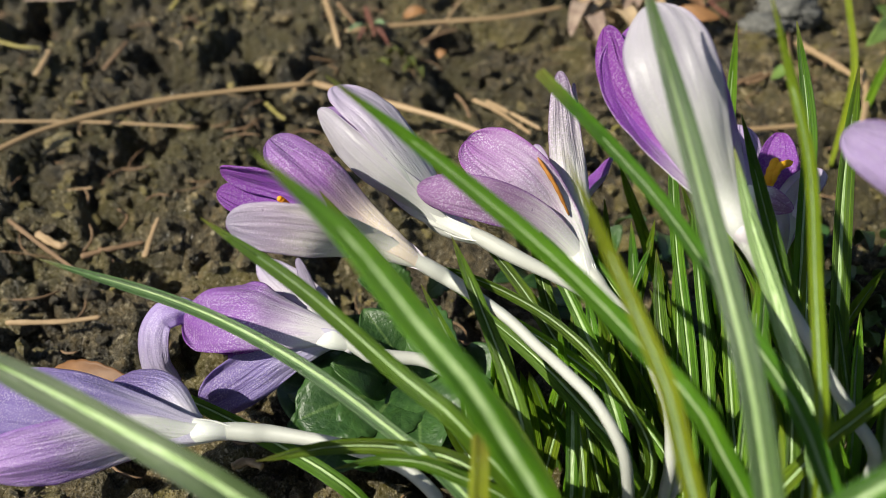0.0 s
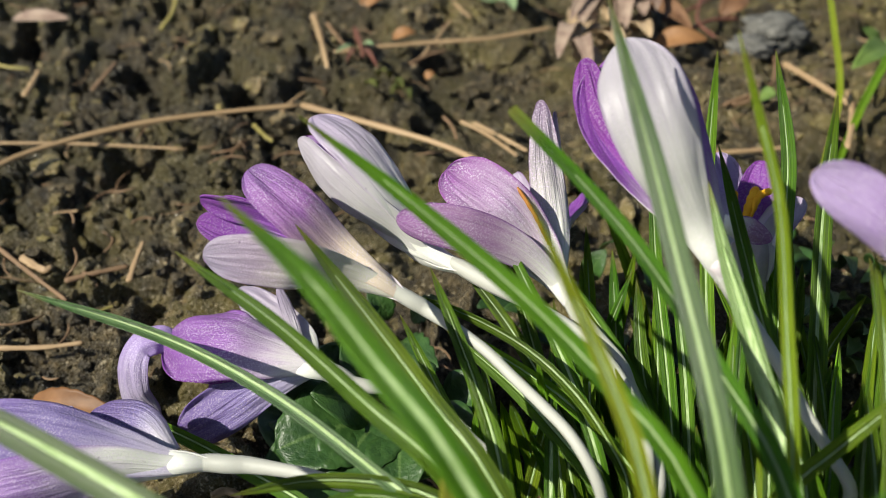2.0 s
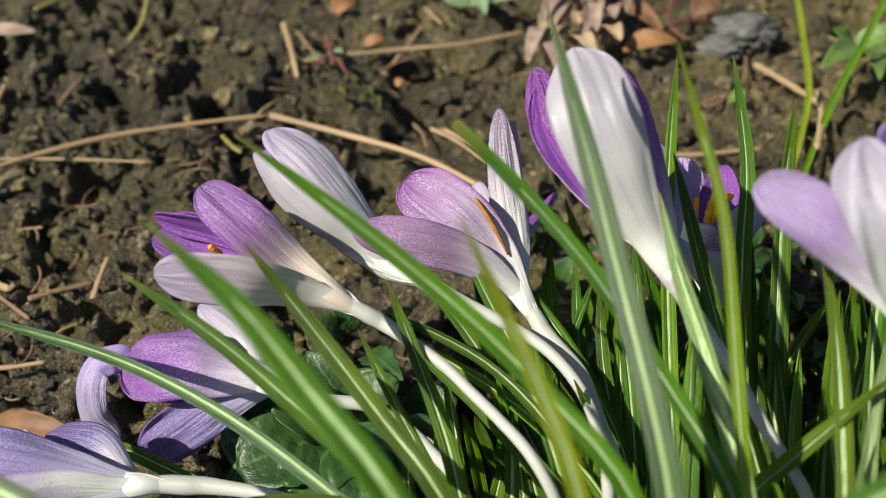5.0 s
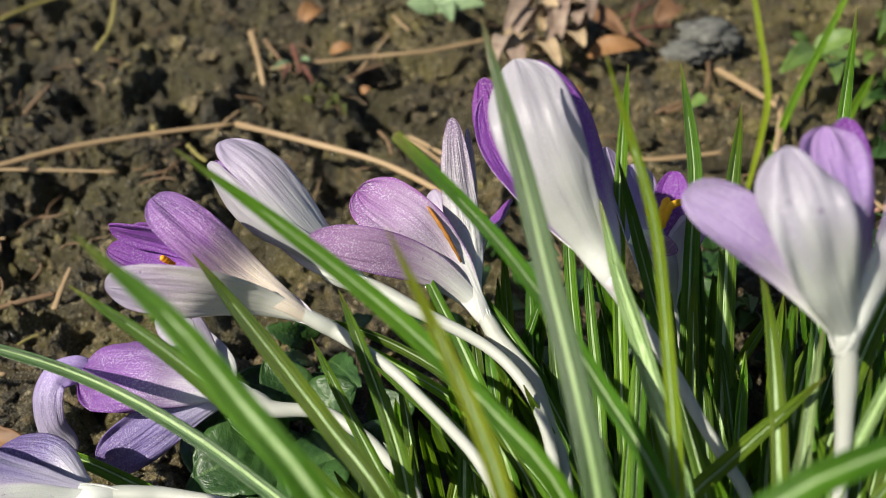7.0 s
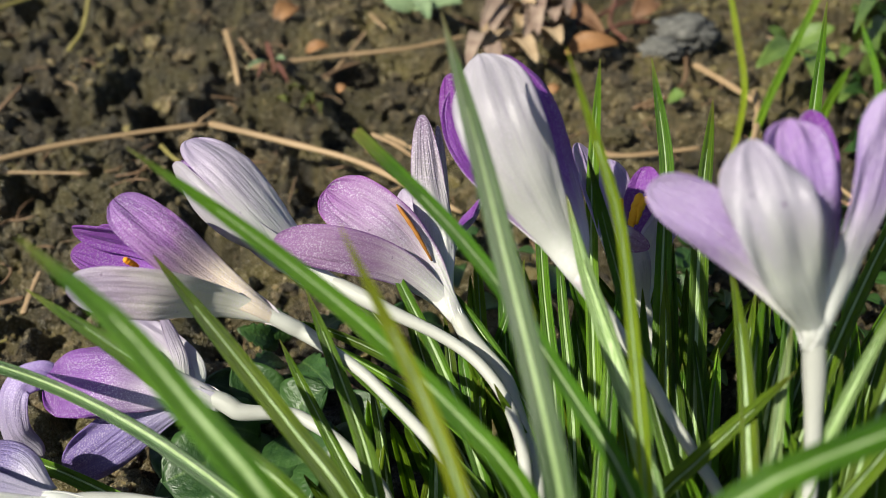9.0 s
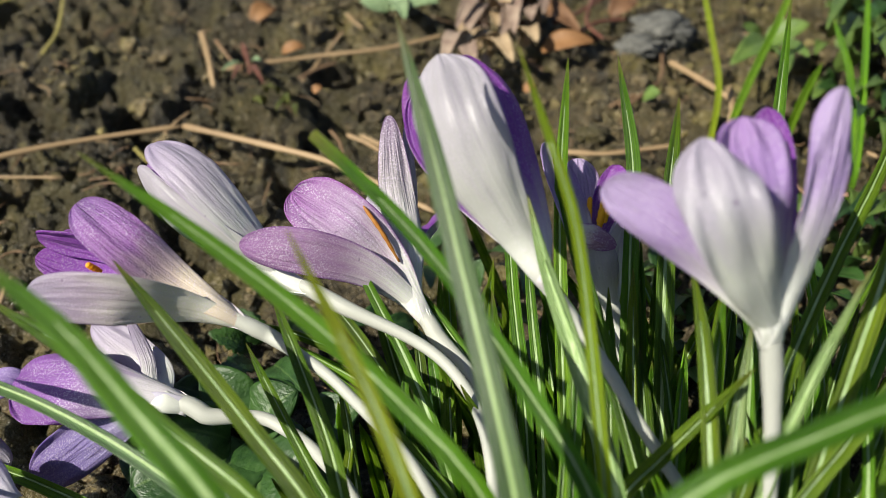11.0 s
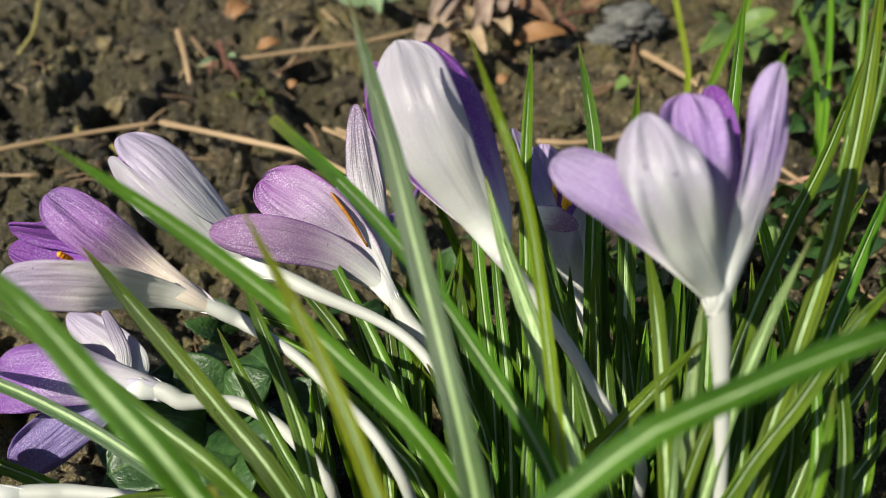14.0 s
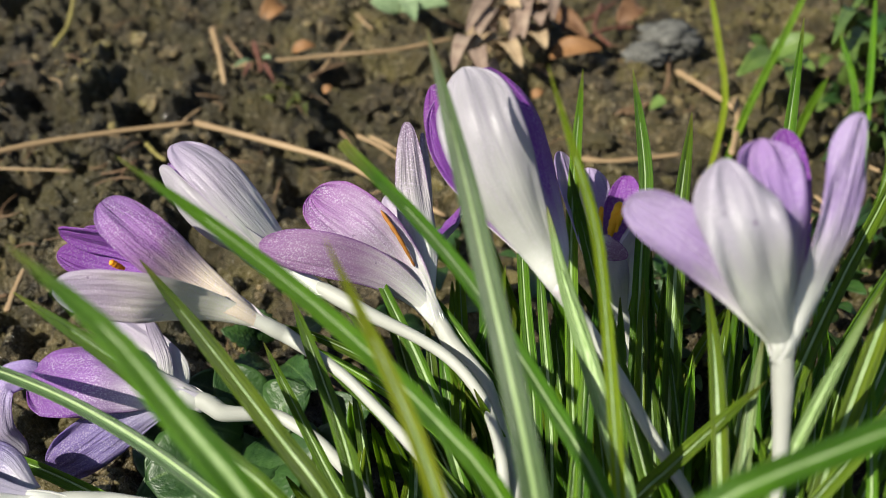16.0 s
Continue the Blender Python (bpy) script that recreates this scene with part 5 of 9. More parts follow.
flower = thing("crocus_flower", (0.0476, 0.1046, 0.0), "mauve crocus flower lying open sideways with an orange stigma", "crocus", "crocus flowers")
tube(flower, [(0.0126, 0.1410, 0.0555), (0.0171, 0.1371, 0.0556), (0.0279, 0.1261, 0.0536), (0.0419, 0.1051, 0.0489), (0.0476, 0.1046, -0.0040)], 0.00129, [(0.0133, 0.1404, 0.0555), (0.0126, 0.1410, 0.0555), (0.0097, 0.1421, 0.0568), (0.0067, 0.1433, 0.0580), (0.0029, 0.1447, 0.0595)], [0.00103, 0.00132, 0.00154, 0.00175, 0.00152])
petal(flower, [(0.0080, 0.1424, 0.0583), (0.0018, 0.1438, 0.0628), (-0.0056, 0.1470, 0.0667), (-0.0136, 0.1491, 0.0751), (-0.0232, 0.1577, 0.0775)], (0.13, -0.46, 0.88), 0.0102, [petal_mauve, petal_purple], cup=0.25, full=0.62, tip=4.2, claw=0.30)
petal(flower, [(0.0077, 0.1420, 0.0579), (0.0007, 0.1425, 0.0613), (-0.0045, 0.1414, 0.0645), (-0.0141, 0.1375, 0.0702), (-0.0296, 0.1404, 0.0697)], (-0.05, -0.95, 0.32), 0.0102, [petal_pearl, petal_lilac], cup=0.35, full=0.6, tip=4.0, claw=0.35)
petal(flower, [(0.0082, 0.1437, 0.0575), (0.0023, 0.1482, 0.0600), (-0.0093, 0.1551, 0.0621), (-0.0232, 0.1626, 0.0626), (-0.0369, 0.1660, 0.0644)], (-0.07, 0.99, 0.11), 0.0082, [petal_plum, petal_purple], cup=0.6, full=0.66, claw=0.43)
petal(flower, [(0.0077, 0.1432, 0.0567), (0.0007, 0.1467, 0.0575), (-0.0112, 0.1553, 0.0575), (-0.0255, 0.1621, 0.0570), (-0.0380, 0.1648, 0.0596)], (-0.31, 0.50, -0.81), 0.0103, [petal_plum, petal_purple], cup=0.6, full=0.68, claw=0.35)
petal(flower, [(0.0081, 0.1437, 0.0573), (0.0021, 0.1482, 0.0595), (-0.0131, 0.1592, 0.0574), (-0.0254, 0.1675, 0.0573), (-0.0352, 0.1734, 0.0577)], (0.05, 0.99, -0.12), 0.0110, [petal_plum, petal_purple], claw=0.32)
pistil(flower, "stigma", [(-0.0191, 0.1495, 0.0673), (-0.0203, 0.1492, 0.0685), (-0.0213, 0.1490, 0.0697)], 0.00065, stigma_orange)
settle(flower)

flower = thing("crocus_flower", (0.0296, 0.1172, 0.0), "wilting violet crocus flower with a curled petal, near the soil", "crocus", "crocus flowers")
tube(flower, [(-0.0035, 0.1423, 0.0322), (0.0055, 0.1422, 0.0316), (0.0153, 0.1360, 0.0311), (0.0218, 0.1280, 0.0311), (0.0274, 0.1191, 0.0300), (0.0296, 0.1172, -0.0040)], 0.00165, [(-0.0022, 0.1423, 0.0321), (-0.0035, 0.1423, 0.0322), (-0.0061, 0.1435, 0.0329), (-0.0086, 0.1447, 0.0336), (-0.0126, 0.1458, 0.0339)], [0.00132, 0.00168, 0.00187, 0.00206, 0.00179])
petal(flower, [(-0.0076, 0.1440, 0.0344), (-0.0143, 0.1457, 0.0370), (-0.0229, 0.1466, 0.0392), (-0.0327, 0.1479, 0.0408), (-0.0477, 0.1537, 0.0338)], (0.10, -0.24, 0.97), 0.0210, [petal_wilt, petal_plum], cup=1.15, ruffle=0.09, full=0.62, tip=3.0, claw=0.25)
petal(flower, [(-0.0078, 0.1433, 0.0339), (-0.0149, 0.1438, 0.0355), (-0.0268, 0.1444, 0.0350), (-0.0329, 0.1436, 0.0340), (-0.0405, 0.1452, 0.0312)], (0.11, -0.88, 0.46), 0.0049, [petal_plum, petal_plum], cup=0.7, claw=0.86)
petal(flower, [(-0.0078, 0.1433, 0.0338), (-0.0150, 0.1436, 0.0352), (-0.0249, 0.1417, 0.0317), (-0.0333, 0.1397, 0.0261), (-0.0425, 0.1388, 0.0188)], (-0.24, -0.88, 0.40), 0.0114, [petal_blue, petal_blue], cup=0.35, full=0.62, tip=3.4, ruffle=0.12, claw=0.37)
petal(flower, [(-0.0077, 0.1436, 0.0342), (-0.0146, 0.1446, 0.0365), (-0.0180, 0.1551, 0.0336), (-0.0327, 0.1673, 0.0375)], (0.26, -0.62, 0.74), 0.0090, [petal_pale, petal_blue], cup=0.4, claw=0.47)
petal(flower, [(-0.0077, 0.1436, 0.0342), (-0.0146, 0.1446, 0.0365), (-0.0187, 0.1562, 0.0365), (-0.0222, 0.1619, 0.0431)], (0.26, -0.62, 0.74), 0.0032, [petal_pale, petal_blue], cup=0.8, claw=0.90)
petal(flower, [(-0.0074, 0.1449, 0.0325), (-0.0138, 0.1481, 0.0317), (-0.0284, 0.1498, 0.0263), (-0.0401, 0.1543, 0.0186)], (0.02, 0.64, -0.77), 0.0146, [petal_purple, petal_purple], claw=0.29)
petal_strip(flower, [(-0.0455, 0.1537, 0.0338), (-0.0490, 0.1526, 0.0356), (-0.0528, 0.1507, 0.0349), (-0.0541, 0.1467, 0.0316), (-0.0532, 0.1433, 0.0258), (-0.0489, 0.1421, 0.0196)], 0.0084, (-0.36, -0.46, 0.81), [petal_curl, petal_curl])
settle(flower)

flower = thing("crocus_flower", (0.0162, 0.1030, 0.0), "pale violet crocus flower lying flat on the soil", "crocus", "crocus flowers")
tube(flower, [(-0.0217, 0.1207, 0.0328), (-0.0055, 0.1158, 0.0346), (0.0100, 0.1033, 0.0382), (0.0162, 0.1030, -0.0040)], 0.00150, [(-0.0193, 0.1200, 0.0331), (-0.0217, 0.1207, 0.0328), (-0.0261, 0.1208, 0.0330), (-0.0306, 0.1210, 0.0332), (-0.0358, 0.1205, 0.0337)], [0.00120, 0.00153, 0.00165, 0.00176, 0.00153])
petal(flower, [(-0.0287, 0.1205, 0.0339), (-0.0378, 0.1193, 0.0360), (-0.0474, 0.1197, 0.0381), (-0.0611, 0.1198, 0.0415), (-0.0827, 0.1235, 0.0397)], (0.10, -0.45, 0.89), 0.0155, [petal_blue, petal_blue], cup=0.6, full=0.62, claw=0.23)
petal(flower, [(-0.0288, 0.1200, 0.0333), (-0.0379, 0.1181, 0.0345), (-0.0471, 0.1160, 0.0367), (-0.0612, 0.1112, 0.0372), (-0.0753, 0.1102, 0.0345)], (-0.09, -0.96, 0.26), 0.0140, [petal_violet, petal_violet], cup=0.7, full=0.62, claw=0.27)
petal(flower, [(-0.0380, 0.1230, 0.0335), (-0.0455, 0.1285, 0.0368), (-0.0560, 0.1300, 0.0362)], (-0.10, -0.25, 1.00), 0.0090, [petal_blue, petal_lilac], cup=0.9, claw=0.5)
petal(flower, [(-0.0288, 0.1218, 0.0330), (-0.0381, 0.1225, 0.0337), (-0.0616, 0.1232, 0.0282), (-0.0832, 0.1267, 0.0231)], (-0.01, 0.99, -0.13), 0.0142, [petal_lilac, petal_purple], claw=0.25)
petal(flower, [(-0.0287, 0.1203, 0.0338), (-0.0378, 0.1189, 0.0357), (-0.0607, 0.1223, 0.0303), (-0.0867, 0.1223, 0.0272)], (0.00, -0.62, 0.79), 0.0137, [petal_lilac, petal_purple], claw=0.26)
petal_strip(flower, [(-0.0548, 0.1269, 0.0327), (-0.0571, 0.1282, 0.0342), (-0.0587, 0.1294, 0.0357), (-0.0610, 0.1323, 0.0362)], 0.0021, (-0.36, -0.46, 0.81), [petal_pale, petal_blue])
settle(flower)

flower = thing("crocus_flower", (0.0881, 0.1154, 0.0), "violet crocus flower behind the leaves with golden anthers", "crocus", "crocus flowers")
tube(flower, [(0.0844, 0.1511, 0.0407), (0.0861, 0.1430, 0.0357), (0.0875, 0.1312, 0.0310), (0.0879, 0.1171, 0.0263), (0.0881, 0.1154, -0.0040)], 0.00156, [(0.0846, 0.1499, 0.0400), (0.0844, 0.1511, 0.0407), (0.0840, 0.1540, 0.0427), (0.0837, 0.1569, 0.0447), (0.0833, 0.1599, 0.0473)], [0.00124, 0.00159, 0.00185, 0.00209, 0.00181])
petal(flower, [(0.0832, 0.1562, 0.0432), (0.0809, 0.1629, 0.0461), (0.0770, 0.1741, 0.0561), (0.0734, 0.1904, 0.0665)], (-0.61, 0.63, -0.48), 0.0112, [petal_orchid, petal_orchid], cup=0.6, full=0.66, claw=0.38)
petal(flower, [(0.0838, 0.1564, 0.0431), (0.0831, 0.1635, 0.0456), (0.0818, 0.1803, 0.0514), (0.0821, 0.1942, 0.0591)], (-0.06, 0.94, -0.35), 0.0116, [petal_lilac, petal_orchid], cup=0.6, full=0.66, claw=0.37)
petal(flower, [(0.0842, 0.1564, 0.0432), (0.0846, 0.1634, 0.0459), (0.0876, 0.1768, 0.0521), (0.0902, 0.1885, 0.0605)], (0.35, 0.84, -0.42), 0.0113, [petal_plum, petal_purple], cup=0.6, full=0.58, tip=1.7, claw=0.38)
petal(flower, [(0.0847, 0.1562, 0.0434), (0.0860, 0.1627, 0.0469), (0.0894, 0.1695, 0.0544), (0.0956, 0.1756, 0.0592)], (0.78, 0.53, -0.32), 0.0090, [petal_lilac, petal_pale], cup=0.6, full=0.66, claw=0.47)
petal(flower, [(0.0836, 0.1548, 0.0430), (0.0818, 0.1568, 0.0500), (0.0800, 0.1572, 0.0560), (0.0783, 0.1574, 0.0618)], (-0.14, -0.92, -0.20), 0.0078, [petal_white, petal_lilac], cup=0.6, full=0.7, tip=4, claw=0.45)
petal(flower, [(0.0722, 0.1566, 0.0654), (0.0758, 0.1558, 0.0652), (0.0790, 0.1551, 0.0643), (0.0818, 0.1544, 0.0634)], (0.05, -0.95, 0.10), 0.0056, [petal_grey, petal_grey], cup=0.4, full=0.45, tip=1.3, claw=0.80, ruffle=0.10, label="tip curled over, dusky purple")
petal(flower, [(0.0846, 0.1553, 0.0445), (0.0856, 0.1597, 0.0505), (0.0853, 0.1626, 0.0568), (0.0902, 0.1698, 0.0612)], (0.60, -0.80, 0.07), 0.0082, [petal_pale, petal_pale], cup=0.4, claw=0.52)
pistil(flower, "anther", [(0.0836, 0.1736, 0.0527), (0.0845, 0.1752, 0.0566), (0.0861, 0.1778, 0.0606)], 0.00117, anther_yellow)
pistil(flower, "anther", [(0.0849, 0.1739, 0.0547), (0.0863, 0.1756, 0.0594), (0.0895, 0.1768, 0.0602)], 0.00091, anther_yellow)
pistil(flower, "anther", [(0.0821, 0.1756, 0.0535), (0.0820, 0.1775, 0.0559), (0.0823, 0.1794, 0.0582)], 0.00065, anther_yellow)
settle(flower)

flower = thing("crocus_flower", (0.0941, 0.0880, 0.0), "pale lilac crocus flower standing tall and opening, white throat", "crocus", "crocus flowers")
tube(flower, [(0.0905, 0.1026, 0.0811), (0.0910, 0.1004, 0.0760), (0.0913, 0.0969, 0.0686), (0.0915, 0.0927, 0.0587), (0.0922, 0.0894, 0.0482), (0.0935, 0.0866, 0.0354), (0.0941, 0.0880, -0.0040)], 0.00141, [(0.0906, 0.1022, 0.0803), (0.0905, 0.1026, 0.0811), (0.0902, 0.1034, 0.0832), (0.0899, 0.1042, 0.0853), (0.0892, 0.1053, 0.0878)], [0.00113, 0.00144, 0.00163, 0.00180, 0.00156])
petal(flower, [(0.0896, 0.1030, 0.0848), (0.0879, 0.1036, 0.0897), (0.0812, 0.1069, 0.0974), (0.0739, 0.1102, 0.1030), (0.0660, 0.1157, 0.1066)], (-0.43, -0.80, 0.42), 0.0083, [petal_orchid, petal_purple], cup=0.4, full=0.68, tip=3.4, claw=0.44)
petal(flower, [(0.0899, 0.1030, 0.0849), (0.0886, 0.1034, 0.0900), (0.0834, 0.1029, 0.0998), (0.0789, 0.1051, 0.1091), (0.0775, 0.1143, 0.1139)], (-0.12, -0.80, 0.59), 0.0108, [petal_silk, petal_pale], cup=0.55, ruffle=0.14, full=0.66, tip=4.4, claw=0.36)
petal(flower, [(0.0901, 0.1030, 0.0849), (0.0890, 0.1036, 0.0901), (0.0868, 0.1076, 0.0985), (0.0855, 0.1110, 0.1072), (0.0850, 0.1205, 0.1130)], (0.06, -0.74, 0.68), 0.0098, [petal_violet, petal_purple], cup=0.35, ruffle=0.14, full=0.72, tip=3.6, claw=0.40)
petal(flower, [(0.0907, 0.1034, 0.0849), (0.0909, 0.1045, 0.0901), (0.0917, 0.1103, 0.0971), (0.0930, 0.1156, 0.1030), (0.0934, 0.1221, 0.1079)], (0.77, -0.53, 0.36), 0.0045, [petal_violet, petal_lilac], cup=0.7, full=0.66, claw=0.82)
petal(flower, [(0.0904, 0.1033, 0.0849), (0.0906, 0.1040, 0.0901), (0.0922, 0.1067, 0.0975), (0.0941, 0.1102, 0.1072), (0.0973, 0.1185, 0.1181)], (0.22, -0.87, 0.43), 0.0066, [petal_orchid, petal_lilac], cup=0.55, ruffle=0.12, full=0.70, tip=2.2, claw=0.45)
petal(flower, [(0.0903, 0.1047, 0.0842), (0.0897, 0.1082, 0.0880), (0.0916, 0.1162, 0.0956), (0.0935, 0.1254, 0.1024), (0.0934, 0.1304, 0.1086)], (0.29, 0.89, -0.34), 0.0077, [petal_lilac, petal_purple], claw=0.48)
settle(flower)


# ---- weeds, litter and small things on the soil ----
straw([(-0.1640, 0.2150, 0.0100), (-0.1360, 0.2540, 0.0120), (-0.1230, 0.2680, 0.0120), (-0.0960, 0.2835, 0.0120), (-0.0670, 0.2925, 0.0120), (-0.0379, 0.2985, 0.0120)], 0.00130, straw_dull, "long brown dry stalk lying on the soil", "straw", "dry_straw", 0.60)
straw([(-0.0387, 0.2986, 0.0120), (-0.0073, 0.2831, 0.0120), (0.0172, 0.2693, 0.0120), (0.0398, 0.2481, 0.0120), (0.0503, 0.2383, 0.0120)], 0.00128, straw_tan, "long pale dry stalk lying on the soil", "straw", "dry_straw", 0.60)
straw([(-0.1800, 0.2775, 0.0070), (-0.1480, 0.2780, 0.0070), (-0.1170, 0.2780, 0.0070), (-0.0770, 0.2760, 0.0065)], 0.00072, straw_dull, "thin pale straw lying on the soil", "straw", "dry_straw", 0.60)
straw([(-0.0462, 0.3887, 0.0080), (-0.0400, 0.3653, 0.0080), (-0.0333, 0.3355, 0.0080)], 0.00148, straw_tan, "short pale straw stuck in the soil", "straw", "dry_straw", 0.60)
straw([(-0.0390, 0.3816, 0.0070), (-0.0299, 0.3615, 0.0070), (-0.0219, 0.3470, 0.0070)], 0.00086, straw_brown, "thin brown twig on the soil", "straw", "dry_straw", 0.60)
straw([(-0.0325, 0.3526, 0.0070), (-0.0161, 0.3572, 0.0070), (0.0055, 0.3619, 0.0070), (0.0352, 0.3674, 0.0070), (0.0636, 0.3791, 0.0070)], 0.00111, straw_tan, "pale thin grass stalk lying on the soil", "straw", "dry_straw", 0.60)
straw([(0.0014, 0.3434, 0.0050), (0.0079, 0.3615, 0.0050), (0.0174, 0.3899, 0.0050)], 0.00086, straw_tan, "thin dry grass blade on mossy soil", "straw", "dry_straw", 0.60)
straw([(0.1575, 0.3476, 0.0060), (0.1673, 0.3271, 0.0060), (0.1776, 0.3014, 0.0060)], 0.00162, straw_tan, "pale broken straw lying on the soil", "straw", "dry_straw", 0.60)
straw([(0.1632, 0.3846, 0.0050), (0.1567, 0.3560, 0.0050), (0.1474, 0.3307, 0.0050), (0.1233, 0.3129, 0.0050)], 0.00117, straw_brown, "bent brown stalk lying on the soil", "straw", "dry_straw", 0.60)
straw([(0.0998, 0.2831, 0.0040), (0.1161, 0.2810, 0.0040), (0.1423, 0.2847, 0.0040)], 0.00104, straw_tan, "dry stalk lying behind the flowers", "straw", "dry_straw", 0.60)
straw([(0.1706, 0.3122, 0.0120), (0.1648, 0.2928, 0.0120), (0.1553, 0.2715, 0.0120)], 0.00158, straw_tan, "dry brown leaf sheath", "straw", "dry_straw", 0.60)
straw([(-0.1241, 0.2222, 0.0060), (-0.1065, 0.2078, 0.0060), (-0.0922, 0.1965, 0.0060)], 0.00075, straw_brown, "thin reddish twig lying on the soil", "straw", "dry_straw", 0.60)
straw([(-0.1060, 0.1765, 0.0070), (-0.0913, 0.1771, 0.0070), (-0.0812, 0.1790, 0.0070)], 0.00082, straw_tan, "dry pale twig lying on the soil", "straw", "dry_straw", 0.60)
straw([(-0.0951, 0.2038, 0.0070), (-0.0877, 0.2073, 0.0070), (-0.0785, 0.2109, 0.0070)], 0.00091, straw_brown, "brown twig lying on the soil", "straw", "dry_straw", 0.60)
straw([(-0.0753, 0.2016, 0.0090), (-0.0760, 0.2096, 0.0090), (-0.0764, 0.2201, 0.0090)], 0.00099, straw_tan, "weathered splinter standing in the soil", "straw", "dry_straw", 0.60)
straw([(-0.1128, 0.2155, 0.0060), (-0.1039, 0.2099, 0.0060), (-0.1021, 0.2117, 0.0060)], 0.00134, straw_tan, "curled pale bark chip on the soil", "bark chip", "bark_chip", 0.40)
plant = thing("bark_chip", (-0.1660, 0.3765, 0.0), "pale flat bark chip lying on the soil", "bark chip")
ovate(plant, (-0.1795, 0.3790, 0.0090), (-0.1520, 0.3745, 0.0110), (0.10, -0.35, 1.00), 0.0080, dead_pink, 0.05, 0.12, name="chip", sharp=0.8)
settle(plant)
straw([(-0.1251, 0.3192, 0.0060), (-0.1239, 0.3335, 0.0060), (-0.1230, 0.3436, 0.0060)], 0.00116, straw_brown, "small twig lying on the soil", "straw", "dry_straw", 0.60)
straw([(-0.1501, 0.3142, 0.0060), (-0.1512, 0.3258, 0.0060), (-0.1525, 0.3355, 0.0060)], 0.00160, straw_tan, "short broken straw on the soil", "straw", "dry_straw", 0.60)
straw([(0.0259, 0.2984, 0.0050), (0.0351, 0.2892, 0.0050), (0.0448, 0.2789, 0.0050)], 0.00094, straw_tan, "straw lying behind the flowers", "straw", "dry_straw", 0.60)
straw([(0.0207, 0.2979, 0.0060), (0.0302, 0.2887, 0.0060), (0.0410, 0.2739, 0.0060)], 0.00084, straw_tan, "thin straw behind the flowers", "straw", "dry_straw", 0.60)
straw([(-0.1653, 0.4055, 0.0080), (-0.1550, 0.4216, 0.0080), (-0.1383, 0.4385, 0.0080)], 0.00137, straw_olive, "olive dry stem on the soil", "straw", "dry_straw", 0.60)
straw([(-0.1119, 0.3728, 0.0070), (-0.1120, 0.3964, 0.0070), (-0.1199, 0.4367, 0.0070)], 0.00118, straw_olive, "olive dry stem lying on the soil", "straw", "dry_straw", 0.60)
straw([(-0.0566, 0.2942, 0.0060), (-0.0511, 0.2863, 0.0060), (-0.0474, 0.2824, 0.0060)], 0.00093, straw_olive, "small yellowish sprig on the soil", "straw", "dry_straw", 0.60)
straw([(0.1694, 0.2357, 0.0080), (0.1864, 0.2437, 0.0080), (0.2009, 0.2372, 0.0080)], 0.00085, straw_pink, "pinkish dry stalk among the weeds", "straw", "dry_straw", 0.60)
straw([(0.1771, 0.2485, 0.0100), (0.1852, 0.2297, 0.0100), (0.1944, 0.2196, 0.0100)], 0.00082, straw_tan, "dry stalk among the weeds", "straw", "dry_straw", 0.60)
straw([(0.1698, 0.2247, 0.0070), (0.1833, 0.2318, 0.0070), (0.2033, 0.2297, 0.0070)], 0.00074, straw_pink, "dry reddish stalk among the weeds", "straw", "dry_straw", 0.60)
straw([(0.2066, 0.2736, 0.0060), (0.2141, 0.2670, 0.0060), (0.2301, 0.2691, 0.0060)], 0.00092, straw_tan, "dry grass stalk among the weeds", "straw", "dry_straw", 0.60)
straw([(0.1738, 0.2599, 0.0050), (0.1775, 0.2489, 0.0050), (0.1850, 0.2431, 0.0050)], 0.00077, straw_brown, "dry twig among the weeds", "straw", "dry_straw", 0.60)
straw([(-0.0356, 0.1292, 0.0100), (-0.0327, 0.1307, 0.0100), (-0.0287, 0.1293, 0.0100)], 0.00101, straw_tan, "tan curled husk lying under the leaves", "husk", "dry_husk", 0.90)
straw([(0.1271, 0.3118, 0.0060), (0.1335, 0.3148, 0.0060), (0.1417, 0.3243, 0.0060)], 0.00101, straw_brown, "bent dry twig on the soil", "straw", "dry_straw", 0.60)
straw([(-0.0552, 0.1826, 0.0060), (-0.0562, 0.1857, 0.0060), (-0.0581, 0.1870, 0.0060)], 0.00041, straw_tan, "small bit of dry straw on the soil", "plant litter", "plant_scrap", 0.60)
straw([(0.0143, 0.3013, 0.0060), (0.0177, 0.2939, 0.0060), (0.0194, 0.2847, 0.0060)], 0.00074, straw_brown, "brown plant scrap on the soil", "plant litter", "plant_scrap", 0.60)
straw([(-0.1772, 0.3432, 0.0060), (-0.1665, 0.3383, 0.0060), (-0.1571, 0.3371, 0.0060)], 0.00093, straw_olive, "olive plant scrap on the soil", "plant litter", "plant_scrap", 0.60)
straw([(-0.0937, 0.2115, 0.0060), (-0.0897, 0.2071, 0.0060), (-0.0855, 0.2029, 0.0060)], 0.00071, straw_brown, "short dark twig on the soil", "plant litter", "plant_scrap", 0.60)
straw([(0.0186, 0.4082, 0.0060), (0.0225, 0.3986, 0.0060), (0.0263, 0.3907, 0.0060)], 0.00080, straw_tan, "small bit of dry straw on the soil", "plant litter", "plant_scrap", 0.60)
straw([(0.1021, 0.3438, 0.0060), (0.0971, 0.3520, 0.0060), (0.0930, 0.3593, 0.0060)], 0.00079, straw_brown, "brown plant scrap on the soil", "plant litter", "plant_scrap", 0.60)
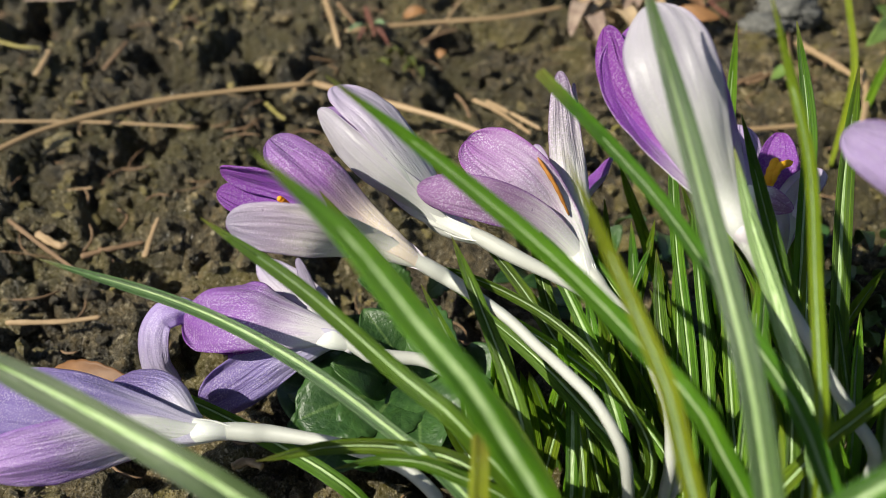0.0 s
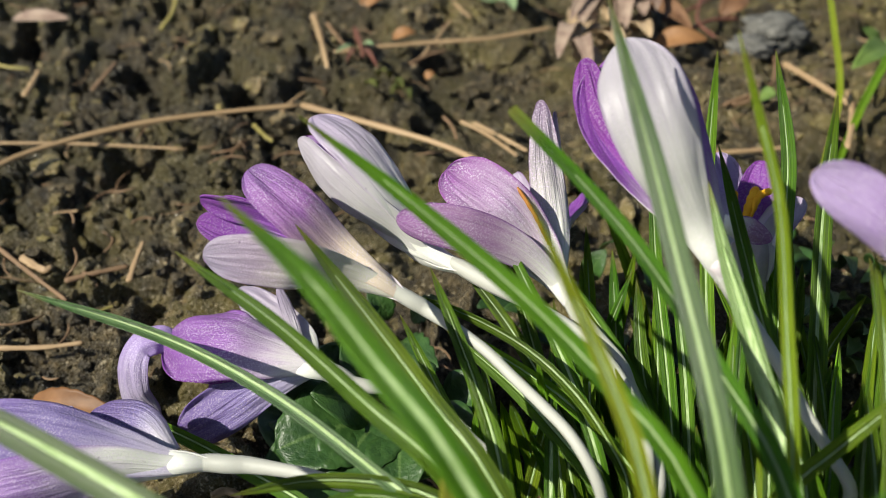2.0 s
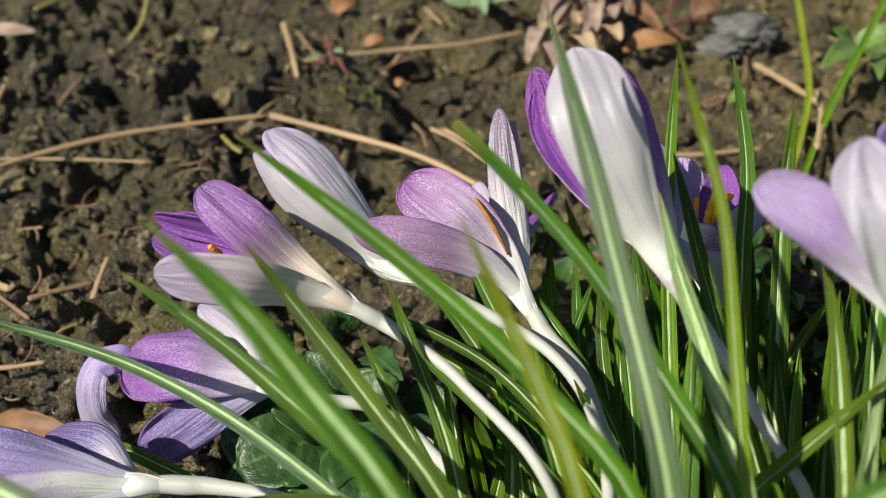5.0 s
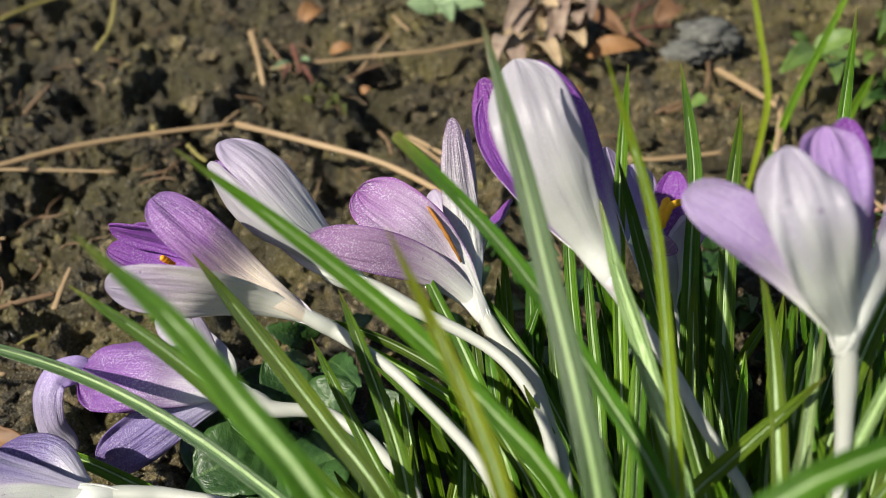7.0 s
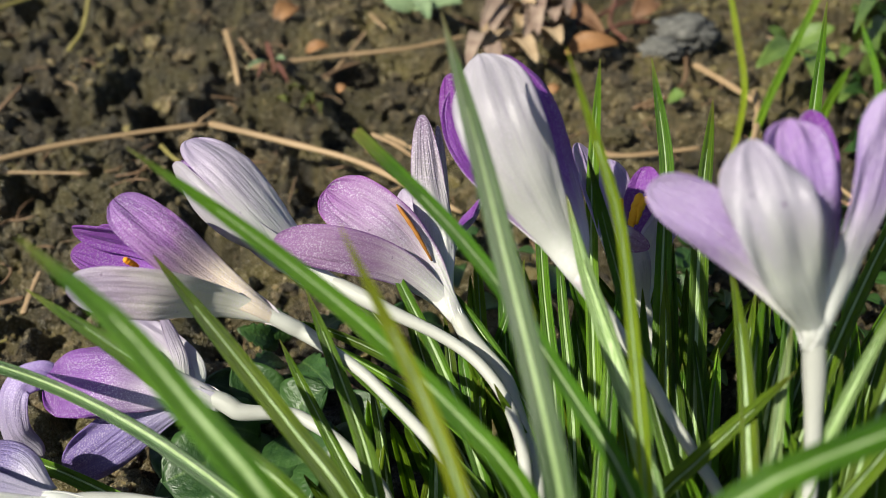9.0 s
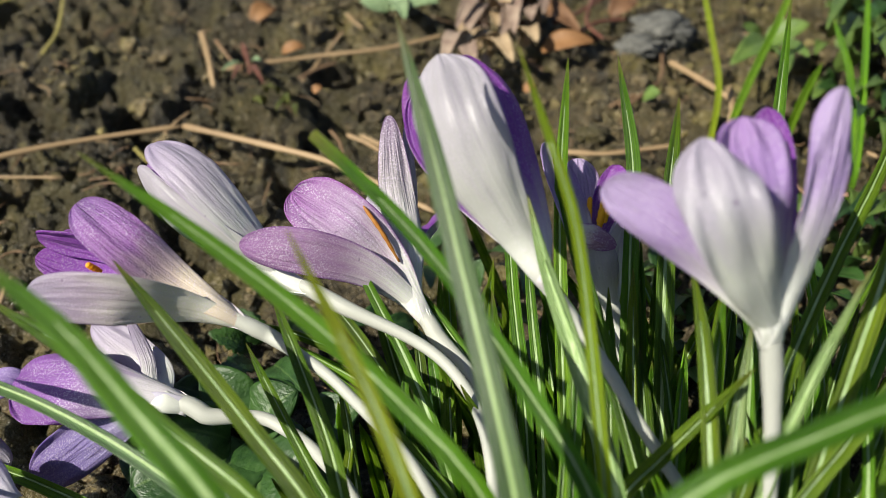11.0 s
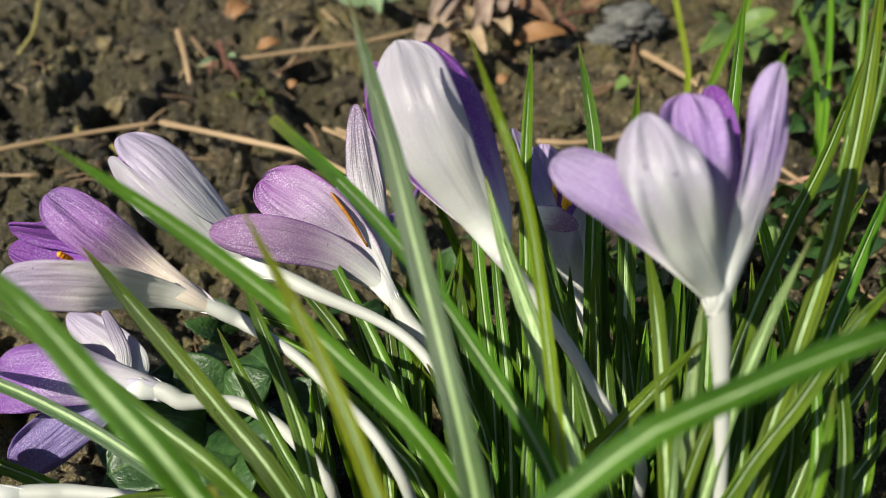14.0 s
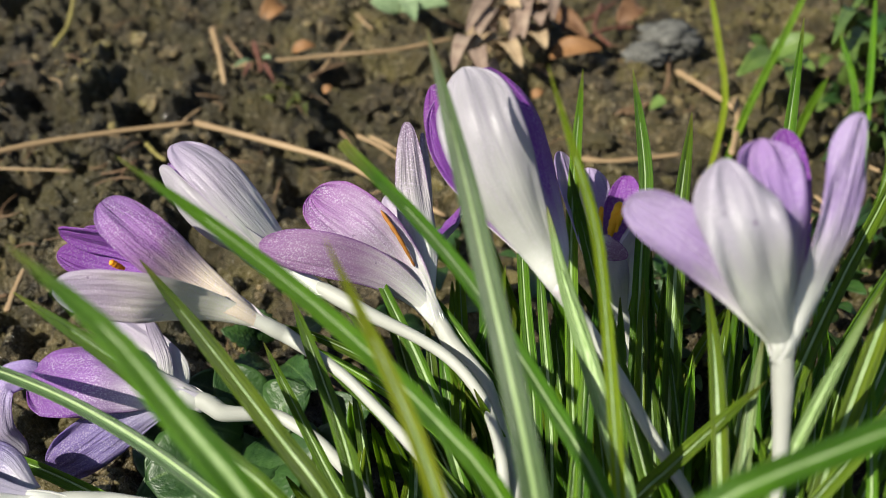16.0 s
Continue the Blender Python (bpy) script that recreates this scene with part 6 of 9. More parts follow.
straw([(-0.0827, 0.1907, 0.0060), (-0.0805, 0.1931, 0.0060), (-0.0782, 0.1945, 0.0060)], 0.00052, straw_olive, "olive plant scrap on the soil", "plant litter", "plant_scrap", 0.60)
straw([(-0.0565, 0.2801, 0.0060), (-0.0622, 0.2760, 0.0060), (-0.0681, 0.2743, 0.0060)], 0.00060, straw_brown, "short dark twig on the soil", "plant litter", "plant_scrap", 0.60)
straw([(-0.0475, 0.3037, 0.0060), (-0.0442, 0.3130, 0.0060), (-0.0406, 0.3195, 0.0060)], 0.00077, straw_tan, "small bit of dry straw on the soil", "plant litter", "plant_scrap", 0.60)
straw([(-0.0448, 0.2128, 0.0060), (-0.0471, 0.2150, 0.0060), (-0.0491, 0.2156, 0.0060)], 0.00060, straw_brown, "brown plant scrap on the soil", "plant litter", "plant_scrap", 0.60)
straw([(-0.0327, 0.2844, 0.0060), (-0.0293, 0.2834, 0.0060), (-0.0265, 0.2824, 0.0060)], 0.00071, straw_olive, "olive plant scrap on the soil", "plant litter", "plant_scrap", 0.60)
straw([(0.1617, 0.3258, 0.0060), (0.1668, 0.3320, 0.0060), (0.1709, 0.3398, 0.0060)], 0.00055, straw_brown, "short dark twig on the soil", "plant litter", "plant_scrap", 0.60)
straw([(-0.1035, 0.2393, 0.0060), (-0.1073, 0.2387, 0.0060), (-0.1113, 0.2378, 0.0060)], 0.00048, straw_tan, "small bit of dry straw on the soil", "plant litter", "plant_scrap", 0.60)
straw([(0.0000, 0.3441, 0.0060), (0.0077, 0.3524, 0.0060), (0.0152, 0.3574, 0.0060)], 0.00093, straw_brown, "brown plant scrap on the soil", "plant litter", "plant_scrap", 0.60)
straw([(0.0731, 0.2798, 0.0060), (0.0714, 0.2784, 0.0060), (0.0692, 0.2748, 0.0060)], 0.00079, straw_olive, "olive plant scrap on the soil", "plant litter", "plant_scrap", 0.60)
plant = thing("weed_plant", (-0.0041, 0.1624, 0.0), "low weed with broad dark glossy leaves under the crocuses", "weed", "weeds")
ovate(plant, (-0.0017, 0.1423, 0.0200), (-0.0203, 0.1327, 0.0220), (-0.10, -0.35, 1.00), 0.0205, weed_green, 0.10, 0.07, sharp=0.6)
ovate(plant, (-0.0019, 0.1456, 0.0200), (-0.0134, 0.1417, 0.0300), (-0.10, -0.35, 1.00), 0.0130, weed_green, 0.12, 0.00)
ovate(plant, (0.0019, 0.1456, 0.0180), (-0.0076, 0.1256, 0.0200), (-0.10, -0.35, 1.00), 0.0190, weed_green, 0.10, 0.07, sharp=0.6)
ovate(plant, (0.0032, 0.1456, 0.0200), (0.0149, 0.1287, 0.0200), (-0.10, -0.35, 1.00), 0.0190, weed_green, 0.10, 0.07, sharp=0.6)
ovate(plant, (0.0017, 0.1507, 0.0200), (-0.0077, 0.1591, 0.0300), (-0.10, -0.35, 1.00), 0.0121, weed_green, 0.12, 0.00)
ovate(plant, (0.0031, 0.1490, 0.0200), (0.0135, 0.1523, 0.0280), (-0.10, -0.35, 1.00), 0.0134, weed_green, 0.12, 0.00)
ovate(plant, (-0.0030, 0.1399, 0.0150), (-0.0151, 0.1255, 0.0160), (-0.10, -0.35, 1.00), 0.0190, weed_green, 0.10, 0.07, sharp=0.6)
ovate(plant, (0.0061, 0.1392, 0.0200), (0.0068, 0.1216, 0.0200), (-0.10, -0.35, 1.00), 0.0139, weed_green, 0.12, 0.00)
ovate(plant, (0.0110, 0.1441, 0.0180), (0.0235, 0.1332, 0.0200), (-0.10, -0.35, 1.00), 0.0145, weed_green, 0.12, 0.00)
ovate(plant, (-0.0060, 0.1605, 0.0150), (-0.0170, 0.1632, 0.0200), (-0.10, -0.35, 1.00), 0.0111, weed_green, 0.12, 0.00)
ovate(plant, (-0.0102, 0.1454, 0.0120), (-0.0280, 0.1503, 0.0140), (-0.10, -0.35, 1.00), 0.0184, weed_green, 0.12, 0.00)
ovate(plant, (-0.0073, 0.1405, 0.0100), (-0.0250, 0.1311, 0.0120), (-0.10, -0.35, 1.00), 0.0176, weed_green, 0.12, 0.00)
ovate(plant, (0.0080, 0.1560, 0.0120), (0.0009, 0.1634, 0.0200), (-0.10, -0.35, 1.00), 0.0143, weed_green, 0.12, 0.00)
ovate(plant, (0.0162, 0.1525, 0.0120), (0.0268, 0.1527, 0.0200), (-0.10, -0.35, 1.00), 0.0139, weed_green, 0.12, 0.00)
ovate(plant, (-0.0159, 0.1470, 0.0100), (-0.0032, 0.1256, 0.0140), (-0.10, -0.35, 1.00), 0.0176, weed_green, 0.12, 0.00)
ovate(plant, (-0.0223, 0.1556, 0.0120), (-0.0094, 0.1406, 0.0160), (-0.10, -0.35, 1.00), 0.0153, weed_green, 0.12, 0.00)
ovate(plant, (-0.0113, 0.1558, 0.0120), (-0.0257, 0.1631, 0.0160), (-0.10, -0.35, 1.00), 0.0144, weed_green, 0.12, 0.00)
settle(plant)
plant = thing("weed_plant", (-0.0012, 0.1916, 0.0), "small weed with notched mid-green leaves on the soil", "weed", "weeds")
ovate(plant, (-0.0023, 0.1819, 0.0120), (-0.0115, 0.1805, 0.0200), (0.00, -0.40, 1.00), 0.0074, weed_green, 0.12, 0.25)
ovate(plant, (0.0006, 0.1840, 0.0120), (-0.0051, 0.1889, 0.0200), (0.00, -0.40, 1.00), 0.0076, weed_green, 0.12, 0.25)
ovate(plant, (0.0042, 0.1755, 0.0120), (0.0141, 0.1582, 0.0200), (0.00, -0.40, 1.00), 0.0085, weed_green, 0.12, 0.25)
ovate(plant, (0.0066, 0.1837, 0.0120), (0.0161, 0.1837, 0.0200), (0.00, -0.40, 1.00), 0.0075, weed_green, 0.12, 0.25)
ovate(plant, (-0.0002, 0.1757, 0.0120), (-0.0082, 0.1645, 0.0200), (0.00, -0.40, 1.00), 0.0071, weed_green, 0.12, 0.25)
settle(plant)
plant = thing("weed_plant", (0.2062, 0.3672, 0.0), "green weed with oval leaves behind the crocuses", "weed", "weeds")
ovate(plant, (0.1997, 0.3456, 0.0120), (0.1684, 0.3117, 0.0220), (0.00, -0.40, 1.00), 0.0114, weed_bright, 0.12, 0.06)
ovate(plant, (0.1983, 0.3483, 0.0120), (0.2135, 0.3455, 0.0220), (0.00, -0.40, 1.00), 0.0114, weed_bright, 0.12, 0.06)
ovate(plant, (0.1963, 0.3431, 0.0120), (0.2007, 0.3153, 0.0220), (0.00, -0.40, 1.00), 0.0100, weed_bright, 0.12, 0.06)
ovate(plant, (0.1959, 0.3484, 0.0120), (0.1853, 0.3465, 0.0220), (0.00, -0.40, 1.00), 0.0086, weed_bright, 0.12, 0.06)
ovate(plant, (0.1977, 0.3404, 0.0120), (0.1865, 0.3019, 0.0220), (0.00, -0.40, 1.00), 0.0081, weed_bright, 0.12, 0.06)
settle(plant)
plant = thing("weed_plant", (0.2613, 0.3545, 0.0), "bushy green weeds with small lobed leaves", "weed", "weeds")
ovate(plant, (0.2837, 0.3484, 0.0080), (0.2475, 0.2907, 0.0383), (-0.18, -0.40, 1.00), 0.0057, weed_bright, 0.12, 0.12)
ovate(plant, (0.2533, 0.2974, 0.0080), (0.2627, 0.2924, 0.0112), (-0.59, -0.40, 1.00), 0.0097, weed_bright, 0.12, 0.12)
ovate(plant, (0.3027, 0.4236, 0.0080), (0.2706, 0.3878, 0.0300), (-0.20, -0.40, 1.00), 0.0092, weed_green, 0.12, 0.12)
ovate(plant, (0.2097, 0.2762, 0.0080), (0.2074, 0.2759, 0.0130), (-0.03, -0.40, 1.00), 0.0044, weed_bright, 0.12, 0.12)
ovate(plant, (0.2467, 0.3528, 0.0080), (0.2172, 0.3048, 0.0378), (0.05, -0.40, 1.00), 0.0068, weed_bright, 0.12, 0.12)
ovate(plant, (0.2874, 0.3922, 0.0080), (0.2257, 0.3116, 0.0397), (-0.53, -0.40, 1.00), 0.0095, weed_green, 0.12, 0.12)
ovate(plant, (0.2131, 0.3036, 0.0080), (0.1912, 0.2638, 0.0349), (0.11, -0.40, 1.00), 0.0048, weed_bright, 0.12, 0.12)
ovate(plant, (0.2823, 0.3611, 0.0080), (0.2325, 0.3012, 0.0352), (-0.30, -0.40, 1.00), 0.0069, weed_bright, 0.12, 0.12)
ovate(plant, (0.2136, 0.2775, 0.0080), (0.1985, 0.2418, 0.0342), (-0.52, -0.40, 1.00), 0.0086, weed_green, 0.12, 0.12)
ovate(plant, (0.2217, 0.3303, 0.0080), (0.2120, 0.3033, 0.0291), (0.26, -0.40, 1.00), 0.0095, weed_bright, 0.12, 0.12)
ovate(plant, (0.2519, 0.3878, 0.0080), (0.2275, 0.3504, 0.0194), (-0.49, -0.40, 1.00), 0.0069, weed_bright, 0.12, 0.12)
ovate(plant, (0.2890, 0.4262, 0.0080), (0.2545, 0.3967, 0.0234), (-0.04, -0.40, 1.00), 0.0121, weed_green, 0.12, 0.12)
ovate(plant, (0.2316, 0.2758, 0.0080), (0.2241, 0.2711, 0.0201), (0.22, -0.40, 1.00), 0.0083, weed_bright, 0.12, 0.12)
ovate(plant, (0.2391, 0.3536, 0.0080), (0.2101, 0.3083, 0.0366), (0.17, -0.40, 1.00), 0.0067, weed_bright, 0.12, 0.12)
ovate(plant, (0.2521, 0.3859, 0.0080), (0.2458, 0.3502, 0.0202), (-0.25, -0.40, 1.00), 0.0106, weed_green, 0.12, 0.12)
ovate(plant, (0.2705, 0.4067, 0.0080), (0.2343, 0.3594, 0.0269), (-0.42, -0.40, 1.00), 0.0069, weed_bright, 0.12, 0.12)
ovate(plant, (0.2245, 0.2747, 0.0080), (0.2071, 0.2592, 0.0117), (-0.11, -0.40, 1.00), 0.0089, weed_bright, 0.12, 0.12)
ovate(plant, (0.2291, 0.2726, 0.0080), (0.2102, 0.2382, 0.0328), (0.28, -0.40, 1.00), 0.0064, weed_green, 0.12, 0.12)
ovate(plant, (0.2379, 0.2726, 0.0080), (0.2212, 0.2419, 0.0298), (-0.44, -0.40, 1.00), 0.0063, weed_bright, 0.12, 0.12)
ovate(plant, (0.2248, 0.2852, 0.0080), (0.2142, 0.2815, 0.0137), (-0.39, -0.40, 1.00), 0.0058, weed_bright, 0.12, 0.12)
ovate(plant, (0.2487, 0.3857, 0.0080), (0.2068, 0.3189, 0.0352), (-0.24, -0.40, 1.00), 0.0053, weed_green, 0.12, 0.12)
ovate(plant, (0.2488, 0.3149, 0.0080), (0.2412, 0.2955, 0.0147), (0.29, -0.40, 1.00), 0.0051, weed_bright, 0.12, 0.12)
ovate(plant, (0.2321, 0.3517, 0.0080), (0.2429, 0.3582, 0.0105), (0.20, -0.40, 1.00), 0.0087, weed_bright, 0.12, 0.12)
ovate(plant, (0.2753, 0.3964, 0.0080), (0.2562, 0.3726, 0.0111), (-0.02, -0.40, 1.00), 0.0094, weed_green, 0.12, 0.12)
ovate(plant, (0.2871, 0.3823, 0.0080), (0.2721, 0.3710, 0.0106), (-0.07, -0.40, 1.00), 0.0067, weed_bright, 0.12, 0.12)
ovate(plant, (0.2268, 0.2881, 0.0080), (0.1997, 0.2424, 0.0300), (-0.54, -0.40, 1.00), 0.0062, weed_bright, 0.12, 0.12)
ovate(plant, (0.2311, 0.3094, 0.0080), (0.2040, 0.2647, 0.0273), (-0.23, -0.40, 1.00), 0.0062, weed_green, 0.12, 0.12)
ovate(plant, (0.2529, 0.2829, 0.0080), (0.2529, 0.2799, 0.0157), (-0.03, -0.40, 1.00), 0.0066, weed_bright, 0.12, 0.12)
ovate(plant, (0.2491, 0.3356, 0.0080), (0.2165, 0.3008, 0.0342), (-0.49, -0.40, 1.00), 0.0098, weed_bright, 0.12, 0.12)
ovate(plant, (0.2685, 0.3066, 0.0080), (0.2347, 0.2661, 0.0242), (-0.10, -0.40, 1.00), 0.0081, weed_green, 0.12, 0.12)
ovate(plant, (0.2921, 0.3980, 0.0080), (0.2722, 0.3763, 0.0117), (0.05, -0.40, 1.00), 0.0084, weed_bright, 0.12, 0.12)
ovate(plant, (0.2441, 0.3410, 0.0080), (0.2464, 0.3257, 0.0182), (-0.24, -0.40, 1.00), 0.0099, weed_bright, 0.12, 0.12)
ovate(plant, (0.2955, 0.4047, 0.0080), (0.2992, 0.4089, 0.0135), (0.04, -0.40, 1.00), 0.0080, weed_green, 0.12, 0.12)
ovate(plant, (0.3011, 0.4254, 0.0080), (0.2882, 0.4304, 0.0109), (-0.01, -0.40, 1.00), 0.0114, weed_bright, 0.12, 0.12)
ovate(plant, (0.2418, 0.3484, 0.0080), (0.2103, 0.2814, 0.0382), (-0.33, -0.40, 1.00), 0.0075, weed_bright, 0.12, 0.12)
ovate(plant, (0.2023, 0.2900, 0.0080), (0.1825, 0.2444, 0.0373), (0.22, -0.40, 1.00), 0.0064, weed_green, 0.12, 0.12)
ovate(plant, (0.2459, 0.2875, 0.0080), (0.2269, 0.2516, 0.0225), (-0.34, -0.40, 1.00), 0.0084, weed_bright, 0.12, 0.12)
ovate(plant, (0.2332, 0.2854, 0.0080), (0.2138, 0.2657, 0.0186), (-0.34, -0.40, 1.00), 0.0047, weed_bright, 0.12, 0.12)
ovate(plant, (0.2354, 0.2727, 0.0080), (0.2037, 0.2405, 0.0311), (-0.47, -0.40, 1.00), 0.0052, weed_green, 0.12, 0.12)
ovate(plant, (0.2137, 0.3168, 0.0080), (0.1989, 0.3008, 0.0122), (-0.17, -0.40, 1.00), 0.0071, weed_bright, 0.12, 0.12)
ovate(plant, (0.2282, 0.2701, 0.0080), (0.2167, 0.2426, 0.0246), (-0.04, -0.40, 1.00), 0.0065, weed_bright, 0.12, 0.12)
ovate(plant, (0.2798, 0.3334, 0.0080), (0.2378, 0.2910, 0.0339), (0.22, -0.40, 1.00), 0.0074, weed_green, 0.12, 0.12)
ovate(plant, (0.2264, 0.3044, 0.0080), (0.1972, 0.2685, 0.0341), (0.03, -0.40, 1.00), 0.0062, weed_bright, 0.12, 0.12)
ovate(plant, (0.2485, 0.3249, 0.0080), (0.2337, 0.2892, 0.0290), (-0.26, -0.40, 1.00), 0.0080, weed_bright, 0.12, 0.12)
ovate(plant, (0.2461, 0.2820, 0.0080), (0.2115, 0.2386, 0.0302), (-0.34, -0.40, 1.00), 0.0056, weed_green, 0.12, 0.12)
ovate(plant, (0.2408, 0.3758, 0.0080), (0.2211, 0.3503, 0.0274), (-0.04, -0.40, 1.00), 0.0082, weed_bright, 0.12, 0.12)
ovate(plant, (0.2252, 0.2730, 0.0080), (0.2105, 0.2503, 0.0308), (0.12, -0.40, 1.00), 0.0086, weed_bright, 0.12, 0.12)
ovate(plant, (0.2396, 0.2740, 0.0080), (0.2282, 0.2625, 0.0104), (-0.54, -0.40, 1.00), 0.0059, weed_green, 0.12, 0.12)
ovate(plant, (0.2896, 0.3362, 0.0080), (0.2640, 0.2951, 0.0255), (-0.01, -0.40, 1.00), 0.0054, weed_bright, 0.12, 0.12)
ovate(plant, (0.2722, 0.3224, 0.0080), (0.2485, 0.2954, 0.0156), (-0.30, -0.40, 1.00), 0.0085, weed_bright, 0.12, 0.12)
ovate(plant, (0.2158, 0.3119, 0.0080), (0.1991, 0.3003, 0.0169), (0.16, -0.40, 1.00), 0.0070, weed_green, 0.12, 0.12)
ovate(plant, (0.2195, 0.2798, 0.0080), (0.1871, 0.2310, 0.0321), (-0.45, -0.40, 1.00), 0.0070, weed_bright, 0.12, 0.12)
ovate(plant, (0.2147, 0.3000, 0.0080), (0.2146, 0.2849, 0.0125), (0.27, -0.40, 1.00), 0.0070, weed_bright, 0.12, 0.12)
ovate(plant, (0.3043, 0.3796, 0.0080), (0.3141, 0.3858, 0.0133), (-0.36, -0.40, 1.00), 0.0103, weed_green, 0.12, 0.12)
ovate(plant, (0.2486, 0.3044, 0.0080), (0.2202, 0.2684, 0.0248), (0.09, -0.40, 1.00), 0.0051, weed_bright, 0.12, 0.12)
ovate(plant, (0.2836, 0.3898, 0.0080), (0.2466, 0.3357, 0.0238), (0.09, -0.40, 1.00), 0.0098, weed_bright, 0.12, 0.12)
ovate(plant, (0.2192, 0.3109, 0.0080), (0.2187, 0.3075, 0.0189), (0.22, -0.40, 1.00), 0.0094, weed_green, 0.12, 0.12)
ovate(plant, (0.2789, 0.3702, 0.0080), (0.2433, 0.3010, 0.0385), (-0.08, -0.40, 1.00), 0.0087, weed_bright, 0.12, 0.12)
ovate(plant, (0.2540, 0.3662, 0.0080), (0.2207, 0.3353, 0.0229), (-0.25, -0.40, 1.00), 0.0109, weed_bright, 0.12, 0.12)
ovate(plant, (0.2788, 0.3847, 0.0080), (0.2254, 0.3032, 0.0368), (-0.27, -0.40, 1.00), 0.0096, weed_green, 0.12, 0.12)
ovate(plant, (0.2254, 0.2803, 0.0080), (0.1943, 0.2413, 0.0387), (0.20, -0.40, 1.00), 0.0062, weed_bright, 0.12, 0.12)
ovate(plant, (0.2790, 0.3906, 0.0080), (0.2640, 0.3594, 0.0302), (0.12, -0.40, 1.00), 0.0109, weed_bright, 0.12, 0.12)
ovate(plant, (0.2126, 0.3213, 0.0080), (0.2135, 0.3201, 0.0147), (0.20, -0.40, 1.00), 0.0064, weed_green, 0.12, 0.12)
ovate(plant, (0.2876, 0.3571, 0.0080), (0.2659, 0.3397, 0.0199), (0.02, -0.40, 1.00), 0.0065, weed_bright, 0.12, 0.12)
ovate(plant, (0.2443, 0.2813, 0.0080), (0.2358, 0.2820, 0.0157), (0.05, -0.40, 1.00), 0.0084, weed_bright, 0.12, 0.12)
ovate(plant, (0.2560, 0.2763, 0.0080), (0.2463, 0.2656, 0.0237), (-0.31, -0.40, 1.00), 0.0086, weed_green, 0.12, 0.12)
ovate(plant, (0.2576, 0.3218, 0.0080), (0.2377, 0.2824, 0.0275), (-0.54, -0.40, 1.00), 0.0060, weed_bright, 0.12, 0.12)
ovate(plant, (0.2325, 0.3600, 0.0080), (0.2089, 0.3038, 0.0302), (-0.17, -0.40, 1.00), 0.0072, weed_bright, 0.12, 0.12)
ovate(plant, (0.1952, 0.2804, 0.0080), (0.1780, 0.2494, 0.0233), (0.17, -0.40, 1.00), 0.0042, weed_green, 0.12, 0.12)
ovate(plant, (0.3234, 0.3984, 0.0080), (0.2825, 0.3255, 0.0353), (0.22, -0.40, 1.00), 0.0103, weed_bright, 0.12, 0.12)
ovate(plant, (0.2491, 0.2864, 0.0080), (0.2465, 0.2817, 0.0153), (-0.56, -0.40, 1.00), 0.0047, weed_bright, 0.12, 0.12)
ovate(plant, (0.1917, 0.2748, 0.0080), (0.1947, 0.2637, 0.0144), (-0.48, -0.40, 1.00), 0.0069, weed_green, 0.12, 0.12)
ovate(plant, (0.2511, 0.2757, 0.0080), (0.2213, 0.2518, 0.0280), (0.04, -0.40, 1.00), 0.0076, weed_bright, 0.12, 0.12)
ovate(plant, (0.2946, 0.3426, 0.0080), (0.2643, 0.2950, 0.0296), (-0.55, -0.40, 1.00), 0.0052, weed_bright, 0.12, 0.12)
ovate(plant, (0.2032, 0.2853, 0.0080), (0.2020, 0.2738, 0.0166), (0.29, -0.40, 1.00), 0.0049, weed_green, 0.12, 0.12)
ovate(plant, (0.2733, 0.3134, 0.0080), (0.2379, 0.2825, 0.0246), (0.28, -0.40, 1.00), 0.0087, weed_bright, 0.12, 0.12)
ovate(plant, (0.2623, 0.3133, 0.0080), (0.2577, 0.2925, 0.0135), (-0.47, -0.40, 1.00), 0.0085, weed_bright, 0.12, 0.12)
ovate(plant, (0.2740, 0.3219, 0.0080), (0.2296, 0.2783, 0.0354), (0.25, -0.40, 1.00), 0.0082, weed_green, 0.12, 0.12)
ovate(plant, (0.2615, 0.4269, 0.0080), (0.2450, 0.3684, 0.0260), (-0.26, -0.40, 1.00), 0.0119, weed_bright, 0.12, 0.12)
ovate(plant, (0.2984, 0.4039, 0.0080), (0.2521, 0.3432, 0.0302), (-0.46, -0.40, 1.00), 0.0072, weed_bright, 0.12, 0.12)
ovate(plant, (0.3381, 0.4177, 0.0080), (0.2823, 0.3324, 0.0397), (-0.37, -0.40, 1.00), 0.0064, weed_green, 0.12, 0.12)
ovate(plant, (0.2538, 0.3081, 0.0080), (0.2137, 0.2592, 0.0324), (-0.53, -0.40, 1.00), 0.0058, weed_bright, 0.12, 0.12)
ovate(plant, (0.2273, 0.3553, 0.0080), (0.2147, 0.3364, 0.0126), (-0.15, -0.40, 1.00), 0.0055, weed_bright, 0.12, 0.12)
ovate(plant, (0.2699, 0.3032, 0.0080), (0.2366, 0.2550, 0.0304), (-0.53, -0.40, 1.00), 0.0061, weed_green, 0.12, 0.12)
ovate(plant, (0.2697, 0.4190, 0.0080), (0.2194, 0.3493, 0.0359), (-0.57, -0.40, 1.00), 0.0088, weed_bright, 0.12, 0.12)
ovate(plant, (0.2460, 0.3773, 0.0080), (0.1972, 0.3027, 0.0397), (-0.28, -0.40, 1.00), 0.0066, weed_bright, 0.12, 0.12)
ovate(plant, (0.2458, 0.2669, 0.0080), (0.2064, 0.2190, 0.0356), (-0.59, -0.40, 1.00), 0.0046, weed_green, 0.12, 0.12)
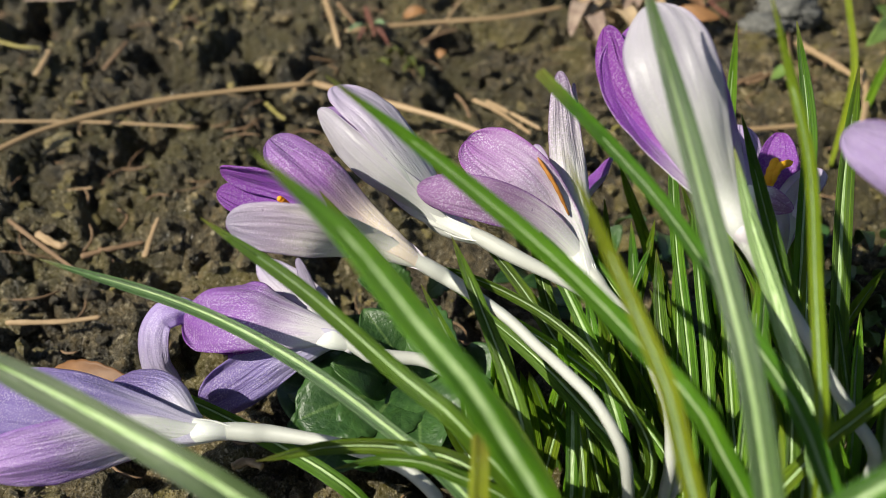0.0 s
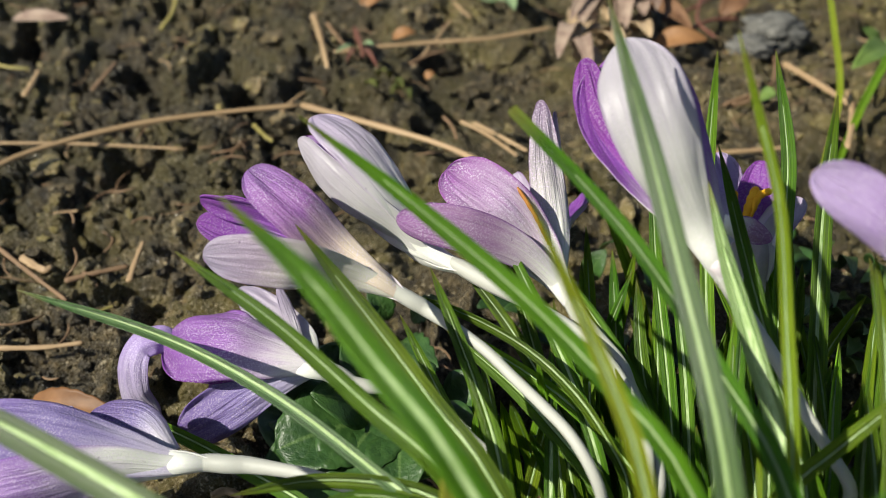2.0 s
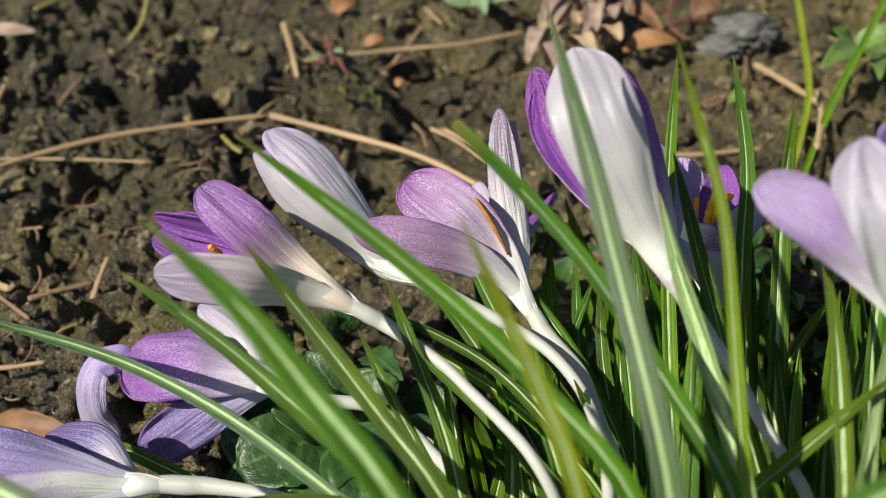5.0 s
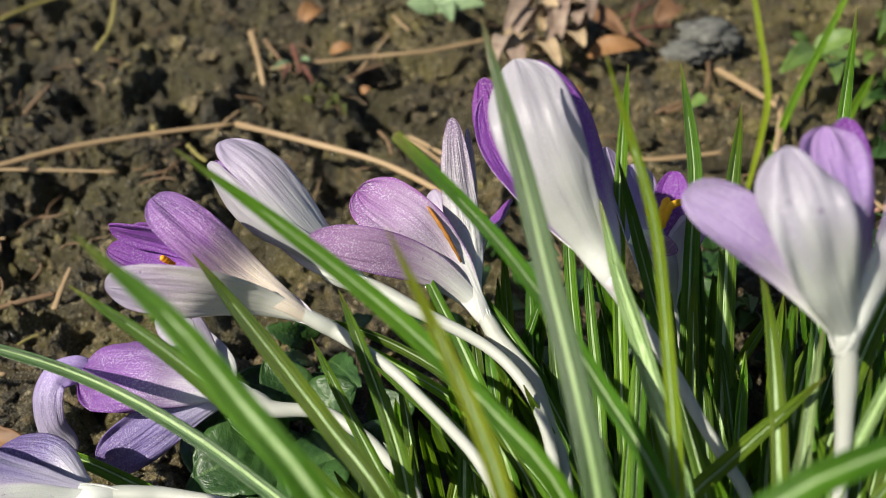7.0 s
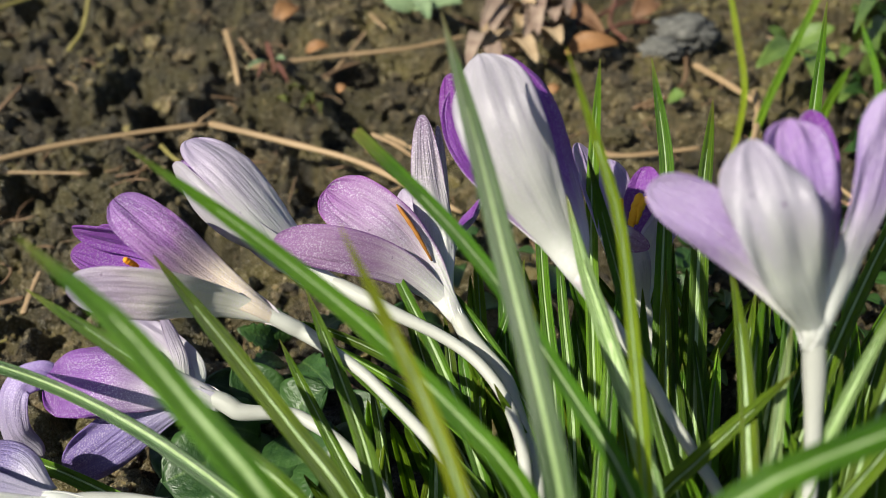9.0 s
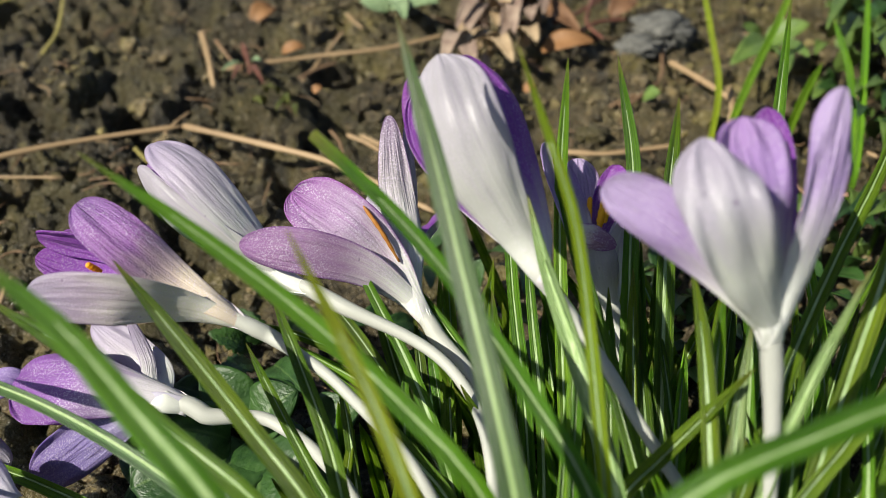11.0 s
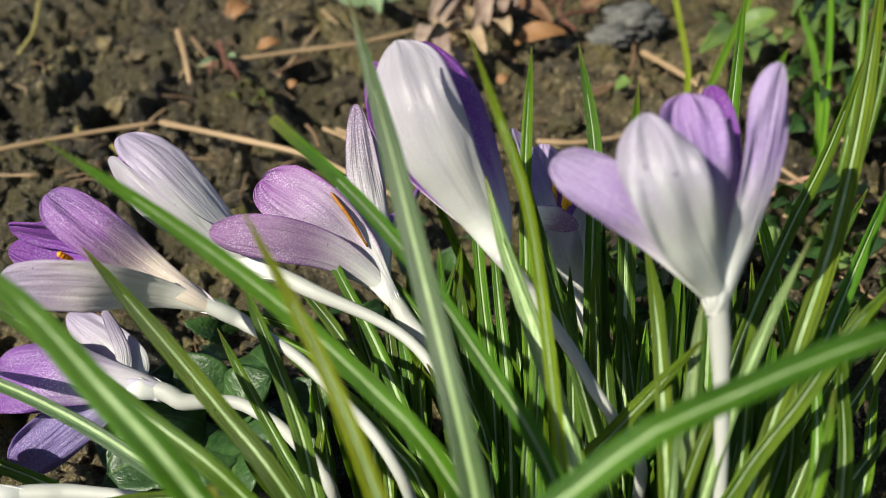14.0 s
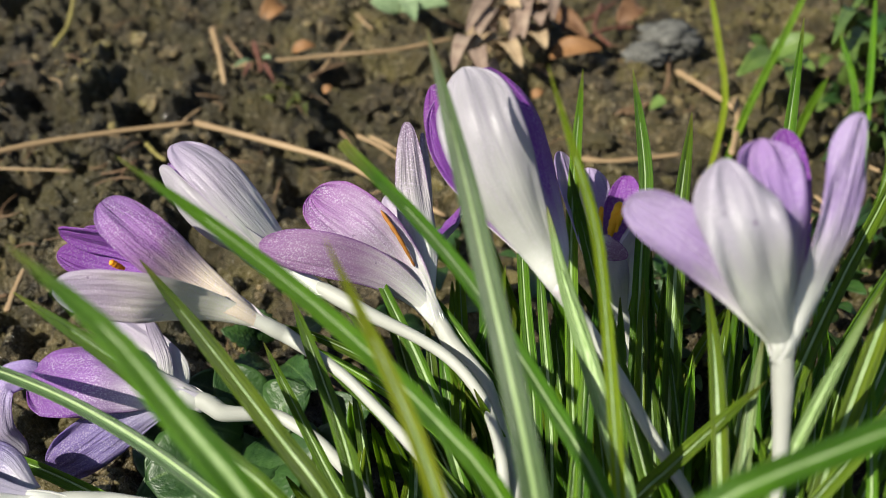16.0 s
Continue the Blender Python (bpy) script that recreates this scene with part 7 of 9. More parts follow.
ovate(plant, (0.2520, 0.3931, 0.0080), (0.2599, 0.3829, 0.0105), (-0.35, -0.40, 1.00), 0.0097, weed_bright, 0.12, 0.12)
ovate(plant, (0.2455, 0.3099, 0.0080), (0.2185, 0.2599, 0.0313), (-0.56, -0.40, 1.00), 0.0071, weed_bright, 0.12, 0.12)
ovate(plant, (0.2627, 0.3577, 0.0080), (0.2631, 0.3401, 0.0123), (0.02, -0.40, 1.00), 0.0086, weed_green, 0.12, 0.12)
settle(plant)
plant = thing("weed_plant", (0.1793, 0.1991, 0.0), "low green weeds in the shade of the crocus leaves", "weed", "weeds")
ovate(plant, (0.1642, 0.1758, 0.0060), (0.1492, 0.1673, 0.0149), (-0.02, -0.40, 1.00), 0.0059, weed_bright, 0.12, 0.15)
ovate(plant, (0.1745, 0.1870, 0.0060), (0.1571, 0.1655, 0.0235), (0.21, -0.40, 1.00), 0.0033, weed_green, 0.12, 0.15)
ovate(plant, (0.1914, 0.1916, 0.0060), (0.1882, 0.1879, 0.0146), (-0.08, -0.40, 1.00), 0.0040, weed_green, 0.12, 0.15)
ovate(plant, (0.1737, 0.2164, 0.0060), (0.1612, 0.2093, 0.0191), (0.18, -0.40, 1.00), 0.0066, weed_bright, 0.12, 0.15)
ovate(plant, (0.1736, 0.1861, 0.0060), (0.1541, 0.1678, 0.0275), (-0.27, -0.40, 1.00), 0.0036, weed_green, 0.12, 0.15)
ovate(plant, (0.1633, 0.2001, 0.0060), (0.1604, 0.2057, 0.0097), (-0.36, -0.40, 1.00), 0.0068, weed_green, 0.12, 0.15)
ovate(plant, (0.1792, 0.1954, 0.0060), (0.1651, 0.1802, 0.0256), (-0.35, -0.40, 1.00), 0.0039, weed_bright, 0.12, 0.15)
ovate(plant, (0.1679, 0.2307, 0.0060), (0.1588, 0.2067, 0.0222), (0.38, -0.40, 1.00), 0.0038, weed_green, 0.12, 0.15)
ovate(plant, (0.1853, 0.2314, 0.0060), (0.1653, 0.2024, 0.0239), (0.10, -0.40, 1.00), 0.0045, weed_green, 0.12, 0.15)
ovate(plant, (0.1656, 0.1677, 0.0060), (0.1542, 0.1529, 0.0159), (0.19, -0.40, 1.00), 0.0049, weed_bright, 0.12, 0.15)
ovate(plant, (0.1585, 0.1788, 0.0060), (0.1504, 0.1669, 0.0113), (0.21, -0.40, 1.00), 0.0054, weed_green, 0.12, 0.15)
ovate(plant, (0.1873, 0.2232, 0.0060), (0.1744, 0.2075, 0.0238), (0.21, -0.40, 1.00), 0.0040, weed_green, 0.12, 0.15)
ovate(plant, (0.1768, 0.1989, 0.0060), (0.1797, 0.2049, 0.0079), (-0.34, -0.40, 1.00), 0.0055, weed_bright, 0.12, 0.15)
ovate(plant, (0.1999, 0.1997, 0.0060), (0.1914, 0.1963, 0.0149), (0.15, -0.40, 1.00), 0.0048, weed_green, 0.12, 0.15)
ovate(plant, (0.1812, 0.2368, 0.0060), (0.1560, 0.2000, 0.0304), (0.28, -0.40, 1.00), 0.0040, weed_green, 0.12, 0.15)
ovate(plant, (0.2012, 0.2375, 0.0060), (0.1757, 0.2143, 0.0214), (-0.09, -0.40, 1.00), 0.0071, weed_bright, 0.12, 0.15)
ovate(plant, (0.1817, 0.2294, 0.0060), (0.1751, 0.2075, 0.0227), (-0.23, -0.40, 1.00), 0.0056, weed_green, 0.12, 0.15)
ovate(plant, (0.1840, 0.2084, 0.0060), (0.1691, 0.1796, 0.0267), (0.08, -0.40, 1.00), 0.0052, weed_green, 0.12, 0.15)
ovate(plant, (0.1895, 0.2438, 0.0060), (0.1698, 0.2114, 0.0232), (-0.14, -0.40, 1.00), 0.0060, weed_bright, 0.12, 0.15)
ovate(plant, (0.1525, 0.1836, 0.0060), (0.1460, 0.1648, 0.0214), (0.01, -0.40, 1.00), 0.0045, weed_green, 0.12, 0.15)
ovate(plant, (0.1626, 0.2284, 0.0060), (0.1594, 0.2139, 0.0111), (0.20, -0.40, 1.00), 0.0056, weed_green, 0.12, 0.15)
ovate(plant, (0.1580, 0.2122, 0.0060), (0.1627, 0.2094, 0.0138), (-0.24, -0.40, 1.00), 0.0070, weed_bright, 0.12, 0.15)
ovate(plant, (0.1456, 0.1894, 0.0060), (0.1475, 0.1770, 0.0135), (0.37, -0.40, 1.00), 0.0066, weed_green, 0.12, 0.15)
ovate(plant, (0.1911, 0.2073, 0.0060), (0.1637, 0.1746, 0.0293), (-0.19, -0.40, 1.00), 0.0056, weed_green, 0.12, 0.15)
ovate(plant, (0.1861, 0.2060, 0.0060), (0.1896, 0.2028, 0.0071), (-0.36, -0.40, 1.00), 0.0038, weed_bright, 0.12, 0.15)
ovate(plant, (0.1568, 0.1812, 0.0060), (0.1498, 0.1637, 0.0254), (0.31, -0.40, 1.00), 0.0044, weed_green, 0.12, 0.15)
ovate(plant, (0.1594, 0.1933, 0.0060), (0.1541, 0.1757, 0.0241), (-0.31, -0.40, 1.00), 0.0051, weed_green, 0.12, 0.15)
ovate(plant, (0.1765, 0.2135, 0.0060), (0.1647, 0.1968, 0.0252), (0.04, -0.40, 1.00), 0.0040, weed_bright, 0.12, 0.15)
ovate(plant, (0.1685, 0.1708, 0.0060), (0.1673, 0.1709, 0.0128), (-0.09, -0.40, 1.00), 0.0049, weed_green, 0.12, 0.15)
ovate(plant, (0.1706, 0.2228, 0.0060), (0.1506, 0.1994, 0.0303), (-0.22, -0.40, 1.00), 0.0049, weed_green, 0.12, 0.15)
ovate(plant, (0.1963, 0.2191, 0.0060), (0.1836, 0.1974, 0.0282), (0.31, -0.40, 1.00), 0.0053, weed_bright, 0.12, 0.15)
ovate(plant, (0.1911, 0.1800, 0.0060), (0.1697, 0.1638, 0.0279), (-0.01, -0.40, 1.00), 0.0046, weed_green, 0.12, 0.15)
ovate(plant, (0.1893, 0.1814, 0.0060), (0.1780, 0.1761, 0.0142), (-0.28, -0.40, 1.00), 0.0041, weed_green, 0.12, 0.15)
ovate(plant, (0.1836, 0.1878, 0.0060), (0.1663, 0.1699, 0.0299), (-0.27, -0.40, 1.00), 0.0047, weed_bright, 0.12, 0.15)
ovate(plant, (0.1682, 0.2061, 0.0060), (0.1698, 0.1951, 0.0131), (-0.21, -0.40, 1.00), 0.0060, weed_green, 0.12, 0.15)
ovate(plant, (0.1702, 0.1759, 0.0060), (0.1675, 0.1637, 0.0171), (0.39, -0.40, 1.00), 0.0048, weed_green, 0.12, 0.15)
ovate(plant, (0.1840, 0.2366, 0.0060), (0.1817, 0.2213, 0.0181), (0.02, -0.40, 1.00), 0.0055, weed_bright, 0.12, 0.15)
ovate(plant, (0.1586, 0.1918, 0.0060), (0.1501, 0.1840, 0.0207), (-0.06, -0.40, 1.00), 0.0053, weed_green, 0.12, 0.15)
ovate(plant, (0.2021, 0.2376, 0.0060), (0.1827, 0.2147, 0.0204), (0.35, -0.40, 1.00), 0.0038, weed_green, 0.12, 0.15)
ovate(plant, (0.1900, 0.1838, 0.0060), (0.1776, 0.1805, 0.0118), (-0.17, -0.40, 1.00), 0.0059, weed_bright, 0.12, 0.15)
ovate(plant, (0.1697, 0.2065, 0.0060), (0.1689, 0.1974, 0.0189), (0.01, -0.40, 1.00), 0.0063, weed_green, 0.12, 0.15)
ovate(plant, (0.1637, 0.2137, 0.0060), (0.1529, 0.2056, 0.0212), (0.17, -0.40, 1.00), 0.0067, weed_green, 0.12, 0.15)
ovate(plant, (0.1848, 0.1878, 0.0060), (0.1730, 0.1717, 0.0278), (0.30, -0.40, 1.00), 0.0054, weed_bright, 0.12, 0.15)
ovate(plant, (0.1879, 0.1813, 0.0060), (0.1927, 0.1778, 0.0084), (0.29, -0.40, 1.00), 0.0051, weed_green, 0.12, 0.15)
ovate(plant, (0.1941, 0.2443, 0.0060), (0.1665, 0.2095, 0.0262), (0.34, -0.40, 1.00), 0.0068, weed_green, 0.12, 0.15)
ovate(plant, (0.1748, 0.1850, 0.0060), (0.1758, 0.1783, 0.0088), (0.08, -0.40, 1.00), 0.0043, weed_bright, 0.12, 0.15)
ovate(plant, (0.1853, 0.2273, 0.0060), (0.1839, 0.2332, 0.0102), (0.29, -0.40, 1.00), 0.0070, weed_green, 0.12, 0.15)
ovate(plant, (0.1556, 0.1799, 0.0060), (0.1454, 0.1744, 0.0170), (0.30, -0.40, 1.00), 0.0049, weed_green, 0.12, 0.15)
ovate(plant, (0.1705, 0.1800, 0.0060), (0.1714, 0.1745, 0.0123), (0.11, -0.40, 1.00), 0.0038, weed_bright, 0.12, 0.15)
ovate(plant, (0.1720, 0.2331, 0.0060), (0.1648, 0.2074, 0.0280), (-0.20, -0.40, 1.00), 0.0069, weed_green, 0.12, 0.15)
ovate(plant, (0.1779, 0.2024, 0.0060), (0.1790, 0.1964, 0.0099), (-0.08, -0.40, 1.00), 0.0036, weed_green, 0.12, 0.15)
ovate(plant, (0.1755, 0.2431, 0.0060), (0.1639, 0.2376, 0.0068), (0.09, -0.40, 1.00), 0.0070, weed_bright, 0.12, 0.15)
ovate(plant, (0.1536, 0.1697, 0.0060), (0.1434, 0.1594, 0.0255), (0.11, -0.40, 1.00), 0.0057, weed_green, 0.12, 0.15)
ovate(plant, (0.1559, 0.2098, 0.0060), (0.1524, 0.1881, 0.0212), (-0.25, -0.40, 1.00), 0.0067, weed_green, 0.12, 0.15)
settle(plant)
plant = thing("weed_plant", (0.1173, 0.1918, 0.0), "small round-leaved weed between the crocus leaves", "weed", "weeds")
ovate(plant, (0.1079, 0.2005, 0.0080), (0.0956, 0.1788, 0.0308), (-0.18, -0.40, 1.00), 0.0037, weed_green, 0.12, 0.00)
ovate(plant, (0.1331, 0.1871, 0.0080), (0.1296, 0.1756, 0.0167), (0.39, -0.40, 1.00), 0.0039, weed_bright, 0.12, 0.00)
ovate(plant, (0.1107, 0.1830, 0.0080), (0.1002, 0.1665, 0.0208), (0.02, -0.40, 1.00), 0.0052, weed_green, 0.12, 0.00)
ovate(plant, (0.1409, 0.2076, 0.0080), (0.1249, 0.1875, 0.0236), (0.14, -0.40, 1.00), 0.0051, weed_bright, 0.12, 0.00)
ovate(plant, (0.1445, 0.2045, 0.0080), (0.1324, 0.1851, 0.0204), (-0.40, -0.40, 1.00), 0.0056, weed_green, 0.12, 0.00)
ovate(plant, (0.1278, 0.1685, 0.0080), (0.1105, 0.1456, 0.0312), (-0.13, -0.40, 1.00), 0.0036, weed_bright, 0.12, 0.00)
ovate(plant, (0.0964, 0.1812, 0.0080), (0.0885, 0.1616, 0.0249), (-0.34, -0.40, 1.00), 0.0032, weed_green, 0.12, 0.00)
ovate(plant, (0.1466, 0.2062, 0.0080), (0.1299, 0.1842, 0.0237), (-0.39, -0.40, 1.00), 0.0058, weed_bright, 0.12, 0.00)
ovate(plant, (0.1409, 0.2002, 0.0080), (0.1325, 0.1816, 0.0223), (0.21, -0.40, 1.00), 0.0037, weed_green, 0.12, 0.00)
ovate(plant, (0.1191, 0.1914, 0.0080), (0.1143, 0.1839, 0.0208), (-0.32, -0.40, 1.00), 0.0057, weed_bright, 0.12, 0.00)
ovate(plant, (0.0937, 0.1675, 0.0080), (0.0924, 0.1552, 0.0234), (0.30, -0.40, 1.00), 0.0046, weed_green, 0.12, 0.00)
ovate(plant, (0.1260, 0.1773, 0.0080), (0.1160, 0.1696, 0.0178), (0.29, -0.40, 1.00), 0.0048, weed_bright, 0.12, 0.00)
ovate(plant, (0.1303, 0.1872, 0.0080), (0.1259, 0.1731, 0.0203), (-0.26, -0.40, 1.00), 0.0040, weed_green, 0.12, 0.00)
ovate(plant, (0.1311, 0.2206, 0.0080), (0.1202, 0.1996, 0.0221), (-0.29, -0.40, 1.00), 0.0036, weed_bright, 0.12, 0.00)
ovate(plant, (0.0953, 0.1663, 0.0080), (0.0912, 0.1562, 0.0151), (-0.38, -0.40, 1.00), 0.0041, weed_green, 0.12, 0.00)
ovate(plant, (0.1299, 0.1983, 0.0080), (0.1228, 0.1913, 0.0141), (0.04, -0.40, 1.00), 0.0031, weed_bright, 0.12, 0.00)
ovate(plant, (0.1225, 0.1819, 0.0080), (0.1145, 0.1624, 0.0290), (0.20, -0.40, 1.00), 0.0038, weed_green, 0.12, 0.00)
ovate(plant, (0.1198, 0.1712, 0.0080), (0.1229, 0.1709, 0.0114), (-0.25, -0.40, 1.00), 0.0048, weed_bright, 0.12, 0.00)
ovate(plant, (0.1188, 0.1872, 0.0080), (0.1125, 0.1677, 0.0278), (0.10, -0.40, 1.00), 0.0044, weed_green, 0.12, 0.00)
ovate(plant, (0.0994, 0.1998, 0.0080), (0.0906, 0.1861, 0.0202), (0.07, -0.40, 1.00), 0.0034, weed_bright, 0.12, 0.00)
ovate(plant, (0.1278, 0.1809, 0.0080), (0.1307, 0.1819, 0.0114), (0.34, -0.40, 1.00), 0.0054, weed_green, 0.12, 0.00)
ovate(plant, (0.1112, 0.1833, 0.0080), (0.1030, 0.1672, 0.0208), (0.36, -0.40, 1.00), 0.0036, weed_bright, 0.12, 0.00)
ovate(plant, (0.1062, 0.1656, 0.0080), (0.1060, 0.1572, 0.0192), (-0.09, -0.40, 1.00), 0.0048, weed_green, 0.12, 0.00)
ovate(plant, (0.1322, 0.1959, 0.0080), (0.1310, 0.1839, 0.0168), (0.14, -0.40, 1.00), 0.0056, weed_bright, 0.12, 0.00)
ovate(plant, (0.1259, 0.1790, 0.0080), (0.1168, 0.1578, 0.0306), (-0.36, -0.40, 1.00), 0.0041, weed_green, 0.12, 0.00)
ovate(plant, (0.1141, 0.1884, 0.0080), (0.1016, 0.1702, 0.0278), (0.32, -0.40, 1.00), 0.0035, weed_bright, 0.12, 0.00)
ovate(plant, (0.1412, 0.1977, 0.0080), (0.1403, 0.1895, 0.0156), (0.17, -0.40, 1.00), 0.0042, weed_green, 0.12, 0.00)
ovate(plant, (0.0988, 0.2101, 0.0080), (0.0915, 0.1821, 0.0297), (-0.29, -0.40, 1.00), 0.0039, weed_bright, 0.12, 0.00)
ovate(plant, (0.1339, 0.1753, 0.0080), (0.1226, 0.1574, 0.0306), (0.08, -0.40, 1.00), 0.0040, weed_green, 0.12, 0.00)
ovate(plant, (0.1398, 0.2002, 0.0080), (0.1390, 0.1896, 0.0189), (-0.27, -0.40, 1.00), 0.0060, weed_bright, 0.12, 0.00)
ovate(plant, (0.1455, 0.2057, 0.0080), (0.1483, 0.2093, 0.0105), (0.18, -0.40, 1.00), 0.0062, weed_green, 0.12, 0.00)
ovate(plant, (0.0957, 0.1899, 0.0080), (0.0957, 0.1855, 0.0147), (0.23, -0.40, 1.00), 0.0032, weed_bright, 0.12, 0.00)
ovate(plant, (0.1215, 0.1755, 0.0080), (0.1127, 0.1671, 0.0175), (0.17, -0.40, 1.00), 0.0036, weed_green, 0.12, 0.00)
ovate(plant, (0.1445, 0.2013, 0.0080), (0.1408, 0.1930, 0.0116), (-0.26, -0.40, 1.00), 0.0041, weed_bright, 0.12, 0.00)
ovate(plant, (0.1411, 0.2146, 0.0080), (0.1376, 0.2006, 0.0153), (0.36, -0.40, 1.00), 0.0058, weed_green, 0.12, 0.00)
ovate(plant, (0.1126, 0.2109, 0.0080), (0.1037, 0.1961, 0.0193), (0.04, -0.40, 1.00), 0.0031, weed_bright, 0.12, 0.00)
ovate(plant, (0.1348, 0.1773, 0.0080), (0.1238, 0.1644, 0.0192), (-0.22, -0.40, 1.00), 0.0038, weed_green, 0.12, 0.00)
ovate(plant, (0.1063, 0.2114, 0.0080), (0.1035, 0.2026, 0.0213), (-0.17, -0.40, 1.00), 0.0062, weed_bright, 0.12, 0.00)
ovate(plant, (0.1280, 0.2115, 0.0080), (0.1136, 0.1916, 0.0268), (0.38, -0.40, 1.00), 0.0040, weed_green, 0.12, 0.00)
ovate(plant, (0.1506, 0.2177, 0.0080), (0.1332, 0.1862, 0.0312), (0.20, -0.40, 1.00), 0.0038, weed_bright, 0.12, 0.00)
ovate(plant, (0.1086, 0.2219, 0.0080), (0.0957, 0.1935, 0.0285), (0.36, -0.40, 1.00), 0.0039, weed_green, 0.12, 0.00)
ovate(plant, (0.1009, 0.1740, 0.0080), (0.0974, 0.1686, 0.0100), (0.11, -0.40, 1.00), 0.0040, weed_bright, 0.12, 0.00)
ovate(plant, (0.0961, 0.1917, 0.0080), (0.0956, 0.1804, 0.0143), (-0.03, -0.40, 1.00), 0.0055, weed_green, 0.12, 0.00)
ovate(plant, (0.1213, 0.1979, 0.0080), (0.1152, 0.1805, 0.0216), (-0.33, -0.40, 1.00), 0.0036, weed_bright, 0.12, 0.00)
ovate(plant, (0.1282, 0.1721, 0.0080), (0.1226, 0.1590, 0.0204), (-0.37, -0.40, 1.00), 0.0029, weed_green, 0.12, 0.00)
ovate(plant, (0.1501, 0.2152, 0.0080), (0.1351, 0.1991, 0.0226), (-0.09, -0.40, 1.00), 0.0047, weed_bright, 0.12, 0.00)
ovate(plant, (0.1200, 0.1956, 0.0080), (0.1098, 0.1701, 0.0304), (-0.07, -0.40, 1.00), 0.0032, weed_green, 0.12, 0.00)
ovate(plant, (0.1192, 0.1710, 0.0080), (0.1119, 0.1541, 0.0243), (-0.16, -0.40, 1.00), 0.0030, weed_bright, 0.12, 0.00)
ovate(plant, (0.1173, 0.1945, 0.0080), (0.1036, 0.1708, 0.0265), (-0.26, -0.40, 1.00), 0.0050, weed_green, 0.12, 0.00)
ovate(plant, (0.1081, 0.1692, 0.0080), (0.1020, 0.1517, 0.0285), (-0.12, -0.40, 1.00), 0.0037, weed_bright, 0.12, 0.00)
ovate(plant, (0.0963, 0.1777, 0.0080), (0.0883, 0.1653, 0.0205), (-0.20, -0.40, 1.00), 0.0029, weed_green, 0.12, 0.00)
ovate(plant, (0.1164, 0.2008, 0.0080), (0.1093, 0.1890, 0.0220), (-0.10, -0.40, 1.00), 0.0033, weed_bright, 0.12, 0.00)
ovate(plant, (0.1121, 0.1820, 0.0080), (0.0990, 0.1651, 0.0256), (-0.10, -0.40, 1.00), 0.0043, weed_green, 0.12, 0.00)
ovate(plant, (0.1242, 0.1796, 0.0080), (0.1139, 0.1640, 0.0200), (-0.11, -0.40, 1.00), 0.0046, weed_bright, 0.12, 0.00)
ovate(plant, (0.1320, 0.2109, 0.0080), (0.1195, 0.1828, 0.0292), (-0.23, -0.40, 1.00), 0.0039, weed_green, 0.12, 0.00)
ovate(plant, (0.1092, 0.1666, 0.0080), (0.1047, 0.1503, 0.0252), (-0.23, -0.40, 1.00), 0.0042, weed_bright, 0.12, 0.00)
ovate(plant, (0.1455, 0.2061, 0.0080), (0.1317, 0.1920, 0.0211), (0.25, -0.40, 1.00), 0.0048, weed_green, 0.12, 0.00)
ovate(plant, (0.1221, 0.1916, 0.0080), (0.1112, 0.1756, 0.0193), (-0.35, -0.40, 1.00), 0.0054, weed_bright, 0.12, 0.00)
ovate(plant, (0.0977, 0.1789, 0.0080), (0.0879, 0.1548, 0.0291), (-0.33, -0.40, 1.00), 0.0041, weed_green, 0.12, 0.00)
ovate(plant, (0.0942, 0.1660, 0.0080), (0.0960, 0.1599, 0.0172), (-0.13, -0.40, 1.00), 0.0052, weed_bright, 0.12, 0.00)
settle(plant)
plant = thing("weed_plant", (0.0662, 0.1891, 0.0), "dark low weed leaves deep among the crocus leaves", "weed", "weeds")
ovate(plant, (0.0591, 0.1476, 0.0040), (0.0628, 0.1382, 0.0087), (-0.18, -0.40, 1.00), 0.0053, weed_green, 0.12, 0.05)
ovate(plant, (0.0373, 0.1908, 0.0040), (0.0453, 0.1762, 0.0149), (-0.17, -0.40, 1.00), 0.0058, weed_green, 0.12, 0.05)
ovate(plant, (0.0643, 0.2237, 0.0040), (0.0697, 0.2119, 0.0158), (0.13, -0.40, 1.00), 0.0049, weed_green, 0.12, 0.05)
ovate(plant, (0.0482, 0.2213, 0.0040), (0.0463, 0.2031, 0.0113), (-0.13, -0.40, 1.00), 0.0055, weed_green, 0.12, 0.05)
ovate(plant, (0.0435, 0.1671, 0.0040), (0.0492, 0.1541, 0.0158), (0.31, -0.40, 1.00), 0.0047, weed_green, 0.12, 0.05)
ovate(plant, (0.0919, 0.1591, 0.0040), (0.0957, 0.1496, 0.0058), (-0.14, -0.40, 1.00), 0.0066, weed_green, 0.12, 0.05)
ovate(plant, (0.0748, 0.1523, 0.0040), (0.0795, 0.1564, 0.0056), (-0.21, -0.40, 1.00), 0.0045, weed_green, 0.12, 0.05)
ovate(plant, (0.0695, 0.1454, 0.0040), (0.0690, 0.1419, 0.0175), (-0.15, -0.40, 1.00), 0.0049, weed_green, 0.12, 0.05)
ovate(plant, (0.0594, 0.1455, 0.0040), (0.0631, 0.1336, 0.0174), (0.09, -0.40, 1.00), 0.0042, weed_green, 0.12, 0.05)
ovate(plant, (0.0617, 0.1692, 0.0040), (0.0613, 0.1587, 0.0069), (-0.17, -0.40, 1.00), 0.0053, weed_green, 0.12, 0.05)
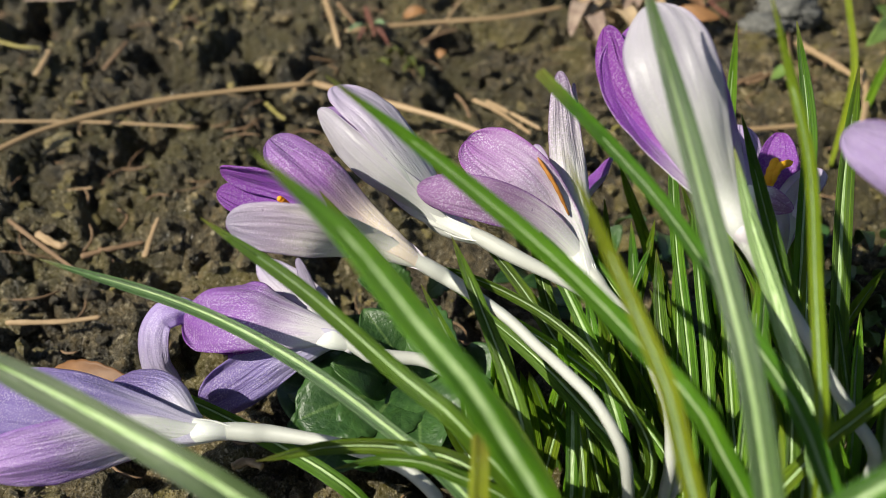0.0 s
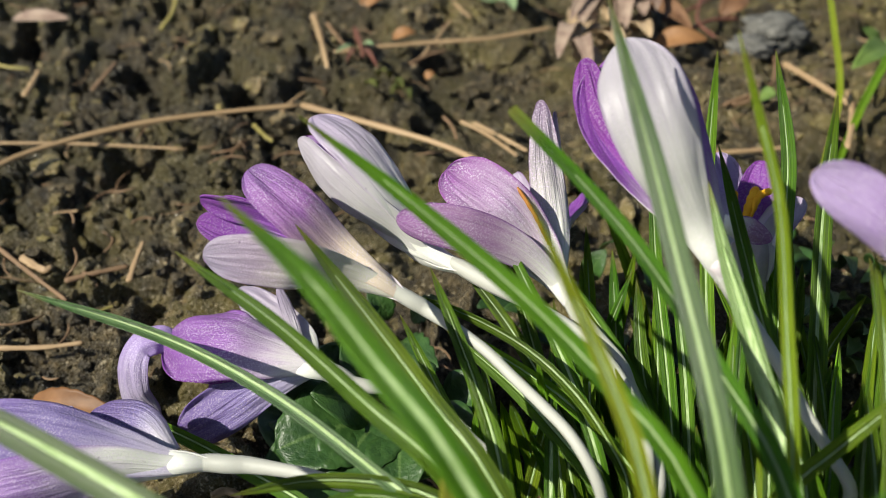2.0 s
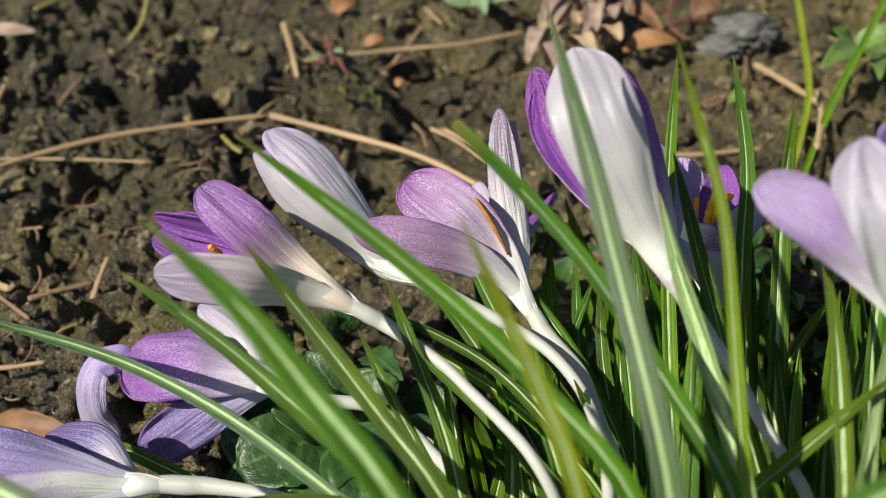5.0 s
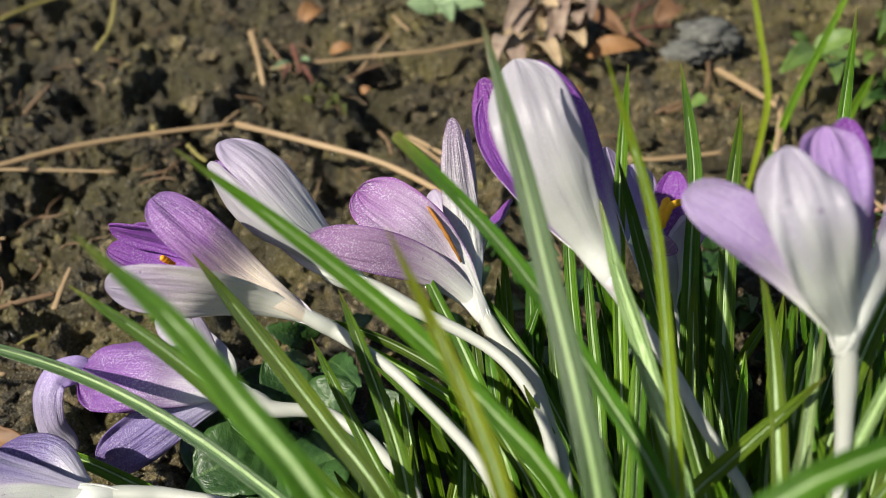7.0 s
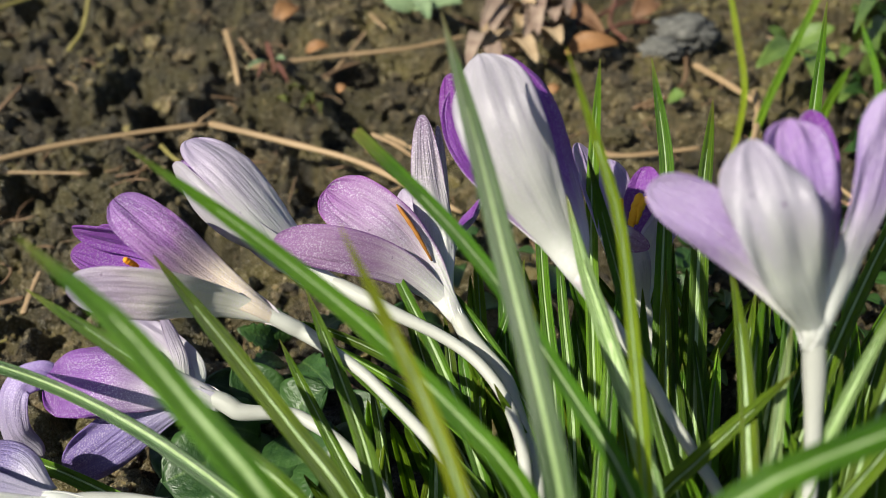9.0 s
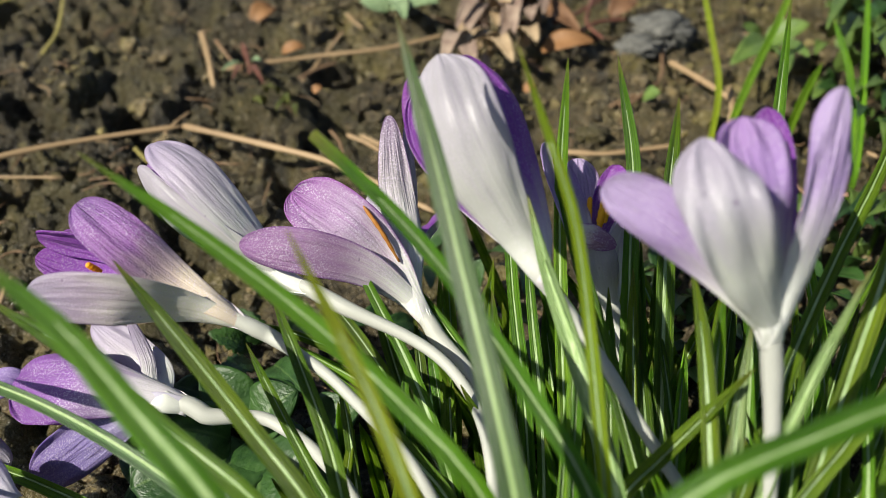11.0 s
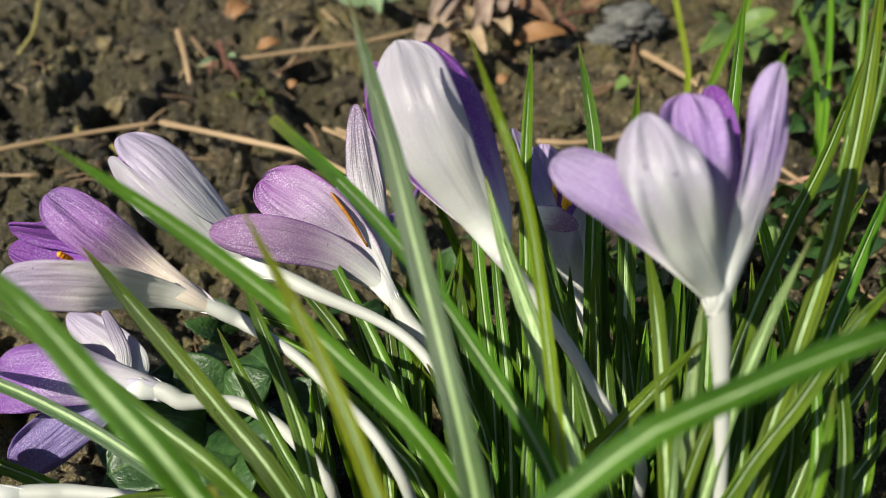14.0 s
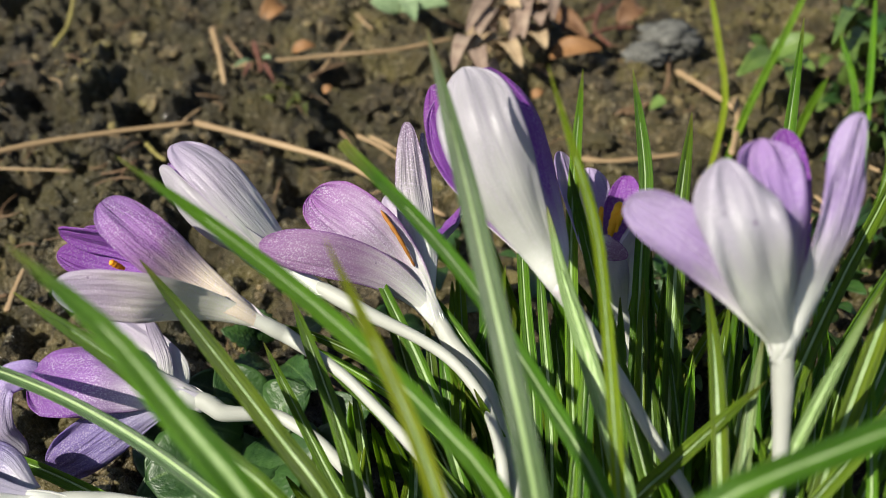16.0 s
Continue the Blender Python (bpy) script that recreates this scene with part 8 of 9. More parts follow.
ovate(plant, (0.1057, 0.1806, 0.0040), (0.1110, 0.1712, 0.0153), (-0.23, -0.40, 1.00), 0.0063, weed_green, 0.12, 0.05)
ovate(plant, (0.1171, 0.2132, 0.0040), (0.1180, 0.2246, 0.0060), (0.07, -0.40, 1.00), 0.0077, weed_green, 0.12, 0.05)
ovate(plant, (0.0754, 0.1512, 0.0040), (0.0628, 0.1456, 0.0159), (-0.37, -0.40, 1.00), 0.0066, weed_green, 0.12, 0.05)
ovate(plant, (0.0860, 0.1756, 0.0040), (0.0723, 0.1701, 0.0111), (0.03, -0.40, 1.00), 0.0070, weed_green, 0.12, 0.05)
ovate(plant, (0.1098, 0.1946, 0.0040), (0.1144, 0.1956, 0.0079), (0.22, -0.40, 1.00), 0.0044, weed_green, 0.12, 0.05)
ovate(plant, (0.0752, 0.1789, 0.0040), (0.0748, 0.1792, 0.0116), (-0.17, -0.40, 1.00), 0.0047, weed_green, 0.12, 0.05)
ovate(plant, (0.1083, 0.2082, 0.0040), (0.1188, 0.2048, 0.0064), (-0.25, -0.40, 1.00), 0.0071, weed_green, 0.12, 0.05)
ovate(plant, (0.0746, 0.1929, 0.0040), (0.0627, 0.1852, 0.0187), (0.08, -0.40, 1.00), 0.0071, weed_green, 0.12, 0.05)
ovate(plant, (0.0600, 0.2023, 0.0040), (0.0467, 0.1877, 0.0154), (-0.18, -0.40, 1.00), 0.0070, weed_green, 0.12, 0.05)
ovate(plant, (0.0343, 0.1475, 0.0040), (0.0284, 0.1452, 0.0113), (-0.36, -0.40, 1.00), 0.0041, weed_green, 0.12, 0.05)
ovate(plant, (0.0643, 0.1865, 0.0040), (0.0606, 0.1744, 0.0068), (-0.39, -0.40, 1.00), 0.0061, weed_green, 0.12, 0.05)
ovate(plant, (0.1073, 0.1675, 0.0040), (0.1094, 0.1674, 0.0130), (-0.32, -0.40, 1.00), 0.0058, weed_green, 0.12, 0.05)
ovate(plant, (0.0741, 0.1664, 0.0040), (0.0804, 0.1672, 0.0091), (-0.21, -0.40, 1.00), 0.0054, weed_green, 0.12, 0.05)
ovate(plant, (0.0957, 0.1606, 0.0040), (0.1008, 0.1561, 0.0131), (-0.25, -0.40, 1.00), 0.0053, weed_green, 0.12, 0.05)
ovate(plant, (0.0669, 0.1674, 0.0040), (0.0545, 0.1534, 0.0164), (0.22, -0.40, 1.00), 0.0062, weed_green, 0.12, 0.05)
ovate(plant, (0.1244, 0.2263, 0.0040), (0.1229, 0.2108, 0.0057), (-0.05, -0.40, 1.00), 0.0077, weed_green, 0.12, 0.05)
ovate(plant, (0.0750, 0.1425, 0.0040), (0.0797, 0.1400, 0.0146), (0.30, -0.40, 1.00), 0.0056, weed_green, 0.12, 0.05)
ovate(plant, (0.0414, 0.1717, 0.0040), (0.0482, 0.1640, 0.0058), (0.11, -0.40, 1.00), 0.0059, weed_green, 0.12, 0.05)
ovate(plant, (0.1000, 0.1654, 0.0040), (0.0996, 0.1687, 0.0104), (-0.03, -0.40, 1.00), 0.0059, weed_green, 0.12, 0.05)
ovate(plant, (0.0773, 0.2191, 0.0040), (0.0722, 0.1964, 0.0136), (0.03, -0.40, 1.00), 0.0067, weed_green, 0.12, 0.05)
ovate(plant, (0.1117, 0.1978, 0.0040), (0.1112, 0.1936, 0.0165), (0.36, -0.40, 1.00), 0.0058, weed_green, 0.12, 0.05)
ovate(plant, (0.0567, 0.1762, 0.0040), (0.0489, 0.1752, 0.0050), (-0.32, -0.40, 1.00), 0.0046, weed_green, 0.12, 0.05)
ovate(plant, (0.1047, 0.2256, 0.0040), (0.1046, 0.2112, 0.0077), (0.37, -0.40, 1.00), 0.0059, weed_green, 0.12, 0.05)
ovate(plant, (0.0724, 0.1870, 0.0040), (0.0691, 0.1671, 0.0148), (-0.38, -0.40, 1.00), 0.0060, weed_green, 0.12, 0.05)
ovate(plant, (0.0729, 0.1526, 0.0040), (0.0753, 0.1389, 0.0138), (-0.27, -0.40, 1.00), 0.0057, weed_green, 0.12, 0.05)
ovate(plant, (0.0588, 0.2111, 0.0040), (0.0624, 0.2110, 0.0146), (-0.11, -0.40, 1.00), 0.0074, weed_green, 0.12, 0.05)
ovate(plant, (0.0686, 0.1817, 0.0040), (0.0703, 0.1694, 0.0074), (0.07, -0.40, 1.00), 0.0062, weed_green, 0.12, 0.05)
ovate(plant, (0.1260, 0.2224, 0.0040), (0.1113, 0.2065, 0.0127), (0.10, -0.40, 1.00), 0.0060, weed_green, 0.12, 0.05)
ovate(plant, (0.0742, 0.1793, 0.0040), (0.0809, 0.1856, 0.0081), (0.20, -0.40, 1.00), 0.0074, weed_green, 0.12, 0.05)
ovate(plant, (0.0755, 0.2104, 0.0040), (0.0818, 0.2019, 0.0059), (0.11, -0.40, 1.00), 0.0060, weed_green, 0.12, 0.05)
ovate(plant, (0.0475, 0.1715, 0.0040), (0.0436, 0.1564, 0.0137), (-0.21, -0.40, 1.00), 0.0046, weed_green, 0.12, 0.05)
ovate(plant, (0.1121, 0.2036, 0.0040), (0.1162, 0.1933, 0.0104), (-0.08, -0.40, 1.00), 0.0053, weed_green, 0.12, 0.05)
ovate(plant, (0.0630, 0.1796, 0.0040), (0.0599, 0.1634, 0.0112), (0.27, -0.40, 1.00), 0.0062, weed_green, 0.12, 0.05)
ovate(plant, (0.0774, 0.1607, 0.0040), (0.0635, 0.1442, 0.0174), (0.27, -0.40, 1.00), 0.0069, weed_green, 0.12, 0.05)
ovate(plant, (0.0557, 0.1489, 0.0040), (0.0527, 0.1516, 0.0089), (-0.34, -0.40, 1.00), 0.0048, weed_green, 0.12, 0.05)
ovate(plant, (0.0915, 0.1647, 0.0040), (0.0952, 0.1666, 0.0075), (0.24, -0.40, 1.00), 0.0041, weed_green, 0.12, 0.05)
ovate(plant, (0.0513, 0.2279, 0.0040), (0.0522, 0.2257, 0.0130), (0.38, -0.40, 1.00), 0.0050, weed_green, 0.12, 0.05)
ovate(plant, (0.0466, 0.1838, 0.0040), (0.0391, 0.1810, 0.0086), (0.30, -0.40, 1.00), 0.0044, weed_green, 0.12, 0.05)
ovate(plant, (0.1219, 0.2273, 0.0040), (0.1192, 0.2355, 0.0102), (0.14, -0.40, 1.00), 0.0087, weed_green, 0.12, 0.05)
ovate(plant, (0.0713, 0.1561, 0.0040), (0.0758, 0.1585, 0.0108), (-0.18, -0.40, 1.00), 0.0062, weed_green, 0.12, 0.05)
ovate(plant, (0.0432, 0.2307, 0.0040), (0.0552, 0.2331, 0.0091), (-0.04, -0.40, 1.00), 0.0087, weed_green, 0.12, 0.05)
ovate(plant, (0.0352, 0.2011, 0.0040), (0.0245, 0.1896, 0.0113), (0.15, -0.40, 1.00), 0.0068, weed_green, 0.12, 0.05)
ovate(plant, (0.0344, 0.1468, 0.0040), (0.0422, 0.1415, 0.0131), (0.21, -0.40, 1.00), 0.0051, weed_green, 0.12, 0.05)
ovate(plant, (0.0818, 0.1634, 0.0040), (0.0719, 0.1504, 0.0144), (0.39, -0.40, 1.00), 0.0047, weed_green, 0.12, 0.05)
ovate(plant, (0.0422, 0.2155, 0.0040), (0.0310, 0.2080, 0.0122), (-0.36, -0.40, 1.00), 0.0066, weed_green, 0.12, 0.05)
ovate(plant, (0.0788, 0.2114, 0.0040), (0.0719, 0.2102, 0.0109), (0.32, -0.40, 1.00), 0.0052, weed_green, 0.12, 0.05)
ovate(plant, (0.0488, 0.1490, 0.0040), (0.0442, 0.1534, 0.0093), (0.37, -0.40, 1.00), 0.0065, weed_green, 0.12, 0.05)
ovate(plant, (0.0824, 0.1785, 0.0040), (0.0858, 0.1852, 0.0080), (0.03, -0.40, 1.00), 0.0068, weed_green, 0.12, 0.05)
ovate(plant, (0.0416, 0.1965, 0.0040), (0.0318, 0.1913, 0.0092), (0.11, -0.40, 1.00), 0.0057, weed_green, 0.12, 0.05)
ovate(plant, (0.0308, 0.1510, 0.0040), (0.0249, 0.1513, 0.0121), (-0.16, -0.40, 1.00), 0.0058, weed_green, 0.12, 0.05)
settle(plant)
plant = thing("weed_plant", (0.0423, 0.4299, 0.0), "pale green lobed leaf lying on the soil", "weed", "weeds")
ovate(plant, (0.0387, 0.4045, 0.0080), (0.0255, 0.4088, 0.0120), (0.00, -0.40, 1.00), 0.0107, weed_pale, 0.12, 0.20)
ovate(plant, (0.0388, 0.4078, 0.0080), (0.0628, 0.4041, 0.0120), (0.00, -0.40, 1.00), 0.0118, weed_pale, 0.12, 0.20)
ovate(plant, (0.0418, 0.4144, 0.0080), (0.0459, 0.3855, 0.0120), (0.00, -0.40, 1.00), 0.0095, weed_pale, 0.12, 0.20)
ovate(plant, (0.0390, 0.4145, 0.0080), (0.0368, 0.4330, 0.0120), (0.00, -0.40, 1.00), 0.0111, weed_pale, 0.12, 0.20)
settle(plant)
plant = thing("seedling", (0.1454, 0.3303, 0.0), "tiny bright green seedling with a round leaf", "seedling", "weeds")
ovate(plant, (0.1369, 0.3134, 0.0080), (0.1418, 0.3096, 0.0120), (0.00, -0.40, 1.00), 0.0075, weed_bright, 0.12, 0.00)
settle(plant)
plant = thing("seedling", (-0.0239, 0.3672, 0.0), "tiny red-stemmed seedling with pale leaves", "seedling", "weeds")
ovate(plant, (-0.0236, 0.3579, 0.0060), (-0.0301, 0.3415, 0.0120), (0.00, -0.40, 1.00), 0.0029, weed_pale, 0.12, 0.00)
ovate(plant, (-0.0226, 0.3606, 0.0060), (-0.0251, 0.3675, 0.0120), (0.00, -0.40, 1.00), 0.0025, red_stalk, 0.12, 0.00)
ovate(plant, (-0.0209, 0.3552, 0.0060), (-0.0120, 0.3281, 0.0120), (0.00, -0.40, 1.00), 0.0023, red_stalk, 0.12, 0.00)
ovate(plant, (-0.0213, 0.3594, 0.0060), (-0.0154, 0.3492, 0.0120), (0.00, -0.40, 1.00), 0.0034, weed_pale, 0.12, 0.00)
ovate(plant, (-0.0233, 0.3553, 0.0060), (-0.0250, 0.3334, 0.0120), (0.00, -0.40, 1.00), 0.0021, red_stalk, 0.12, 0.00)
settle(plant)
plant = thing("seedling", (-0.0131, 0.3409, 0.0), "small mossy yellow-green sprig on the soil", "seedling", "weeds")
ovate(plant, (-0.0078, 0.3348, 0.0040), (-0.0080, 0.3252, 0.0120), (0.00, -0.40, 1.00), 0.0027, weed_olive, 0.12, 0.00)
ovate(plant, (-0.0127, 0.3366, 0.0040), (-0.0087, 0.3261, 0.0120), (0.00, -0.40, 1.00), 0.0028, weed_olive, 0.12, 0.00)
ovate(plant, (-0.0003, 0.3232, 0.0040), (0.0020, 0.3038, 0.0120), (0.00, -0.40, 1.00), 0.0026, weed_olive, 0.12, 0.00)
ovate(plant, (-0.0045, 0.3268, 0.0040), (-0.0016, 0.3171, 0.0120), (0.00, -0.40, 1.00), 0.0027, weed_olive, 0.12, 0.00)
ovate(plant, (-0.0174, 0.3289, 0.0040), (-0.0114, 0.3127, 0.0120), (0.00, -0.40, 1.00), 0.0027, weed_olive, 0.12, 0.00)
ovate(plant, (-0.0125, 0.3269, 0.0040), (-0.0122, 0.3176, 0.0120), (0.00, -0.40, 1.00), 0.0027, weed_olive, 0.12, 0.00)
ovate(plant, (-0.0041, 0.3245, 0.0040), (-0.0057, 0.3074, 0.0120), (0.00, -0.40, 1.00), 0.0027, weed_olive, 0.12, 0.00)
ovate(plant, (-0.0026, 0.3262, 0.0040), (-0.0050, 0.3115, 0.0120), (0.00, -0.40, 1.00), 0.0027, weed_olive, 0.12, 0.00)
ovate(plant, (-0.0048, 0.3318, 0.0040), (-0.0012, 0.3122, 0.0120), (0.00, -0.40, 1.00), 0.0027, weed_olive, 0.12, 0.00)
settle(plant)
plant = thing("withered_rosette", (0.0943, 0.3828, 0.0), "withered pinkish-grey rosette of dead leaves", "dead leaves", "")
ovate(plant, (0.0860, 0.4057, 0.0060), (0.0952, 0.3959, 0.0101), (0.29, -0.50, 1.00), 0.0093, dead_pink, 0.30, 0.10, sharp=0.7)
ovate(plant, (0.0768, 0.3961, 0.0060), (0.0656, 0.3482, 0.0239), (0.15, -0.50, 1.00), 0.0088, dead_pink, 0.30, 0.10, sharp=0.7)
ovate(plant, (0.1047, 0.4096, 0.0060), (0.1010, 0.3901, 0.0185), (0.39, -0.50, 1.00), 0.0093, dead_tan, 0.30, 0.10, sharp=0.7)
ovate(plant, (0.0713, 0.3471, 0.0060), (0.0703, 0.3121, 0.0205), (-0.17, -0.50, 1.00), 0.0080, dead_pink, 0.30, 0.10, sharp=0.7)
ovate(plant, (0.0848, 0.3858, 0.0060), (0.0726, 0.3826, 0.0092), (-0.32, -0.50, 1.00), 0.0090, dead_pink, 0.30, 0.10, sharp=0.7)
ovate(plant, (0.0971, 0.3643, 0.0060), (0.0984, 0.3425, 0.0193), (-0.02, -0.50, 1.00), 0.0085, dead_tan, 0.30, 0.10, sharp=0.7)
ovate(plant, (0.1012, 0.3977, 0.0060), (0.0913, 0.3575, 0.0159), (-0.29, -0.50, 1.00), 0.0089, dead_pink, 0.30, 0.10, sharp=0.7)
ovate(plant, (0.1017, 0.4087, 0.0060), (0.0938, 0.3938, 0.0189), (0.30, -0.50, 1.00), 0.0093, dead_pink, 0.30, 0.10, sharp=0.7)
ovate(plant, (0.0821, 0.3574, 0.0060), (0.0868, 0.3295, 0.0172), (0.00, -0.50, 1.00), 0.0082, dead_tan, 0.30, 0.10, sharp=0.7)
ovate(plant, (0.0716, 0.3553, 0.0060), (0.0583, 0.3194, 0.0213), (-0.28, -0.50, 1.00), 0.0081, dead_pink, 0.30, 0.10, sharp=0.7)
ovate(plant, (0.1077, 0.4086, 0.0060), (0.1044, 0.3813, 0.0220), (-0.41, -0.50, 1.00), 0.0092, dead_pink, 0.30, 0.10, sharp=0.7)
ovate(plant, (0.0871, 0.4027, 0.0060), (0.0877, 0.3848, 0.0071), (0.19, -0.50, 1.00), 0.0093, dead_tan, 0.30, 0.10, sharp=0.7)
ovate(plant, (0.1011, 0.4043, 0.0060), (0.0875, 0.3846, 0.0188), (-0.13, -0.50, 1.00), 0.0092, dead_pink, 0.30, 0.10, sharp=0.7)
ovate(plant, (0.0971, 0.3971, 0.0060), (0.1026, 0.3860, 0.0121), (0.09, -0.50, 1.00), 0.0092, dead_pink, 0.30, 0.10, sharp=0.7)
ovate(plant, (0.0769, 0.3895, 0.0060), (0.0706, 0.3737, 0.0086), (-0.18, -0.50, 1.00), 0.0090, dead_tan, 0.30, 0.10, sharp=0.7)
ovate(plant, (0.1050, 0.3829, 0.0060), (0.0991, 0.3612, 0.0207), (-0.29, -0.50, 1.00), 0.0088, dead_pink, 0.30, 0.10, sharp=0.7)
ovate(plant, (0.0752, 0.3520, 0.0060), (0.0797, 0.3423, 0.0072), (-0.38, -0.50, 1.00), 0.0084, dead_pink, 0.30, 0.10, sharp=0.7)
ovate(plant, (0.0765, 0.3645, 0.0060), (0.0652, 0.3365, 0.0195), (-0.10, -0.50, 1.00), 0.0084, dead_tan, 0.30, 0.10, sharp=0.7)
ovate(plant, (0.1083, 0.4025, 0.0060), (0.1171, 0.4102, 0.0081), (-0.38, -0.50, 1.00), 0.0094, dead_pink, 0.30, 0.10, sharp=0.7)
ovate(plant, (0.0902, 0.3882, 0.0060), (0.0853, 0.3583, 0.0146), (0.27, -0.50, 1.00), 0.0089, dead_pink, 0.30, 0.10, sharp=0.7)
ovate(plant, (0.0816, 0.3623, 0.0060), (0.0721, 0.3473, 0.0196), (-0.17, -0.50, 1.00), 0.0085, dead_tan, 0.30, 0.10, sharp=0.7)
ovate(plant, (0.1004, 0.4030, 0.0060), (0.1041, 0.3633, 0.0221), (0.32, -0.50, 1.00), 0.0089, dead_pink, 0.30, 0.10, sharp=0.7)
ovate(plant, (0.0796, 0.3844, 0.0060), (0.0688, 0.3453, 0.0212), (-0.00, -0.50, 1.00), 0.0086, dead_pink, 0.30, 0.10, sharp=0.7)
ovate(plant, (0.0937, 0.3948, 0.0060), (0.0915, 0.3714, 0.0247), (-0.49, -0.50, 1.00), 0.0089, dead_tan, 0.30, 0.10, sharp=0.7)
settle(plant)
plant = thing("dead_leaf", (0.1189, 0.3743, 0.0), "curled orange-brown dead leaf on the soil", "dead leaf", "dead leaves on the soil")
ovate(plant, (0.1035, 0.3573, 0.0080), (0.1249, 0.3517, 0.0140), (0.00, -0.50, 1.00), 0.0097, dead_orange, 0.20, 0.00)
settle(plant)
plant = thing("dead_leaf", (0.0874, 0.4248, 0.0), "curled brown dead leaf on the soil", "dead leaf", "dead leaves on the soil")
ovate(plant, (0.1037, 0.3894, 0.0080), (0.1218, 0.3650, 0.0120), (0.00, -0.50, 1.00), 0.0112, dead_brown, 0.30, 0.00)
settle(plant)
plant = thing("dead_leaf", (-0.0272, 0.4154, 0.0), "small brown dead leaf on the soil", "dead leaf", "dead leaves on the soil")
ovate(plant, (-0.0247, 0.3972, 0.0080), (-0.0148, 0.4083, 0.0100), (0.20, -0.50, 1.00), 0.0090, dead_orange, 0.25, 0.00)
settle(plant)
plant = thing("dead_leaf", (-0.0098, 0.3808, 0.0), "small brown dead leaf scrap", "dead leaf", "dead leaves on the soil")
ovate(plant, (-0.0080, 0.3641, 0.0080), (0.0019, 0.3652, 0.0100), (0.20, -0.50, 1.00), 0.0054, dead_orange, 0.25, 0.00)
settle(plant)
plant = thing("dead_leaf", (0.1162, 0.4272, 0.0), "pinkish dead leaf on the soil", "dead leaf", "dead leaves on the soil")
ovate(plant, (0.1122, 0.4084, 0.0080), (0.1030, 0.4211, 0.0100), (0.20, -0.50, 1.00), 0.0110, dead_pink, 0.25, 0.00)
settle(plant)
plant = thing("dead_leaf", (0.1464, 0.4091, 0.0), "brown dead leaf on the soil", "dead leaf", "dead leaves on the soil")
ovate(plant, (0.1410, 0.3911, 0.0080), (0.1549, 0.4055, 0.0100), (0.20, -0.50, 1.00), 0.0107, dead_brown, 0.25, 0.00)
settle(plant)
plant = thing("dead_leaf", (0.0058, 0.3427, 0.0), "tiny orange leaf scrap", "dead leaf", "dead leaves on the soil")
ovate(plant, (0.0069, 0.3278, 0.0080), (0.0104, 0.3287, 0.0100), (0.20, -0.50, 1.00), 0.0036, dead_orange, 0.25, 0.00)
settle(plant)
plant = thing("dead_leaf", (0.0938, 0.3370, 0.0), "tiny orange leaf scrap", "dead leaf", "dead leaves on the soil")
ovate(plant, (0.0908, 0.3224, 0.0080), (0.0953, 0.3233, 0.0100), (0.20, -0.50, 1.00), 0.0041, dead_orange, 0.25, 0.00)
settle(plant)
plant = thing("dead_leaf", (-0.0818, 0.1630, 0.0), "orange-brown dead leaf behind a fallen flower", "dead leaf", "dead leaves on the soil")
ovate(plant, (-0.0844, 0.1540, 0.0120), (-0.0600, 0.1474, 0.0160), (0.10, -0.55, 1.00), 0.0080, dead_rust, 0.08, 0.10)
settle(plant)
straw([(0.1126, 0.3815, 0.0100), (0.1280, 0.3934, 0.0100), (0.1457, 0.4126, 0.0100)], 0.00105, red_stalk, "reddish dead weed stem on the soil", "dead weed", "dead_weed", 1.00)
straw([(0.1205, 0.3693, 0.0100), (0.1331, 0.3807, 0.0100), (0.1467, 0.3833, 0.0100)], 0.00103, red_stalk, "reddish dead weed stem on the soil", "dead weed", "dead_weed", 1.00)
straw([(0.0902, 0.4078, 0.0100), (0.0981, 0.3882, 0.0100), (0.0988, 0.3760, 0.0100)], 0.00104, red_stalk, "reddish dead weed stem on the soil", "dead weed", "dead_weed", 1.00)
straw([(0.1368, 0.4095, 0.0100), (0.1280, 0.3809, 0.0100), (0.1317, 0.3632, 0.0100)], 0.00103, red_stalk, "reddish dead weed stem on the soil", "dead weed", "dead_weed", 1.00)
straw([(-0.0239, 0.3661, 0.0100), (-0.0209, 0.3524, 0.0100), (-0.0192, 0.3421, 0.0100)], 0.00096, red_stalk, "reddish dead weed stem on the soil", "dead weed", "dead_weed", 1.00)
plant = thing("grass_tuft", (0.1489, 0.2663, 0.0), "thin yellow-green grass blades behind the crocuses", "grass", "grass tufts")
leaf(plant, [(0.1549, 0.3317, 0.0565), (0.1586, 0.3156, 0.0366), (0.1599, 0.2978, 0.0177), (0.1476, 0.2691, 0.0006), (0.1476, 0.2691, -0.0030)], 0.0030, 0, 20, leaf_gold, 0.00)
leaf(plant, [(0.1963, 0.3288, 0.0548), (0.1829, 0.3133, 0.0349), (0.1663, 0.2922, 0.0159), (0.1508, 0.2667, 0.0009), (0.1508, 0.2667, -0.0030)], 0.0036, 0, 20, leaf_lime, 0.00)
settle(plant)
plant = thing("grass_tuft", (0.1876, 0.2895, 0.0), "slender green blades rising from the soil behind", "grass", "grass tufts")
